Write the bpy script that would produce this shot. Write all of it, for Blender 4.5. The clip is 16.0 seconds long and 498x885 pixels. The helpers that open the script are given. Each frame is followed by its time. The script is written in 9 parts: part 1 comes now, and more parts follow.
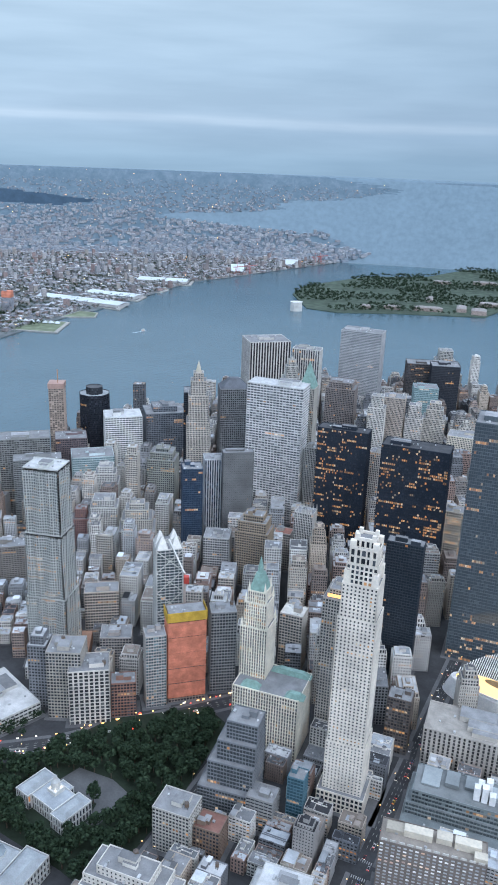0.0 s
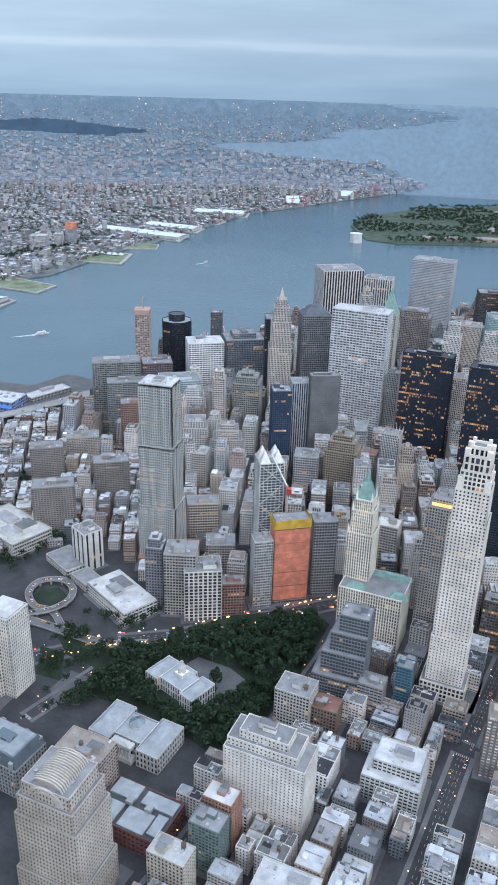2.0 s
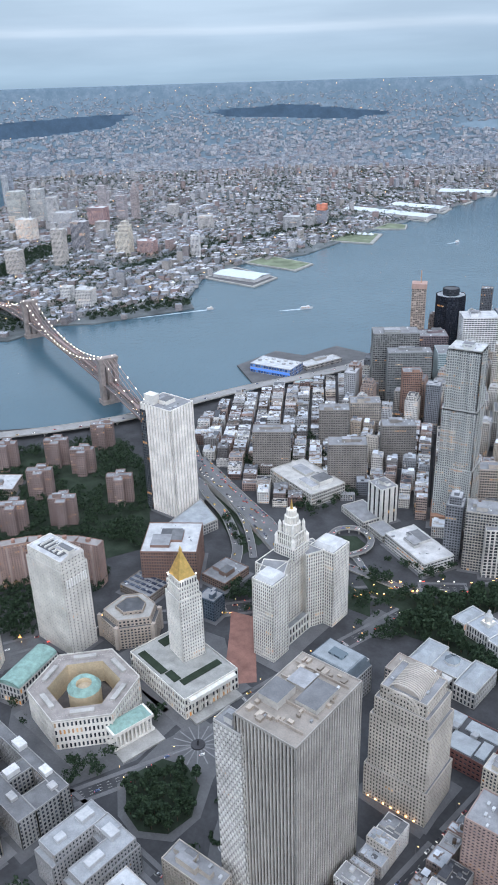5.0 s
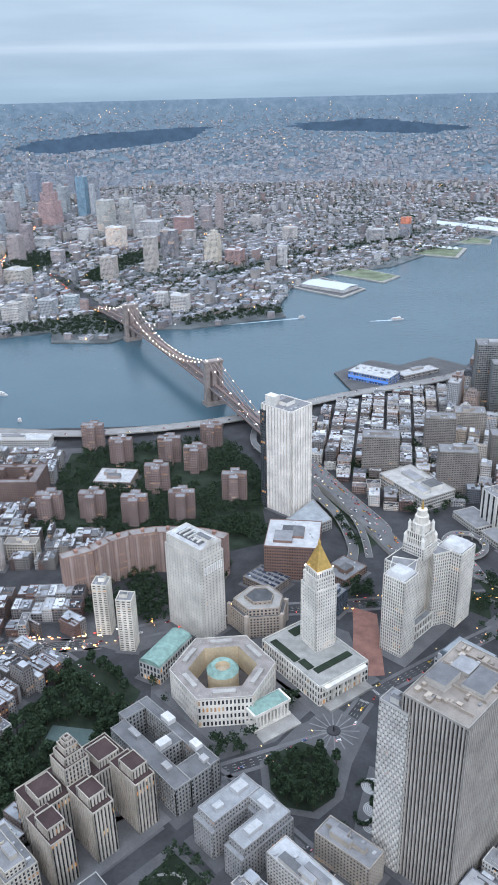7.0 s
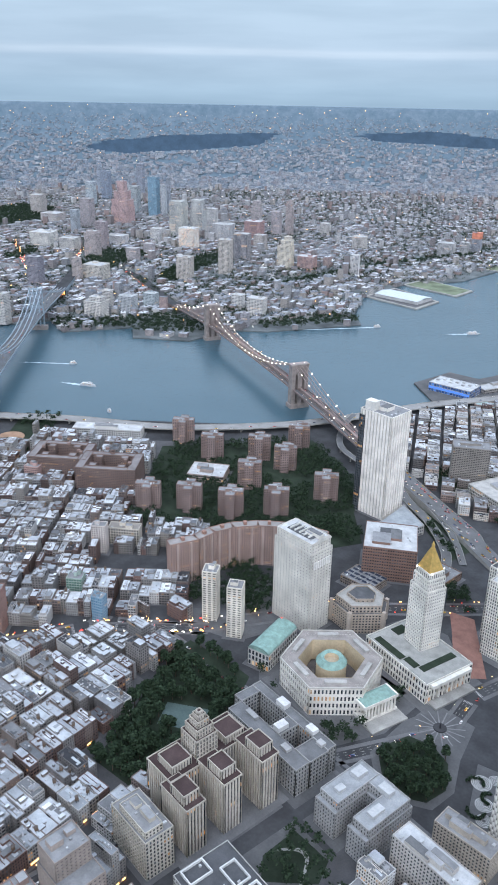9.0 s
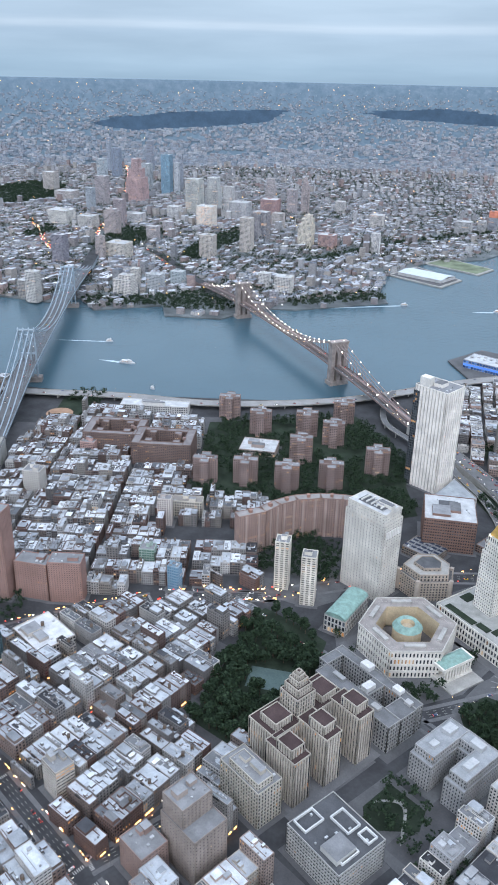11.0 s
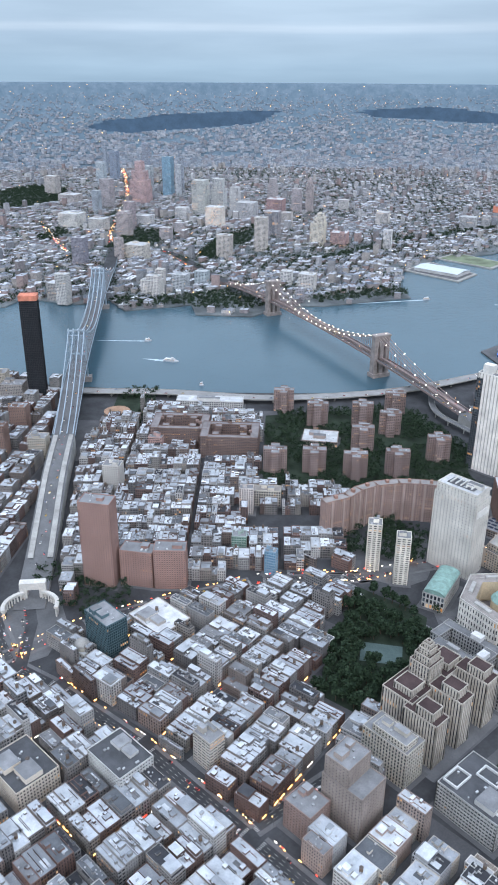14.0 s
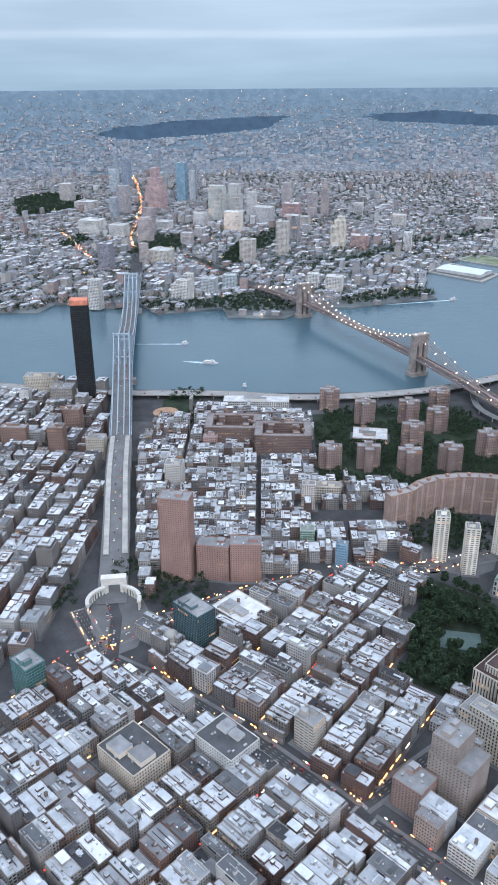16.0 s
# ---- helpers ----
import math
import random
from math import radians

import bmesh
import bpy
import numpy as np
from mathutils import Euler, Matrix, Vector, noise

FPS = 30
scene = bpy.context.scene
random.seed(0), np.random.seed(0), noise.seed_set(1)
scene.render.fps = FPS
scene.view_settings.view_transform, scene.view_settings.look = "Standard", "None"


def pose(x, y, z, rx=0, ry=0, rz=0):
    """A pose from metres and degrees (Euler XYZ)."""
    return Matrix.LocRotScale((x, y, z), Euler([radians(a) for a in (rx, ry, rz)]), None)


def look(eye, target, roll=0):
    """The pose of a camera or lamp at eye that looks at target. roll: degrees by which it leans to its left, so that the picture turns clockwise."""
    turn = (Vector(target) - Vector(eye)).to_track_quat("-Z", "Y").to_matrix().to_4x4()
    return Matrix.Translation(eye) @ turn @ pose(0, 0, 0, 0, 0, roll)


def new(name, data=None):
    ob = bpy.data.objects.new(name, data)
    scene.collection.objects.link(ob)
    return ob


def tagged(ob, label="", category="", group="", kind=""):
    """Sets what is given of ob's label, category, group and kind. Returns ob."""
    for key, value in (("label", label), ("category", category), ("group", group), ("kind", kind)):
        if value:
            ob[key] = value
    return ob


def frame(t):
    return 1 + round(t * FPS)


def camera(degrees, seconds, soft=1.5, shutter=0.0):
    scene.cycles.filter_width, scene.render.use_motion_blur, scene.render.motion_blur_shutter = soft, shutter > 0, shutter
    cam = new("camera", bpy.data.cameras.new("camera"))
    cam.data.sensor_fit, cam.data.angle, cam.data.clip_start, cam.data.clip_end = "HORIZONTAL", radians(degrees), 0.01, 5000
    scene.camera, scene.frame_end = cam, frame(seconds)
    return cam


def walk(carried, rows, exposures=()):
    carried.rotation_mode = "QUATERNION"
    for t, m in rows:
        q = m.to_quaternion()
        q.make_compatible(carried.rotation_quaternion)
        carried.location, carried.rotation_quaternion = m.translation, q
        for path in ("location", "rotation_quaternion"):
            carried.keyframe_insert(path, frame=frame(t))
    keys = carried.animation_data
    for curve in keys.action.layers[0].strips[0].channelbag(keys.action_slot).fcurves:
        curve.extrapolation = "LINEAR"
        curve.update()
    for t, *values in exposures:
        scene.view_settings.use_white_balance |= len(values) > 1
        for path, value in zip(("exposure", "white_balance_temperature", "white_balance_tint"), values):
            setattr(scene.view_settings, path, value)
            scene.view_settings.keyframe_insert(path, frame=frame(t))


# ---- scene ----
cam = camera(34.7, 16.0, soft=1.8)
PATH = [
    (0, (-0.32, -3.58, 471.11), (-40.39, 81.83, 437.95), 2.13),
    (0.5, (-8.91, -19.90, 469.59), (-49.61, 64.16, 433.85), 2.28),
    (1, (-17.53, -36.43, 467.99), (-58.86, 45.96, 429.20), 2.03),
    (1.5, (-26.13, -53.16, 466.43), (-68.42, 28.32, 426.76), 1.71),
    (2, (-34.66, -70.08, 464.97), (-77.65, 10.61, 424.45), 1.57),
    (2.5, (-43.09, -87.18, 463.68), (-86.92, -7.31, 422.46), 1.44),
    (3, (-51.39, -104.45, 462.60), (-96.90, -26.12, 420.26), 1.06),
    (3.5, (-59.55, -121.88, 461.77), (-107.31, -45.16, 418.95), 1.19),
    (4, (-67.55, -139.44, 461.20), (-121.15, -66.28, 419.06), 0.25),
    (4.5, (-75.40, -157.13, 460.89), (-134.82, -88.58, 418.80), -1.32),
    (5, (-83.10, -174.93, 460.84), (-146.23, -109.80, 418.73), -1.75),
    (5.2, (-86.14, -182.07, 460.89), (-150.44, -118.05, 418.86), -1.73),
    (7.3, (-116.97, -257.82, 463.33), (-186.06, -197.72, 423.16), -1.29),
    (7.5, (-119.83, -265.08, 463.69), (-189.65, -205.56, 423.92), -1.22),
    (8, (-126.96, -283.25, 464.63), (-197.98, -224.83, 425.35), -0.80),
    (8.5, (-134.08, -301.44, 465.62), (-205.50, -243.61, 426.17), 0.25),
    (9, (-141.21, -319.62, 466.59), (-212.54, -262.05, 426.61), 1.10),
    (9.5, (-148.38, -337.81, 467.52), (-220.01, -280.95, 427.08), 0.69),
    (9.7, (-151.26, -345.08, 467.88), (-222.99, -288.88, 426.70), 0.40),
    (11.8, (-182.25, -421.18, 470.46), (-251.51, -362.99, 427.83), 1.65),
    (12, (-185.29, -428.40, 470.58), (-254.54, -370.14, 428.03), 1.46),
    (12.5, (-192.96, -446.42, 470.79), (-263.10, -389.02, 428.53), 0.13),
    (13, (-200.71, -464.41, 470.89), (-270.73, -406.74, 428.78), -0.43),
    (13.5, (-208.54, -482.37, 470.90), (-277.76, -424.00, 428.46), -0.16),
    (14, (-216.41, -500.30, 470.90), (-284.94, -440.95, 428.69), 0.38),
    (14.5, (-224.29, -518.22, 470.93), (-291.90, -457.52, 429.16), 1.05),
    (15, (-232.14, -536.14, 471.10), (-299.98, -475.72, 429.28), 0.88),
    (15.5, (-239.90, -554.06, 471.50), (-308.22, -494.09, 429.84), 0.14),
    (16, (-247.49, -572.01, 472.27), (-316.12, -512.39, 430.61), -0.39),
]
walk(cam, [(t, look(eye, target, roll)) for t, eye, target, roll in PATH], [(0, -0.06, 6120, 10), (2.5, -0.02, 6330, 12), (5, 0.04, 6480, 13), (9, 0.01, 6440, 12), (16, 0.02, 6420, 12)])
scene.view_settings.exposure = 0.0

# ---- sky and light: an overcast dusk ----
SKY_TURN = radians(130)
world = bpy.data.worlds.new("dusk_sky")
scene.world = world
world.use_nodes = True
wn = world.node_tree.nodes
wl = world.node_tree.links
wn.clear()
w_out = wn.new("ShaderNodeOutputWorld")
w_bg = wn.new("ShaderNodeBackground")
w_sky = wn.new("ShaderNodeTexSky")
w_sky.sky_type = "NISHITA"
w_sky.sun_disc = False
w_sky.sun_elevation = radians(8)
w_sky.sun_rotation = SKY_TURN
w_sky.air_density, w_sky.dust_density, w_sky.ozone_density = 1.6, 2.0, 3.0
w_co = wn.new("ShaderNodeTexCoord")
w_sep = wn.new("ShaderNodeSeparateXYZ")
wl.new(w_co.outputs["Generated"], w_sep.inputs[0])
w_ramp = wn.new("ShaderNodeValToRGB")
r = w_ramp.color_ramp
r.elements[0].position, r.elements[0].color = 0.0, (0.160, 0.242, 0.322, 1)
r.elements[1].position, r.elements[1].color = 1.0, (1.0, 1.14, 1.34, 1)
for p, c in ((0.016, (0.176, 0.262, 0.346, 1)), (0.030, (0.182, 0.266, 0.350, 1)), (0.046, (0.190, 0.275, 0.365, 1)), (0.053, (0.262, 0.345, 0.432, 1)), (0.060, (0.204, 0.288, 0.378, 1)),
             (0.11, (0.212, 0.297, 0.388, 1)), (0.2, (0.258, 0.340, 0.420, 1)), (0.42, (0.56, 0.69, 0.85, 1))):
    e = r.elements.new(p)
    e.color = c
w_noise = wn.new("ShaderNodeTexNoise")
w_map = wn.new("ShaderNodeMapping")
w_map.inputs["Scale"].default_value = (1.0, 1.0, 9.0)
wl.new(w_co.outputs["Generated"], w_map.inputs[0])
wl.new(w_map.outputs[0], w_noise.inputs["Vector"])
w_noise.inputs["Scale"].default_value = 2.6
w_noise.inputs["Detail"].default_value = 5
w_off = wn.new("ShaderNodeMath")
w_off.operation = "MULTIPLY_ADD"
wl.new(w_noise.outputs[0], w_off.inputs[0])
w_off.inputs[1].default_value = 0.016
w_off.inputs[2].default_value = 0.0018
w_add = wn.new("ShaderNodeMath")
w_add.operation = "ADD"
wl.new(w_sep.outputs[2], w_add.inputs[0])
wl.new(w_off.outputs[0], w_add.inputs[1])
wl.new(w_add.outputs[0], w_ramp.inputs[0])
w_cl = wn.new("ShaderNodeMix")
w_cl.data_type = "RGBA"
w_cl.blend_type = "MULTIPLY"
w_cl.inputs[0].default_value = 0.35
wl.new(w_ramp.outputs[0], w_cl.inputs[6])
w_n2 = wn.new("ShaderNodeTexNoise")
w_n2.inputs["Scale"].default_value = 5.0
w_n2.inputs["Detail"].default_value = 6
wl.new(w_map.outputs[0], w_n2.inputs["Vector"])
w_r2 = wn.new("ShaderNodeValToRGB")
w_r2.color_ramp.elements[0].position, w_r2.color_ramp.elements[0].color = 0.35, (0.72, 0.76, 0.80, 1)
w_r2.color_ramp.elements[1].position, w_r2.color_ramp.elements[1].color = 0.66, (1.15, 1.13, 1.12, 1)
wl.new(w_n2.outputs[0], w_r2.inputs[0])
wl.new(w_r2.outputs[0], w_cl.inputs[7])
w_mix = wn.new("ShaderNodeMix")
w_mix.data_type = "RGBA"
w_mix.inputs[0].default_value = 0.93
w_sc = wn.new("ShaderNodeVectorMath")
w_sc.operation = "SCALE"
w_sc.inputs[3].default_value = 0.12
wl.new(w_sky.outputs[0], w_sc.inputs[0])
wl.new(w_sc.outputs[0], w_mix.inputs[6])
# the cloud glows behind the viewer, where the last light is, and is a little paler inland
w_dot = wn.new("ShaderNodeVectorMath")
w_dot.operation = "DOT_PRODUCT"
wl.new(w_co.outputs["Generated"], w_dot.inputs[0])
w_dot.inputs[1].default_value = (0.74, -0.62, 0.25)
w_west = wn.new("ShaderNodeValToRGB")
w_west.color_ramp.elements[0].position, w_west.color_ramp.elements[0].color = 0.02, (1.52, 1.45, 1.40, 1)
w_west.color_ramp.elements[1].position, w_west.color_ramp.elements[1].color = 1.0, (1.75, 1.70, 1.68, 1)
for p, c in ((0.2, (1.0, 1.02, 1.05, 1)), (0.55, (1.0, 1.0, 1.0, 1))):
    e = w_west.color_ramp.elements.new(p)
    e.color = c
w_half = wn.new("ShaderNodeMath")
w_half.operation = "MULTIPLY_ADD"
w_half.inputs[1].default_value, w_half.inputs[2].default_value = 0.5, 0.5
wl.new(w_dot.outputs["Value"], w_half.inputs[0])
wl.new(w_half.outputs[0], w_west.inputs[0])
w_pale = wn.new("ShaderNodeVectorMath")
w_pale.operation = "MULTIPLY"
wl.new(w_cl.outputs[2], w_pale.inputs[0])
wl.new(w_west.outputs[0], w_pale.inputs[1])
wl.new(w_pale.outputs[0], w_mix.inputs[7])
wl.new(w_mix.outputs[2], w_bg.inputs[0])
w_bg.inputs[1].default_value = 1.66
wl.new(w_bg.outputs[0], w_out.inputs[0])

sun = new("sun", bpy.data.lights.new("sun", "SUN"))
sun.data.energy = 0.95
sun.data.angle = radians(40)
sun.data.color = (1.0, 0.95, 0.90)
sun.matrix_world = look((0, 0, 0), (-0.74, 0.62, -0.62))

# ---- materials ----


def material(name, rough=0.8, metal=0.0):
    m = bpy.data.materials.new(name)
    m.use_nodes = True
    n = m.node_tree.nodes
    b = n["Principled BSDF"]
    b.inputs["Roughness"].default_value = rough
    b.inputs["Metallic"].default_value = metal
    if rough > 0.75:
        b.inputs["Specular IOR Level"].default_value = 0.12
    return m, n, m.node_tree.links, b


def noise_node(n, l, scale, detail=4, vec=None, rough=0.55):
    t = n.new("ShaderNodeTexNoise")
    t.inputs["Scale"].default_value = scale
    t.inputs["Detail"].default_value = detail
    t.inputs["Roughness"].default_value = rough
    if vec is None:
        g = n.new("ShaderNodeNewGeometry")
        vec = g.outputs["Position"]
    l.new(vec, t.inputs["Vector"])
    return t.outputs[0]


def ramp_node(n, l, fac, stops):
    r = n.new("ShaderNodeValToRGB")
    while len(r.color_ramp.elements) < len(stops):
        r.color_ramp.elements.new(0.5)
    for e, (p, c) in zip(r.color_ramp.elements, stops):
        e.position, e.color = p, (*c, 1) if len(c) == 3 else c
    l.new(fac, r.inputs[0])
    return r.outputs[0]


def mult(n, l, a, b, fac=1.0):
    m = n.new("ShaderNodeMix")
    m.data_type, m.blend_type = "RGBA", "MULTIPLY"
    m.inputs[0].default_value = fac
    l.new(a, m.inputs[6])
    l.new(b, m.inputs[7])
    return m.outputs[2]


def bump(n, l, b, height, dist, strength=0.6):
    p = n.new("ShaderNodeBump")
    p.inputs["Distance"].default_value = dist
    p.inputs["Strength"].default_value = strength
    l.new(height, p.inputs["Height"])
    l.new(p.outputs[0], b.inputs["Normal"])


def tinted(name, rough, s1, s2, lo, hi, metal=0.0):
    """Colour from the mesh's own tint, broken up by grime at two scales."""
    m, n, l, b = material(name, rough, metal)
    a = n.new("ShaderNodeAttribute")
    a.attribute_name = "tint"
    g1 = ramp_node(n, l, noise_node(n, l, s1, 5), ((0.3, (lo, lo, lo)), (0.7, (hi, hi, hi))))
    g2 = ramp_node(n, l, noise_node(n, l, s2, 3), ((0.3, (0.86, 0.87, 0.89)), (0.7, (1.08, 1.06, 1.04))))
    l.new(mult(n, l, mult(n, l, a.outputs["Color"], g1), g2), b.inputs["Base Color"])
    bump(n, l, b, noise_node(n, l, 2.5, 4), 0.06)
    return m


M_WALL = tinted("masonry", 0.85, 0.06, 0.6, 0.78, 1.12)
M_ROOF = tinted("roofing", 0.9, 0.11, 1.1, 0.72, 1.12)
M_METAL = tinted("painted_metal", 0.45, 0.1, 1.0, 0.85, 1.1, 0.3)
M_PAVE = tinted("paving", 0.92, 0.05, 0.7, 0.75, 1.15)


def glass_material(name, rough, calm=False):
    """Window panes: dim rooms, blinds, and a share of lit rooms, one cell to a window."""
    m, n, l, b = material(name, rough)
    uv = n.new("ShaderNodeUVMap")
    uv.uv_map = "cells"
    fl = n.new("ShaderNodeVectorMath")
    fl.operation = "FLOOR"
    l.new(uv.outputs[0], fl.inputs[0])
    wn1 = n.new("ShaderNodeTexWhiteNoise")
    wn1.noise_dimensions = "3D"
    l.new(fl.outputs[0], wn1.inputs["Vector"])
    a = n.new("ShaderNodeAttribute")
    a.attribute_name = "tint"
    var = ramp_node(n, l, wn1.outputs["Value"], ((0.0, (0.55, 0.56, 0.6)), (0.8, (1.15, 1.15, 1.15)), (0.86, (1.9, 1.85, 1.8)), (1.0, (2.8, 2.7, 2.6))))
    l.new(mult(n, l, a.outputs["Color"], var, 0.22 if calm else 1.0), b.inputs["Base Color"])
    sep = n.new("ShaderNodeSeparateColor")
    l.new(wn1.outputs["Color"], sep.inputs[0])
    # lit rooms come in short runs along a floor
    st = n.new("ShaderNodeVectorMath")
    st.operation = "MULTIPLY"
    st.inputs[1].default_value = (0.16, 1, 1)
    l.new(fl.outputs[0], st.inputs[0])
    f2 = n.new("ShaderNodeVectorMath")
    f2.operation = "FLOOR"
    l.new(st.outputs[0], f2.inputs[0])
    wn2 = n.new("ShaderNodeTexWhiteNoise")
    wn2.noise_dimensions = "3D"
    l.new(f2.outputs[0], wn2.inputs["Vector"])
    mx = n.new("ShaderNodeMath")
    mx.operation = "MULTIPLY"
    rt = n.new("ShaderNodeMath")
    rt.operation = "SQRT"
    l.new(sep.outputs[0], rt.inputs[0])
    l.new(rt.outputs[0], mx.inputs[0])
    l.new(wn2.outputs["Value"], mx.inputs[1])
    share = n.new("ShaderNodeMath")
    share.operation = "MULTIPLY"
    l.new(a.outputs["Alpha"], share.inputs[0])
    share.inputs[1].default_value = 3.0
    lt = n.new("ShaderNodeMath")
    lt.operation = "LESS_THAN"
    l.new(mx.outputs[0], lt.inputs[0])
    l.new(share.outputs[0], lt.inputs[1])
    pw = n.new("ShaderNodeMath")
    pw.operation = "MULTIPLY"
    l.new(lt.outputs[0], pw.inputs[0])
    pw2 = n.new("ShaderNodeMath")
    pw2.operation = "MULTIPLY_ADD"
    l.new(sep.outputs[2], pw2.inputs[0])
    pw2.inputs[1].default_value = 0.6
    pw2.inputs[2].default_value = 0.14
    l.new(pw2.outputs[0], pw.inputs[1])
    warm = ramp_node(n, l, sep.outputs[1], ((0.0, (1.0, 0.42, 0.11)), (0.6, (1.0, 0.56, 0.22)), (1.0, (1.0, 0.82, 0.58))))
    l.new(warm, b.inputs["Emission Color"])
    l.new(pw.outputs[0], b.inputs["Emission Strength"])
    return m


M_GLASS = glass_material("window_glass", 0.12)
M_CURTAIN = glass_material("curtain_wall_glass", 0.08, True)


def plain(name, color, rough=0.7, metal=0.0, scale=0.3, lo=0.75, hi=1.2, bumped=0.0):
    m, n, l, b = material(name, rough, metal)
    c = n.new("ShaderNodeRGB")
    c.outputs[0].default_value = (*color, 1)
    g1 = ramp_node(n, l, noise_node(n, l, scale, 5), ((0.3, (lo, lo, lo)), (0.7, (hi, hi, hi))))
    g2 = ramp_node(n, l, noise_node(n, l, scale * 9, 3), ((0.3, (0.9, 0.9, 0.9)), (0.7, (1.08, 1.08, 1.08))))
    l.new(mult(n, l, mult(n, l, c.outputs[0], g1), g2), b.inputs["Base Color"])
    if bumped:
        bump(n, l, b, noise_node(n, l, scale * 6, 4), bumped)
    return m


def glow(name, color, power):
    m, n, l, b = material(name, 0.5)
    b.inputs["Base Color"].default_value = (*color, 1)
    b.inputs["Emission Color"].default_value = (*color, 1)
    b.inputs["Emission Strength"].default_value = power
    return m


M_ASPHALT = plain("asphalt", (0.056, 0.057, 0.061), 0.9, 0, 0.04, 0.7, 1.3)
M_SIDEWALK = plain("concrete_paving", (0.115, 0.116, 0.12), 0.92, 0, 0.06, 0.8, 1.15)
M_CONC = plain("weathered_concrete", (0.36, 0.35, 0.33), 0.9, 0, 0.08, 0.7, 1.15)
M_GRASS = plain("grass", (0.030, 0.042, 0.029), 0.95, 0, 0.05, 0.6, 1.3)
M_STONE = plain("granite", (0.30, 0.262, 0.245), 0.9, 0, 0.12, 0.7, 1.2, 0.1)
M_STEEL = plain("blue_grey_steel", (0.34, 0.41, 0.47), 0.5, 0.2, 0.1, 0.8, 1.1)
M_TANSTEEL = plain("buff_steel", (0.27, 0.20, 0.185), 0.6, 0.1, 0.1, 0.8, 1.1)
M_GOLD = plain("gilded_tiles", (0.78, 0.50, 0.16), 0.35, 0.75, 0.3, 0.8, 1.15)
M_COPPER = plain("verdigris_copper", (0.21, 0.335, 0.30), 0.7, 0.0, 0.25, 0.7, 1.2)
M_BARK = plain("bark", (0.09, 0.07, 0.055), 0.95, 0, 0.8)
M_NET = plain("orange_netting", (0.62, 0.235, 0.155), 0.85, 0, 0.12, 0.65, 1.2)
M_YELLOW = plain("yellow_netting", (0.52, 0.34, 0.06), 0.85, 0, 0.15, 0.7, 1.2)
M_DIRT = plain("infield_clay", (0.34, 0.22, 0.15), 0.95, 0, 0.1)
M_BRICKPAVE = plain("red_brick_paving", (0.26, 0.14, 0.115), 0.9, 0, 0.1)
M_LAMP = glow("warm_lamp", (1.0, 0.55, 0.20), 5.0)
M_LAMPW = glow("white_lamp", (1.0, 0.92, 0.78), 9.0)
M_RED = glow("red_lamp", (1.0, 0.10, 0.06), 5.0)
M_HEAD = glow("car_headlamp", (1.0, 0.93, 0.8), 3.0)
M_TAIL = glow("car_tail_lamp", (1.0, 0.08, 0.05), 2.0)
M_SHOP = glow("shop_light", (1.0, 0.50, 0.15), 5.0)
M_TAR = plain("tarred_roof", (0.10, 0.103, 0.11), 0.9, 0, 0.15, 0.75, 1.2)
M_PALEROOF = plain("pale_roof_sheet", (0.33, 0.355, 0.375), 0.85, 0, 0.12, 0.75, 1.1)
M_FARGROUND = plain("far_shore_ground", (0.135, 0.150, 0.155), 0.95, 0, 0.02, 0.55, 1.4)
M_DECK = plain("worn_road_deck", (0.135, 0.136, 0.14), 0.9, 0, 0.05, 0.8, 1.2)
M_HIGHWAY = plain("pale_highway_concrete", (0.27, 0.265, 0.26), 0.9, 0, 0.05, 0.8, 1.15)
M_FLOOD = glow("floodlit_glass", (1.0, 0.62, 0.22), 0.85)
M_TURF = plain("sports_turf", (0.17, 0.20, 0.135), 0.9, 0, 0.03, 0.6, 1.3)
# island green lightened and greyed, standing in for haze over the harbour
M_ISLAND = plain("hazed_island_grass", (0.075, 0.098, 0.075), 0.95, 0, 0.03, 0.6, 1.3)


def water_material():
    m, n, l, b = material("river_water", 0.16)
    g = ramp_node(n, l, noise_node(n, l, 0.0025, 4), ((0.35, (0.047, 0.094, 0.122)), (0.65, (0.063, 0.114, 0.145))))
    l.new(g, b.inputs["Base Color"])
    b.inputs["IOR"].default_value = 1.33
    mp = n.new("ShaderNodeMapping")
    mp.inputs["Scale"].default_value = (1, 0.6, 1)
    geo = n.new("ShaderNodeNewGeometry")
    l.new(geo.outputs["Position"], mp.inputs[0])
    bump(n, l, b, noise_node(n, l, 0.09, 6, mp.outputs[0], 0.65), 1.4, 0.5)
    return m


M_WATER = water_material()


def leaf_material(name, dark, light):
    m, n, l, b = material(name, 0.8)
    g = n.new("ShaderNodeNewGeometry")
    l.new(ramp_node(n, l, g.outputs["Random Per Island"], ((0.0, dark), (1.0, light))), b.inputs["Base Color"])
    return m


M_LEAF = leaf_material("leaves", (0.010, 0.020, 0.012), (0.040, 0.064, 0.036))

# ---- builders ----
rng = random.Random(7)
CITY_SCALE = 0.84   # whole city built at 0.84 of true size, to keep camera steps short


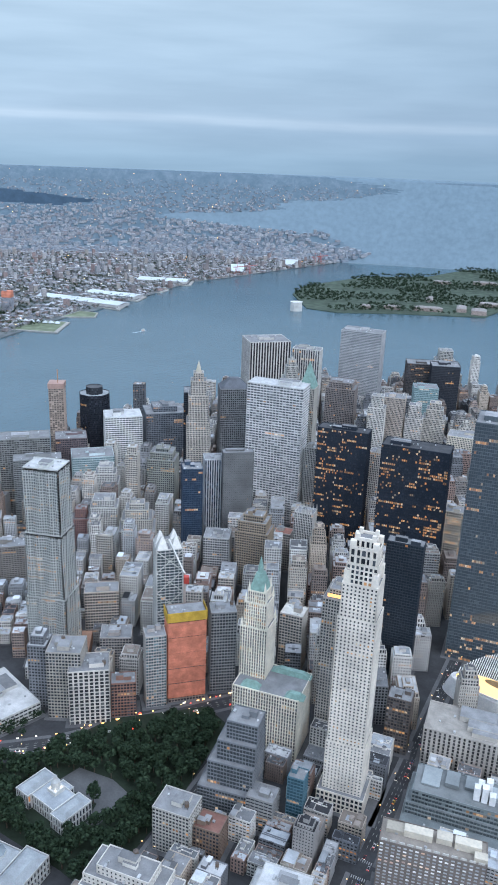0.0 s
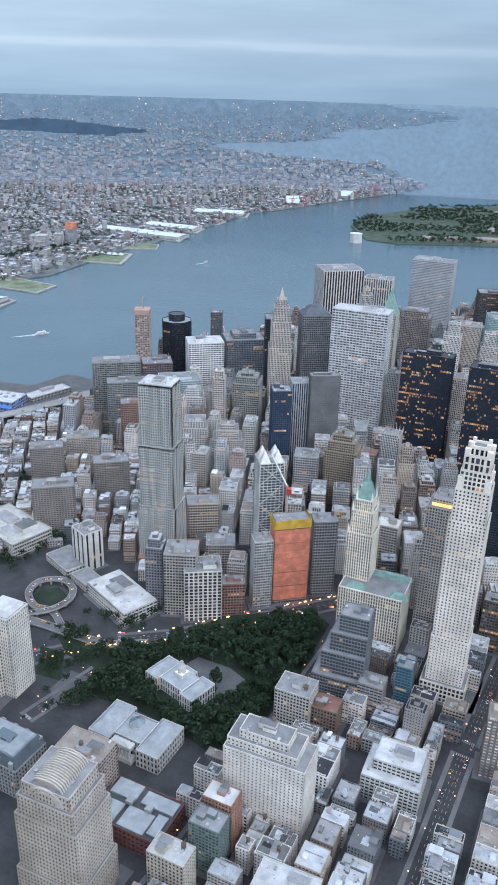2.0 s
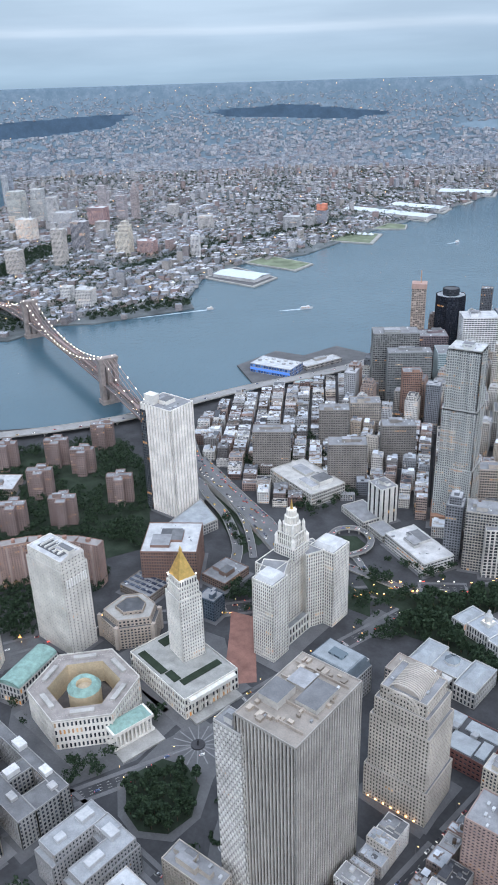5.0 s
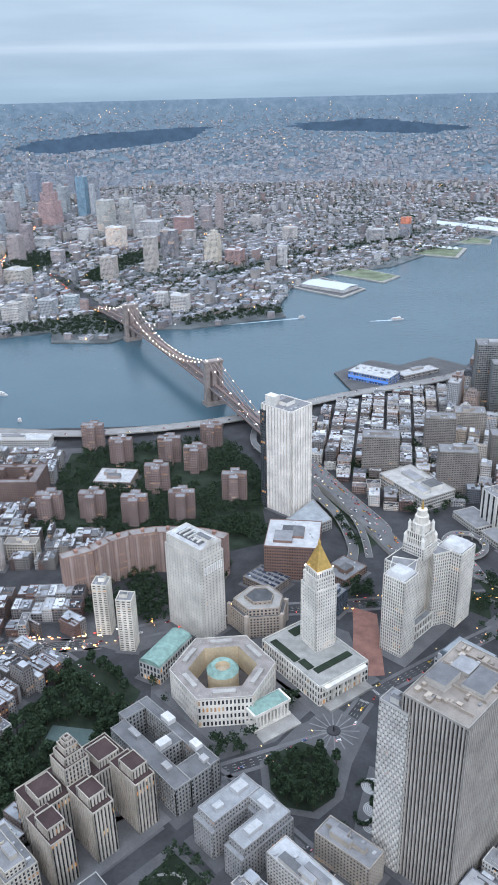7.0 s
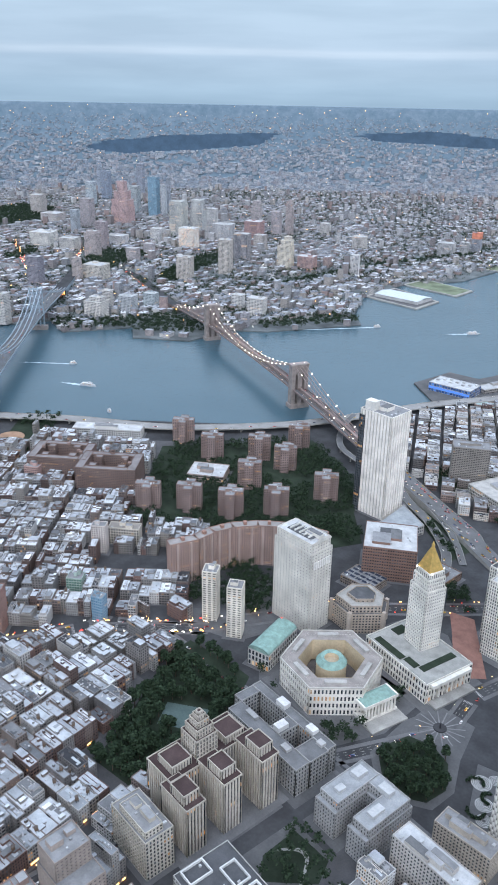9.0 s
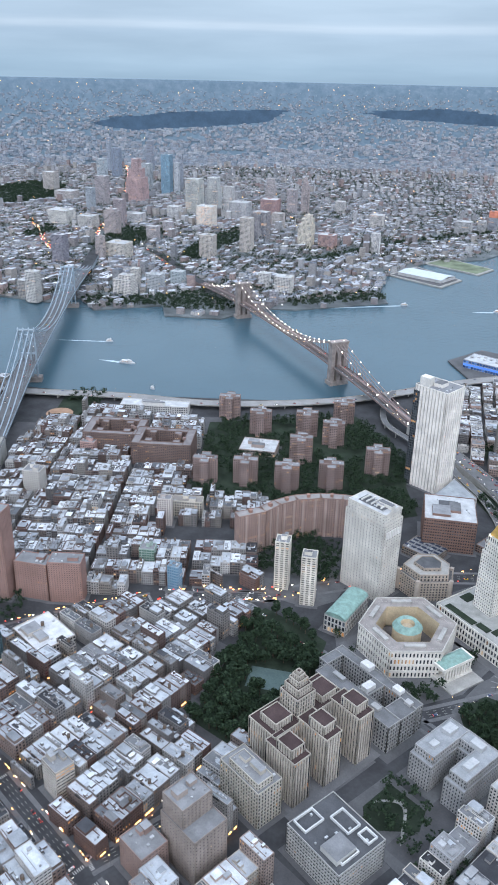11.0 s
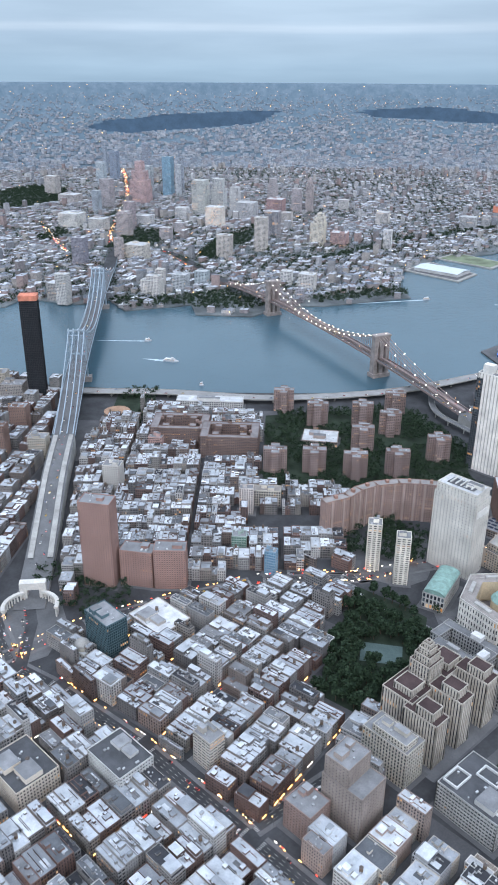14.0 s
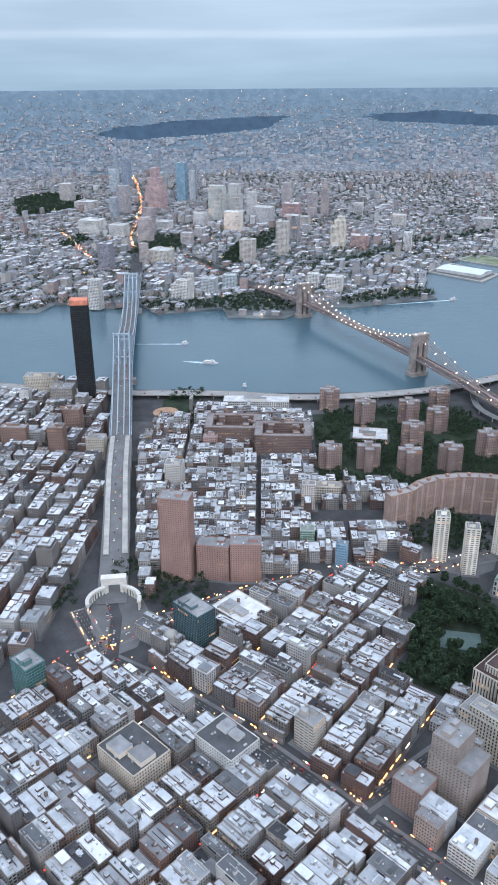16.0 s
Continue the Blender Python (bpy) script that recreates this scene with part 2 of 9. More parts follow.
class Quads:
    """Quads gathered with a tint, window cells and a material each, and made into one mesh."""

    def __init__(self, *mats):
        self.mats, self.v, self.t, self.u, self.m = mats, [], [], [], []

    def quad(self, a, b, c, d, tint=(0.5, 0.5, 0.5, 0), m=0, uv=None):
        self.v += (a, b, c, d)
        self.t.append(tint)
        self.m.append(m)
        self.u.append(uv or (0, 0, 1, 0, 1, 1, 0, 1))

    def box(self, cx, cy, z0, w, d, h, th=0.0, side=(0.5, 0.5, 0.5, 0), top=None, m=0, mt=None, taper=1.0):
        c, s = math.cos(th), math.sin(th)

        def p(a, b, z, k=1.0):
            a, b = a * w * k / 2, b * d * k / 2
            return (cx + a * c - b * s, cy + a * s + b * c, z)
        lo = [p(-1, -1, z0), p(1, -1, z0), p(1, 1, z0), p(-1, 1, z0)]
        hi = [p(-1, -1, z0 + h, taper), p(1, -1, z0 + h, taper), p(1, 1, z0 + h, taper), p(-1, 1, z0 + h, taper)]
        off = hash((round(cx, 1), round(cy, 1))) % 977
        for i in range(4):
            j = (i + 1) % 4
            L = w if i % 2 == 0 else d
            nu, nv = max(1, round(L / 3.0)), max(1, round(h / 3.4))
            self.quad(lo[i], lo[j], hi[j], hi[i], side, m, (off, i * 50, off + nu, i * 50, off + nu, i * 50 + nv, off, i * 50 + nv))
        self.quad(hi[0], hi[1], hi[2], hi[3], top or side, m if mt is None else mt)

    def ring(self, cx, cy, z0, w, d, h, th, tint, thick=0.5, m=0):
        """A parapet round a roof."""
        c, s = math.cos(th), math.sin(th)

        def p(a, b, z, k):
            a, b = a * (w / 2 - k), b * (d / 2 - k)
            return (cx + a * c - b * s, cy + a * s + b * c, z)
        q = ((-1, -1), (1, -1), (1, 1), (-1, 1))
        for i in range(4):
            (a, b), (e, f) = q[i], q[(i + 1) % 4]
            self.quad(p(a, b, z0, 0), p(e, f, z0, 0), p(e, f, z0 + h, 0), p(a, b, z0 + h, 0), tint, m)
            self.quad(p(a, b, z0 + h, 0), p(e, f, z0 + h, 0), p(e, f, z0 + h, thick), p(a, b, z0 + h, thick), tint, m)
            self.quad(p(e, f, z0, thick), p(a, b, z0, thick), p(a, b, z0 + h, thick), p(e, f, z0 + h, thick), tint, m)

    def facade(self, glass, cx, cy, z0, w, d, h, th, tint, gt, fh=3.6, bay=3.2, sp=1.3, pw=0.8, dep=0.4, proud=0.12, mg=0, m=0, sides=(0, 1, 2, 3)):
        """Real recessed windows: a glass core behind spandrel bands and piers."""
        c, s = math.cos(th), math.sin(th)
        q = ((-1, -1), (1, -1), (1, 1), (-1, 1))
        nf = max(1, round(h / fh))
        fh = h / nf
        for i in range(4):
            L = w if i % 2 == 0 else d
            (a, b), (e, f) = q[i], q[(i + 1) % 4]
            o = (cx + (a * w * c - b * d * s) / 2, cy + (a * w * s + b * d * c) / 2)
            k = (cx + (e * w * c - f * d * s) / 2, cy + (e * w * s + f * d * c) / 2)
            ux, uy = (k[0] - o[0]) / L, (k[1] - o[1]) / L
            nx, ny = uy, -ux

            def p(t, n, z):
                return (o[0] + ux * t + nx * n, o[1] + uy * t + ny * n, z)
            nb = max(1, round(L / bay))
            if i not in sides:
                self.quad(p(0, 0, z0), p(L, 0, z0), p(L, 0, z0 + h), p(0, 0, z0 + h), tint, m)
                continue
            r = rng.randrange(900)
            rv = rng.randrange(900)
            glass.quad(p(0, -dep, z0), p(L, -dep, z0), p(L, -dep, z0 + h), p(0, -dep, z0 + h), gt, mg,
                       (r, rv, r + nb, rv, r + nb, rv + nf, r, rv + nf))
            if sp > 0:
                for j in range(nf + 1):
                    za = max(z0, z0 + j * fh - sp * 0.7)
                    zb = min(z0 + h, z0 + j * fh + sp * 0.3)
                    self.quad(p(0, 0, za), p(L, 0, za), p(L, 0, zb), p(0, 0, zb), tint, m)
                    self.quad(p(0, 0, zb), p(L, 0, zb), p(L, -dep, zb), p(0, -dep, zb), tint, m)
            if pw > 0:
                for j in range(nb + 1):
                    t = L * j / nb
                    ta, tb = max(-proud, t - pw / 2), min(L + proud, t + pw / 2)
                    self.quad(p(ta, proud, z0), p(tb, proud, z0), p(tb, proud, z0 + h), p(ta, proud, z0 + h), tint, m)
                    self.quad(p(ta, -dep, z0), p(ta, proud, z0), p(ta, proud, z0 + h), p(ta, -dep, z0 + h), tint, m)
                    self.quad(p(tb, proud, z0), p(tb, -dep, z0), p(tb, -dep, z0 + h), p(tb, proud, z0 + h), tint, m)
            self.quad(p(-proud, proud + .02, z0 + h - 0.5), p(L + proud, proud + .02, z0 + h - 0.5), p(L + proud, proud + .02, z0 + h + 0.2), p(-proud, proud + .02, z0 + h + 0.2), tint, m)

    def disc(self, cx, cy, z, r, tint, m=0, n=12, r2=0.0, dz=0.0):
        """A ring or cone of quads from radius r to r2, dz higher."""
        for i in range(n):
            a, b = 2 * math.pi * i / n, 2 * math.pi * (i + 1) / n
            self.quad((cx + r * math.cos(a), cy + r * math.sin(a), z), (cx + r * math.cos(b), cy + r * math.sin(b), z),
                      (cx + r2 * math.cos(b), cy + r2 * math.sin(b), z + dz), (cx + r2 * math.cos(a), cy + r2 * math.sin(a), z + dz), tint, m,
                      (i, 0, i + 1, 0, i + 1, max(1, round(abs(dz) / 3.5)), i, max(1, round(abs(dz) / 3.5))))

    def beam(self, a, b, w, h, tint=(0.5, 0.5, 0.5, 0), m=0):
        """A bar of rectangular section between two points."""
        a, b = Vector(a), Vector(b)
        u = (b - a).normalized()
        sd = u.cross(Vector((0, 0, 1)))
        sd = Vector((1, 0, 0)) if sd.length < 1e-3 else sd.normalized()
        up = sd.cross(u)
        e = [sd * (w / 2 * i) + up * (h / 2 * j) for i, j in ((-1, -1), (1, -1), (1, 1), (-1, 1))]
        for i in range(4):
            j = (i + 1) % 4
            self.quad(tuple(a + e[i]), tuple(b + e[i]), tuple(b + e[j]), tuple(a + e[j]), tint, m)
        self.quad(*(tuple(b + k) for k in e), tint, m)
        self.quad(*(tuple(a + k) for k in reversed(e)), tint, m)

    def mesh(self, name):
        n = len(self.m)
        me = bpy.data.meshes.new(name)
        co = np.array(self.v, dtype=np.float32) * CITY_SCALE
        me.vertices.add(n * 4)
        me.vertices.foreach_set("co", co.ravel())
        me.loops.add(n * 4)
        me.loops.foreach_set("vertex_index", np.arange(n * 4, dtype=np.int32))
        me.polygons.add(n)
        me.polygons.foreach_set("loop_start", np.arange(0, n * 4, 4, dtype=np.int32))
        me.polygons.foreach_set("loop_total", np.full(n, 4, dtype=np.int32))
        me.polygons.foreach_set("material_index", np.array(self.m, dtype=np.int32))
        me.uv_layers.new(name="cells").data.foreach_set("uv", np.array(self.u, dtype=np.float32).ravel())
        at = me.attributes.new("tint", "FLOAT_COLOR", "CORNER")
        tt = np.array([t if len(t) == 4 else (*t, 0) for t in self.t], dtype=np.float32)
        at.data.foreach_set("color", np.repeat(tt, 4, axis=0).ravel())
        for mt in self.mats:
            me.materials.append(mt)
        me.update(calc_edges=True)
        me.validate()
        return me


def part(name, q, parent, label=""):
    """The gathered quads as one mesh under a thing."""
    ob = new(name, q.mesh(name))
    ob.parent = parent
    return tagged(ob, label)


def thing(name, label, category, at=(0, 0, 0), group=""):
    ob = new(name)
    ob.empty_display_size = 1.0
    return tagged(ob, label, category, group)


def shade(c, k=0.08):
    f = 1 + rng.uniform(-k, k)
    return (c[0] * f, c[1] * f, c[2] * f, 0)


KERBS = Quads(M_PAVE)
FILLED = []   # ground already taken: x, y, half-width, half-depth, turn


def claim(x, y, w, d, th, margin=3.0):
    FILLED.append((x, y, w / 2 + margin, d / 2 + margin, math.cos(th), math.sin(th)))


FILLED_ROWS = [np.zeros((0, 6))]


def taken(x, y, r):
    if len(FILLED_ROWS[0]) != len(FILLED):
        FILLED_ROWS[0] = np.array(FILLED).reshape(-1, 6)
    X, Y, hw, hd, c, s = FILLED_ROWS[0].T
    dx, dy = x - X, y - Y
    return bool(np.any((np.abs(dx * c + dy * s) < hw + r) & (np.abs(dy * c - dx * s) < hd + r)))


def inside(x, y, poly):
    r = False
    j = len(poly) - 1
    for i in range(len(poly)):
        (xi, yi), (xj, yj) = poly[i], poly[j]
        if (yi > y) != (yj > y) and x < (xj - xi) * (y - yi) / (yj - yi) + xi:
            r = not r
        j = i
    return r


def claim_line(pts, width):
    for (a, b), (c, d) in zip(pts, pts[1:]):
        L = math.hypot(c - a, d - b)
        FILLED.append(((a + c) / 2, (b + d) / 2, L / 2, width / 2, (c - a) / L, (d - b) / L))


STONE, LIMESTONE, WHITE = (0.46, 0.43, 0.39), (0.50, 0.48, 0.44), (0.62, 0.62, 0.60)
TAN, BROWN, REDBRICK, GREY = (0.36, 0.30, 0.24), (0.22, 0.165, 0.135), (0.26, 0.155, 0.125), (0.30, 0.30, 0.30)
DARK, BLACK, BLUE = (0.10, 0.11, 0.13), (0.030, 0.033, 0.040), (0.12, 0.20, 0.27)
R_LIGHT, R_GREY, R_DARK, R_TAN = (0.50, 0.51, 0.52), (0.25, 0.255, 0.265), (0.085, 0.088, 0.095), (0.30, 0.27, 0.24)
G_DIM = (0.035, 0.042, 0.052)


def rooftop(ob, x, y, z, w, d, th, tint, roof=R_GREY, tank=0, boxes=2):
    """Roof deck, parapet, plant rooms and tanks, each a part."""
    q = Quads(M_ROOF, M_WALL)
    c, s = math.cos(th), math.sin(th)
    q.box(x, y, z - 0.6, w - 0.2, d - 0.2, 0.6, th, shade(roof), shade(roof))
    q.ring(x, y, z - 0.3, w, d, 1.3, th, (*tint, 0), 0.5, 1)
    deck = part("roof", q, ob)
    for i in range(boxes):
        bw, bd, bh = w * rng.uniform(0.18, 0.38), d * rng.uniform(0.2, 0.42), rng.uniform(2.8, 6.0)
        a, b = rng.uniform(-0.27, 0.27) * w, rng.uniform(-0.27, 0.27) * d
        q = Quads(M_WALL, M_ROOF)
        q.box(x + a * c - b * s, y + a * s + b * c, z, bw, bd, bh + i * 0.3, th, shade(tint, 0.2), shade(R_GREY, 0.4), 0, 1)
        part("bulkhead", q, deck)
    for i in range(min(9, max(2, int(w * d / 160)))):
        q = Quads(M_METAL)
        a, b = rng.uniform(-0.42, 0.42) * w, rng.uniform(-0.42, 0.42) * d
        k = rng.uniform(0.9, 2.4)
        q.box(x + a * c - b * s, y + a * s + b * c, z, k, k * rng.uniform(0.8, 2), rng.uniform(0.8, 1.9), th, shade((0.45, 0.46, 0.47), 0.4))
        part("cooling_unit", q, deck)
    for i in range(tank):
        a, b = rng.uniform(-0.38, 0.38) * w, rng.uniform(-0.38, 0.38) * d
        q = Quads(M_WALL)
        tank_quads(q, x + a * c - b * s, y + a * s + b * c, z)
        part("water_tank", q, deck, "weathered wooden roof tank on legs")


def tank_quads(q, x, y, z, r=1.9, m=0):
    w = (0.17, 0.125, 0.095, 0)
    for a, b in ((1, 1), (1, -1), (-1, 1), (-1, -1)):
        q.box(x + a * r * 0.6, y + b * r * 0.6, z, 0.3, 0.3, 2.6, 0, (0.1, 0.1, 0.1, 0), None, m)
    q.disc(x, y, z + 2.5, r, w, m, 10, r, 3.6)
    q.disc(x, y, z + 6.1, r + 0.15, (0.13, 0.11, 0.1, 0), m, 10, 0.05, 1.4)


def tower(name, label, x, y, w, d, h, deg=4.0, tint=STONE, glass=G_DIM, lit=0.02, fh=3.8, bay=3.2, sp=1.3, pw=0.9, dep=0.45, proud=0.12,
          tiers=(), roof=R_GREY, tank=0, boxes=2, category="office tower", group="", z0=0.0, panes=True):
    """A building: tiers are (width share, depth share, from share of height, shift across, shift along)."""
    ob = thing(name, label, category, group=group)
    th = radians(deg)
    claim(x, y, w, d, th)
    KERBS.box(x, y, 0, w + 9, d + 9, 0.13 + 0.1 * rng.random(), th, shade((0.135, 0.135, 0.14), 0.15))
    c, s = math.cos(th), math.sin(th)
    levels = [(1, 1, 0, 0, 0)] + list(tiers) + [(0, 0, 1, 0, 0)]
    for i, (kw, kd, k0, ax, ay) in enumerate(levels[:-1]):
        za, zb = z0 + k0 * h, z0 + levels[i + 1][2] * h
        X, Y = x + ax * w * c - ay * d * s, y + ax * w * s + ay * d * c
        q, g = Quads(M_WALL), Quads((M_CURTAIN if pw < 0.55 else M_GLASS) if panes else M_WALL)
        tt = shade(tint, 0.03)
        q.facade(g, X, Y, za, w * kw, d * kd, zb - za, th, tt, (*glass, lit * 0.2), fh, bay, sp, pw, dep, proud)
        tagged(part("wall", q, ob), kind="stuff")
        part("glazing", g, ob)
        last = i == len(levels) - 2
        rooftop(ob, X, Y, zb, w * kw, d * kd, th, tint, roof, tank if last else 0, boxes if last else 0)
    return ob


def slab_box(name, mat, x, y, z0, w, d, h, deg, parent, tint=(0.5, 0.5, 0.5, 0), label=""):
    q = Quads(mat)
    q.box(x, y, z0, w, d, h, radians(deg), tint)
    return part(name, q, parent, label)


def setting(name, q, label=""):
    return tagged(new(name, q.mesh(name)), label, "", "", "structure")


def prism(name, poly, z0, z1, mat, label="", side=None, kind="structure", parent=None):
    """A flat piece of ground with real edges."""
    bm = bmesh.new()
    vs = [bm.verts.new((x * CITY_SCALE, y * CITY_SCALE, z1 * CITY_SCALE)) for x, y in poly]
    f = bm.faces.new(vs)
    if f.normal.z < 0 or sum((b[0] - a[0]) * (b[1] + a[1]) for a, b in zip(poly, poly[1:] + poly[:1])) > 0:
        f.normal_flip()
    r = bmesh.ops.extrude_face_region(bm, geom=[f])
    for v in r["geom"]:
        if isinstance(v, bmesh.types.BMVert):
            v.co.z = z0 * CITY_SCALE
    bmesh.ops.recalc_face_normals(bm, faces=bm.faces[:])
    me = bpy.data.meshes.new(name)
    bm.to_mesh(me)
    bm.free()
    me.materials.append(mat)
    ob = new(name, me)
    if parent:
        ob.parent = parent
        return tagged(ob, label)
    return tagged(ob, label, "", "", kind)

# ---- ground, shores and river ----
MANHATTAN = [(-2250, -550), (-1900, -170), (-1628, 66), (-1566, 119), (-1437, 230), (-1308, 376), (-1206, 494), (-1161, 596), (-1119, 709), (-1078, 815),
             (-1040, 960), (-1005, 1130), (-980, 1300), (-900, 1580), (-800, 1850), (-620, 2010), (-450, 2085), (-300, 2090), (0, 2000), (500, 1700), (600, -1400), (-2250, -1400)]
BROOKLYN = [(-6300, -1900), (-3300, -900), (-2700, -250), (-2284, 175), (-2213, 252), (-2260, 328), (-2114, 417), (-2102, 499), (-1985, 474), (-1921, 640), (-1839, 592),
            (-1735, 690), (-1755, 830), (-1690, 900), (-1598, 1150), (-1680, 1205), (-1814, 1384), (-1861, 1602), (-1790, 1830), (-1858, 2280), (-1860, 2520),
            (-1890, 2850), (-1950, 3440), (-1890, 3640), (-1800, 4100), (-1680, 4650), (-1590, 5290), (-1700, 5700), (-4000, 5700), (-6300, 4300)]
ISLAND = [(-1402, 3394), (-1455, 3670), (-1313, 4203), (-1034, 4446), (-915, 4931), (-560, 4950), (-450, 3800), (-526, 3328), (-862, 3183), (-1063, 3062), (-1207, 3082)]

q = Quads(M_WATER)
N = 10
for i in range(N):
    for j in range(N):
        xa, xb = -6500 + 8500 * i / N, -6500 + 8500 * (i + 1) / N
        ya, yb = -2000 + 8000 * j / N, -2000 + 8000 * (j + 1) / N
        q.quad((xa, ya, -3), (xb, ya, -3), (xb, yb, -3), (xa, yb, -3))
setting("water", q, "wide grey-blue tidal river under a dusk sky")
prism("ground", MANHATTAN, -5, 0, M_ASPHALT, "dark asphalt city ground with sea walls")
prism("ground_far_shore", BROOKLYN, -5, 0, M_FARGROUND, "city ground across the river")
prism("ground_island", ISLAND, -5, 0, M_ISLAND, "low green harbour island")

# eye point midway along the camera path; far ground is fitted to its view
CENTRE = Vector((-150, -330, 557))
NEAR, DEEP = 5300.0, 400.0
FAR_COAST = [(-1640, 4700), (-1609, 5424), (-2248, 6414), (-2584, 7139), (-2676, 6686), (-3310, 7005), (-3938, 7409), (-4454, 7612), (-4643, 8605), (-4195, 9505), (-4521, 11505),
             (-5015, 13140), (-4794, 14881), (-5270, 18982), (-5664, 23518), (-9500, 34000), (-20000, 60000), (-40000, 90000), (-120000, 90000), (-120000, -60000), (-4600, -1600)]
FAR_SHORE = [(-8200, 42000), (-9800, 48000), (-6000, 66000), (20000, 66000), (16000, 42000)]
GLOBE = 8.8e6   # radius over which the ground falls away, with refraction


def squeeze(D, a):
    """Where far ground at distance D is raised and drawn in to fit the view from CENTRE."""
    r = NEAR + DEEP * (1 - NEAR / D)
    drop = D * D / (2 * GLOBE)
    return (CENTRE.x + r * math.cos(a), CENTRE.y + r * math.sin(a), CENTRE.z - (CENTRE.z + drop) * r / D), r / D


# blue haze is mixed into the backdrop's land, wood and water colours
m, n, l, b = material("hazed_land", 0.95)
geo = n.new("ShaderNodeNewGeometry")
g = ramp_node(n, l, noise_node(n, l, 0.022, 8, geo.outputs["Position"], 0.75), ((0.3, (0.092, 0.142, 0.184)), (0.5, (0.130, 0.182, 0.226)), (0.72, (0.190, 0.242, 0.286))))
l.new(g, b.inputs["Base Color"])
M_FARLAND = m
M_FARWOOD = plain("hazed_woods", (0.050, 0.082, 0.120), 0.95, 0, 0.02, 0.8, 1.2)
M_FARWATER = plain("hazed_water", (0.175, 0.240, 0.290), 0.95, 0, 0.004, 0.95, 1.05)
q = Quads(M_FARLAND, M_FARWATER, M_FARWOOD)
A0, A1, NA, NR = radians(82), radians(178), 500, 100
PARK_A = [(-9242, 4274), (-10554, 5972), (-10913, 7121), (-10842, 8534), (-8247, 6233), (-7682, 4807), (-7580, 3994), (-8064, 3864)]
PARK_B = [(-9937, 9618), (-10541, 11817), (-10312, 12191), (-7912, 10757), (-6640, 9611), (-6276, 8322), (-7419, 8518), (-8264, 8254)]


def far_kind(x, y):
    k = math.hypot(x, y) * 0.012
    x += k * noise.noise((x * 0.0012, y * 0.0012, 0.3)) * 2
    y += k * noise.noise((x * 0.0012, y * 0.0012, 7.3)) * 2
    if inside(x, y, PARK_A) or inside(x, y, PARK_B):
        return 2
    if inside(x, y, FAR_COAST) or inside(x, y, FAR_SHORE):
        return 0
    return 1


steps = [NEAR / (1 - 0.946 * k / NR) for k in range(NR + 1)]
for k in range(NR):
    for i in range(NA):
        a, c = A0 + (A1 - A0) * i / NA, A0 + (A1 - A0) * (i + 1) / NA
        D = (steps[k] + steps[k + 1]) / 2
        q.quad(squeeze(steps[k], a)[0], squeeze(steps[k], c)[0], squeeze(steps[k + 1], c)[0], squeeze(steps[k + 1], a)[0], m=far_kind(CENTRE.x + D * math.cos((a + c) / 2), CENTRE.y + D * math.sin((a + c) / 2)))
setting("backdrop", q, "blue backdrop of low city, woods and bay with painted haze")

# ---- towers of the financial district ----
tower("office_tower", "black steel and glass office slab with lit floors", -228, 1023, 92, 37, 205, 5, (0.032, 0.041, 0.058), (0.034, 0.044, 0.062), 0.2, 4.0, 2.6, 1.1, 0.5, roof=R_DARK)
tower("office_tower", "black smooth office slab with warm lit windows", -355, 1090, 77, 27, 188, 5, (0.032, 0.041, 0.058), (0.034, 0.044, 0.062), 0.18, 3.9, 2.4, 0.9, 0.4, roof=R_DARK)
tower("office_tower", "broad silver-grey ribbed office slab", -481, 1124, 93, 37, 232, 5, (0.64, 0.645, 0.645), (0.13, 0.14, 0.155), 0.02, 4.3, 5.4, 1.7, 0.7, roof=R_LIGHT)
tower("office_tower", "dark striped square office tower by the harbour", -711, 1581, 92, 74, 195, 40, (0.60, 0.58, 0.56), (0.028, 0.028, 0.032), 0.0, 4.0, 6.2, 0, 2.4)
tower("office_tower", "white striped harbour office tower", -647, 1671, 64, 38, 165, 10, WHITE, (0.07, 0.08, 0.095), 0.01, 4.0, 5.4, 0, 2.2)
tower("office_tower", "pale grey slab with fine window bands", -563, 1817, 98, 49, 192, 5, (0.46, 0.47, 0.49), (0.16, 0.18, 0.20), 0.01, 3.8, 2.4, 1.7, 0.3)
tower("office_tower", "dark brown waterfront office block", -387, 1801, 120, 48, 140, 20, (0.11, 0.10, 0.10), G_DIM, 0.03)
tower("office_tower", "pale stepped harbour tower", -383, 1910, 46, 46, 150, 20, (0.5, 0.5, 0.48), G_DIM, 0.03, tiers=((0.7, 0.7, 0.85, 0, 0),))
OCTAGON = thing("office_tower", "dark octagonal glass tower with white roof ring", "office tower")
claim(-870, 1164, 50, 50, radians(45))
tower("office_tower", "white banded square office block", -801, 1154, 67, 47, 120, 40, (0.72, 0.73, 0.73), (0.05, 0.06, 0.07), 0.01, 4.0, 5.0, 1.9, 1.0, roof=R_LIGHT)
tower("office_tower", "grey glass riverfront office block", -768, 1244, 75, 60, 120, 40, (0.22, 0.24, 0.27), (0.05, 0.06, 0.075), 0.03, tiers=((0.6, 0.6, 0.92, 0, 0),))
tower("office_tower", "stone office tower with a lit gilded crown", -655, 1058, 46, 42, 112, 20, (0.33, 0.34, 0.31), G_DIM, 0.04, tiers=((0.8, 0.8, 0.85, 0, 0), (0.45, 0.45, 0.95, 0, 0)))
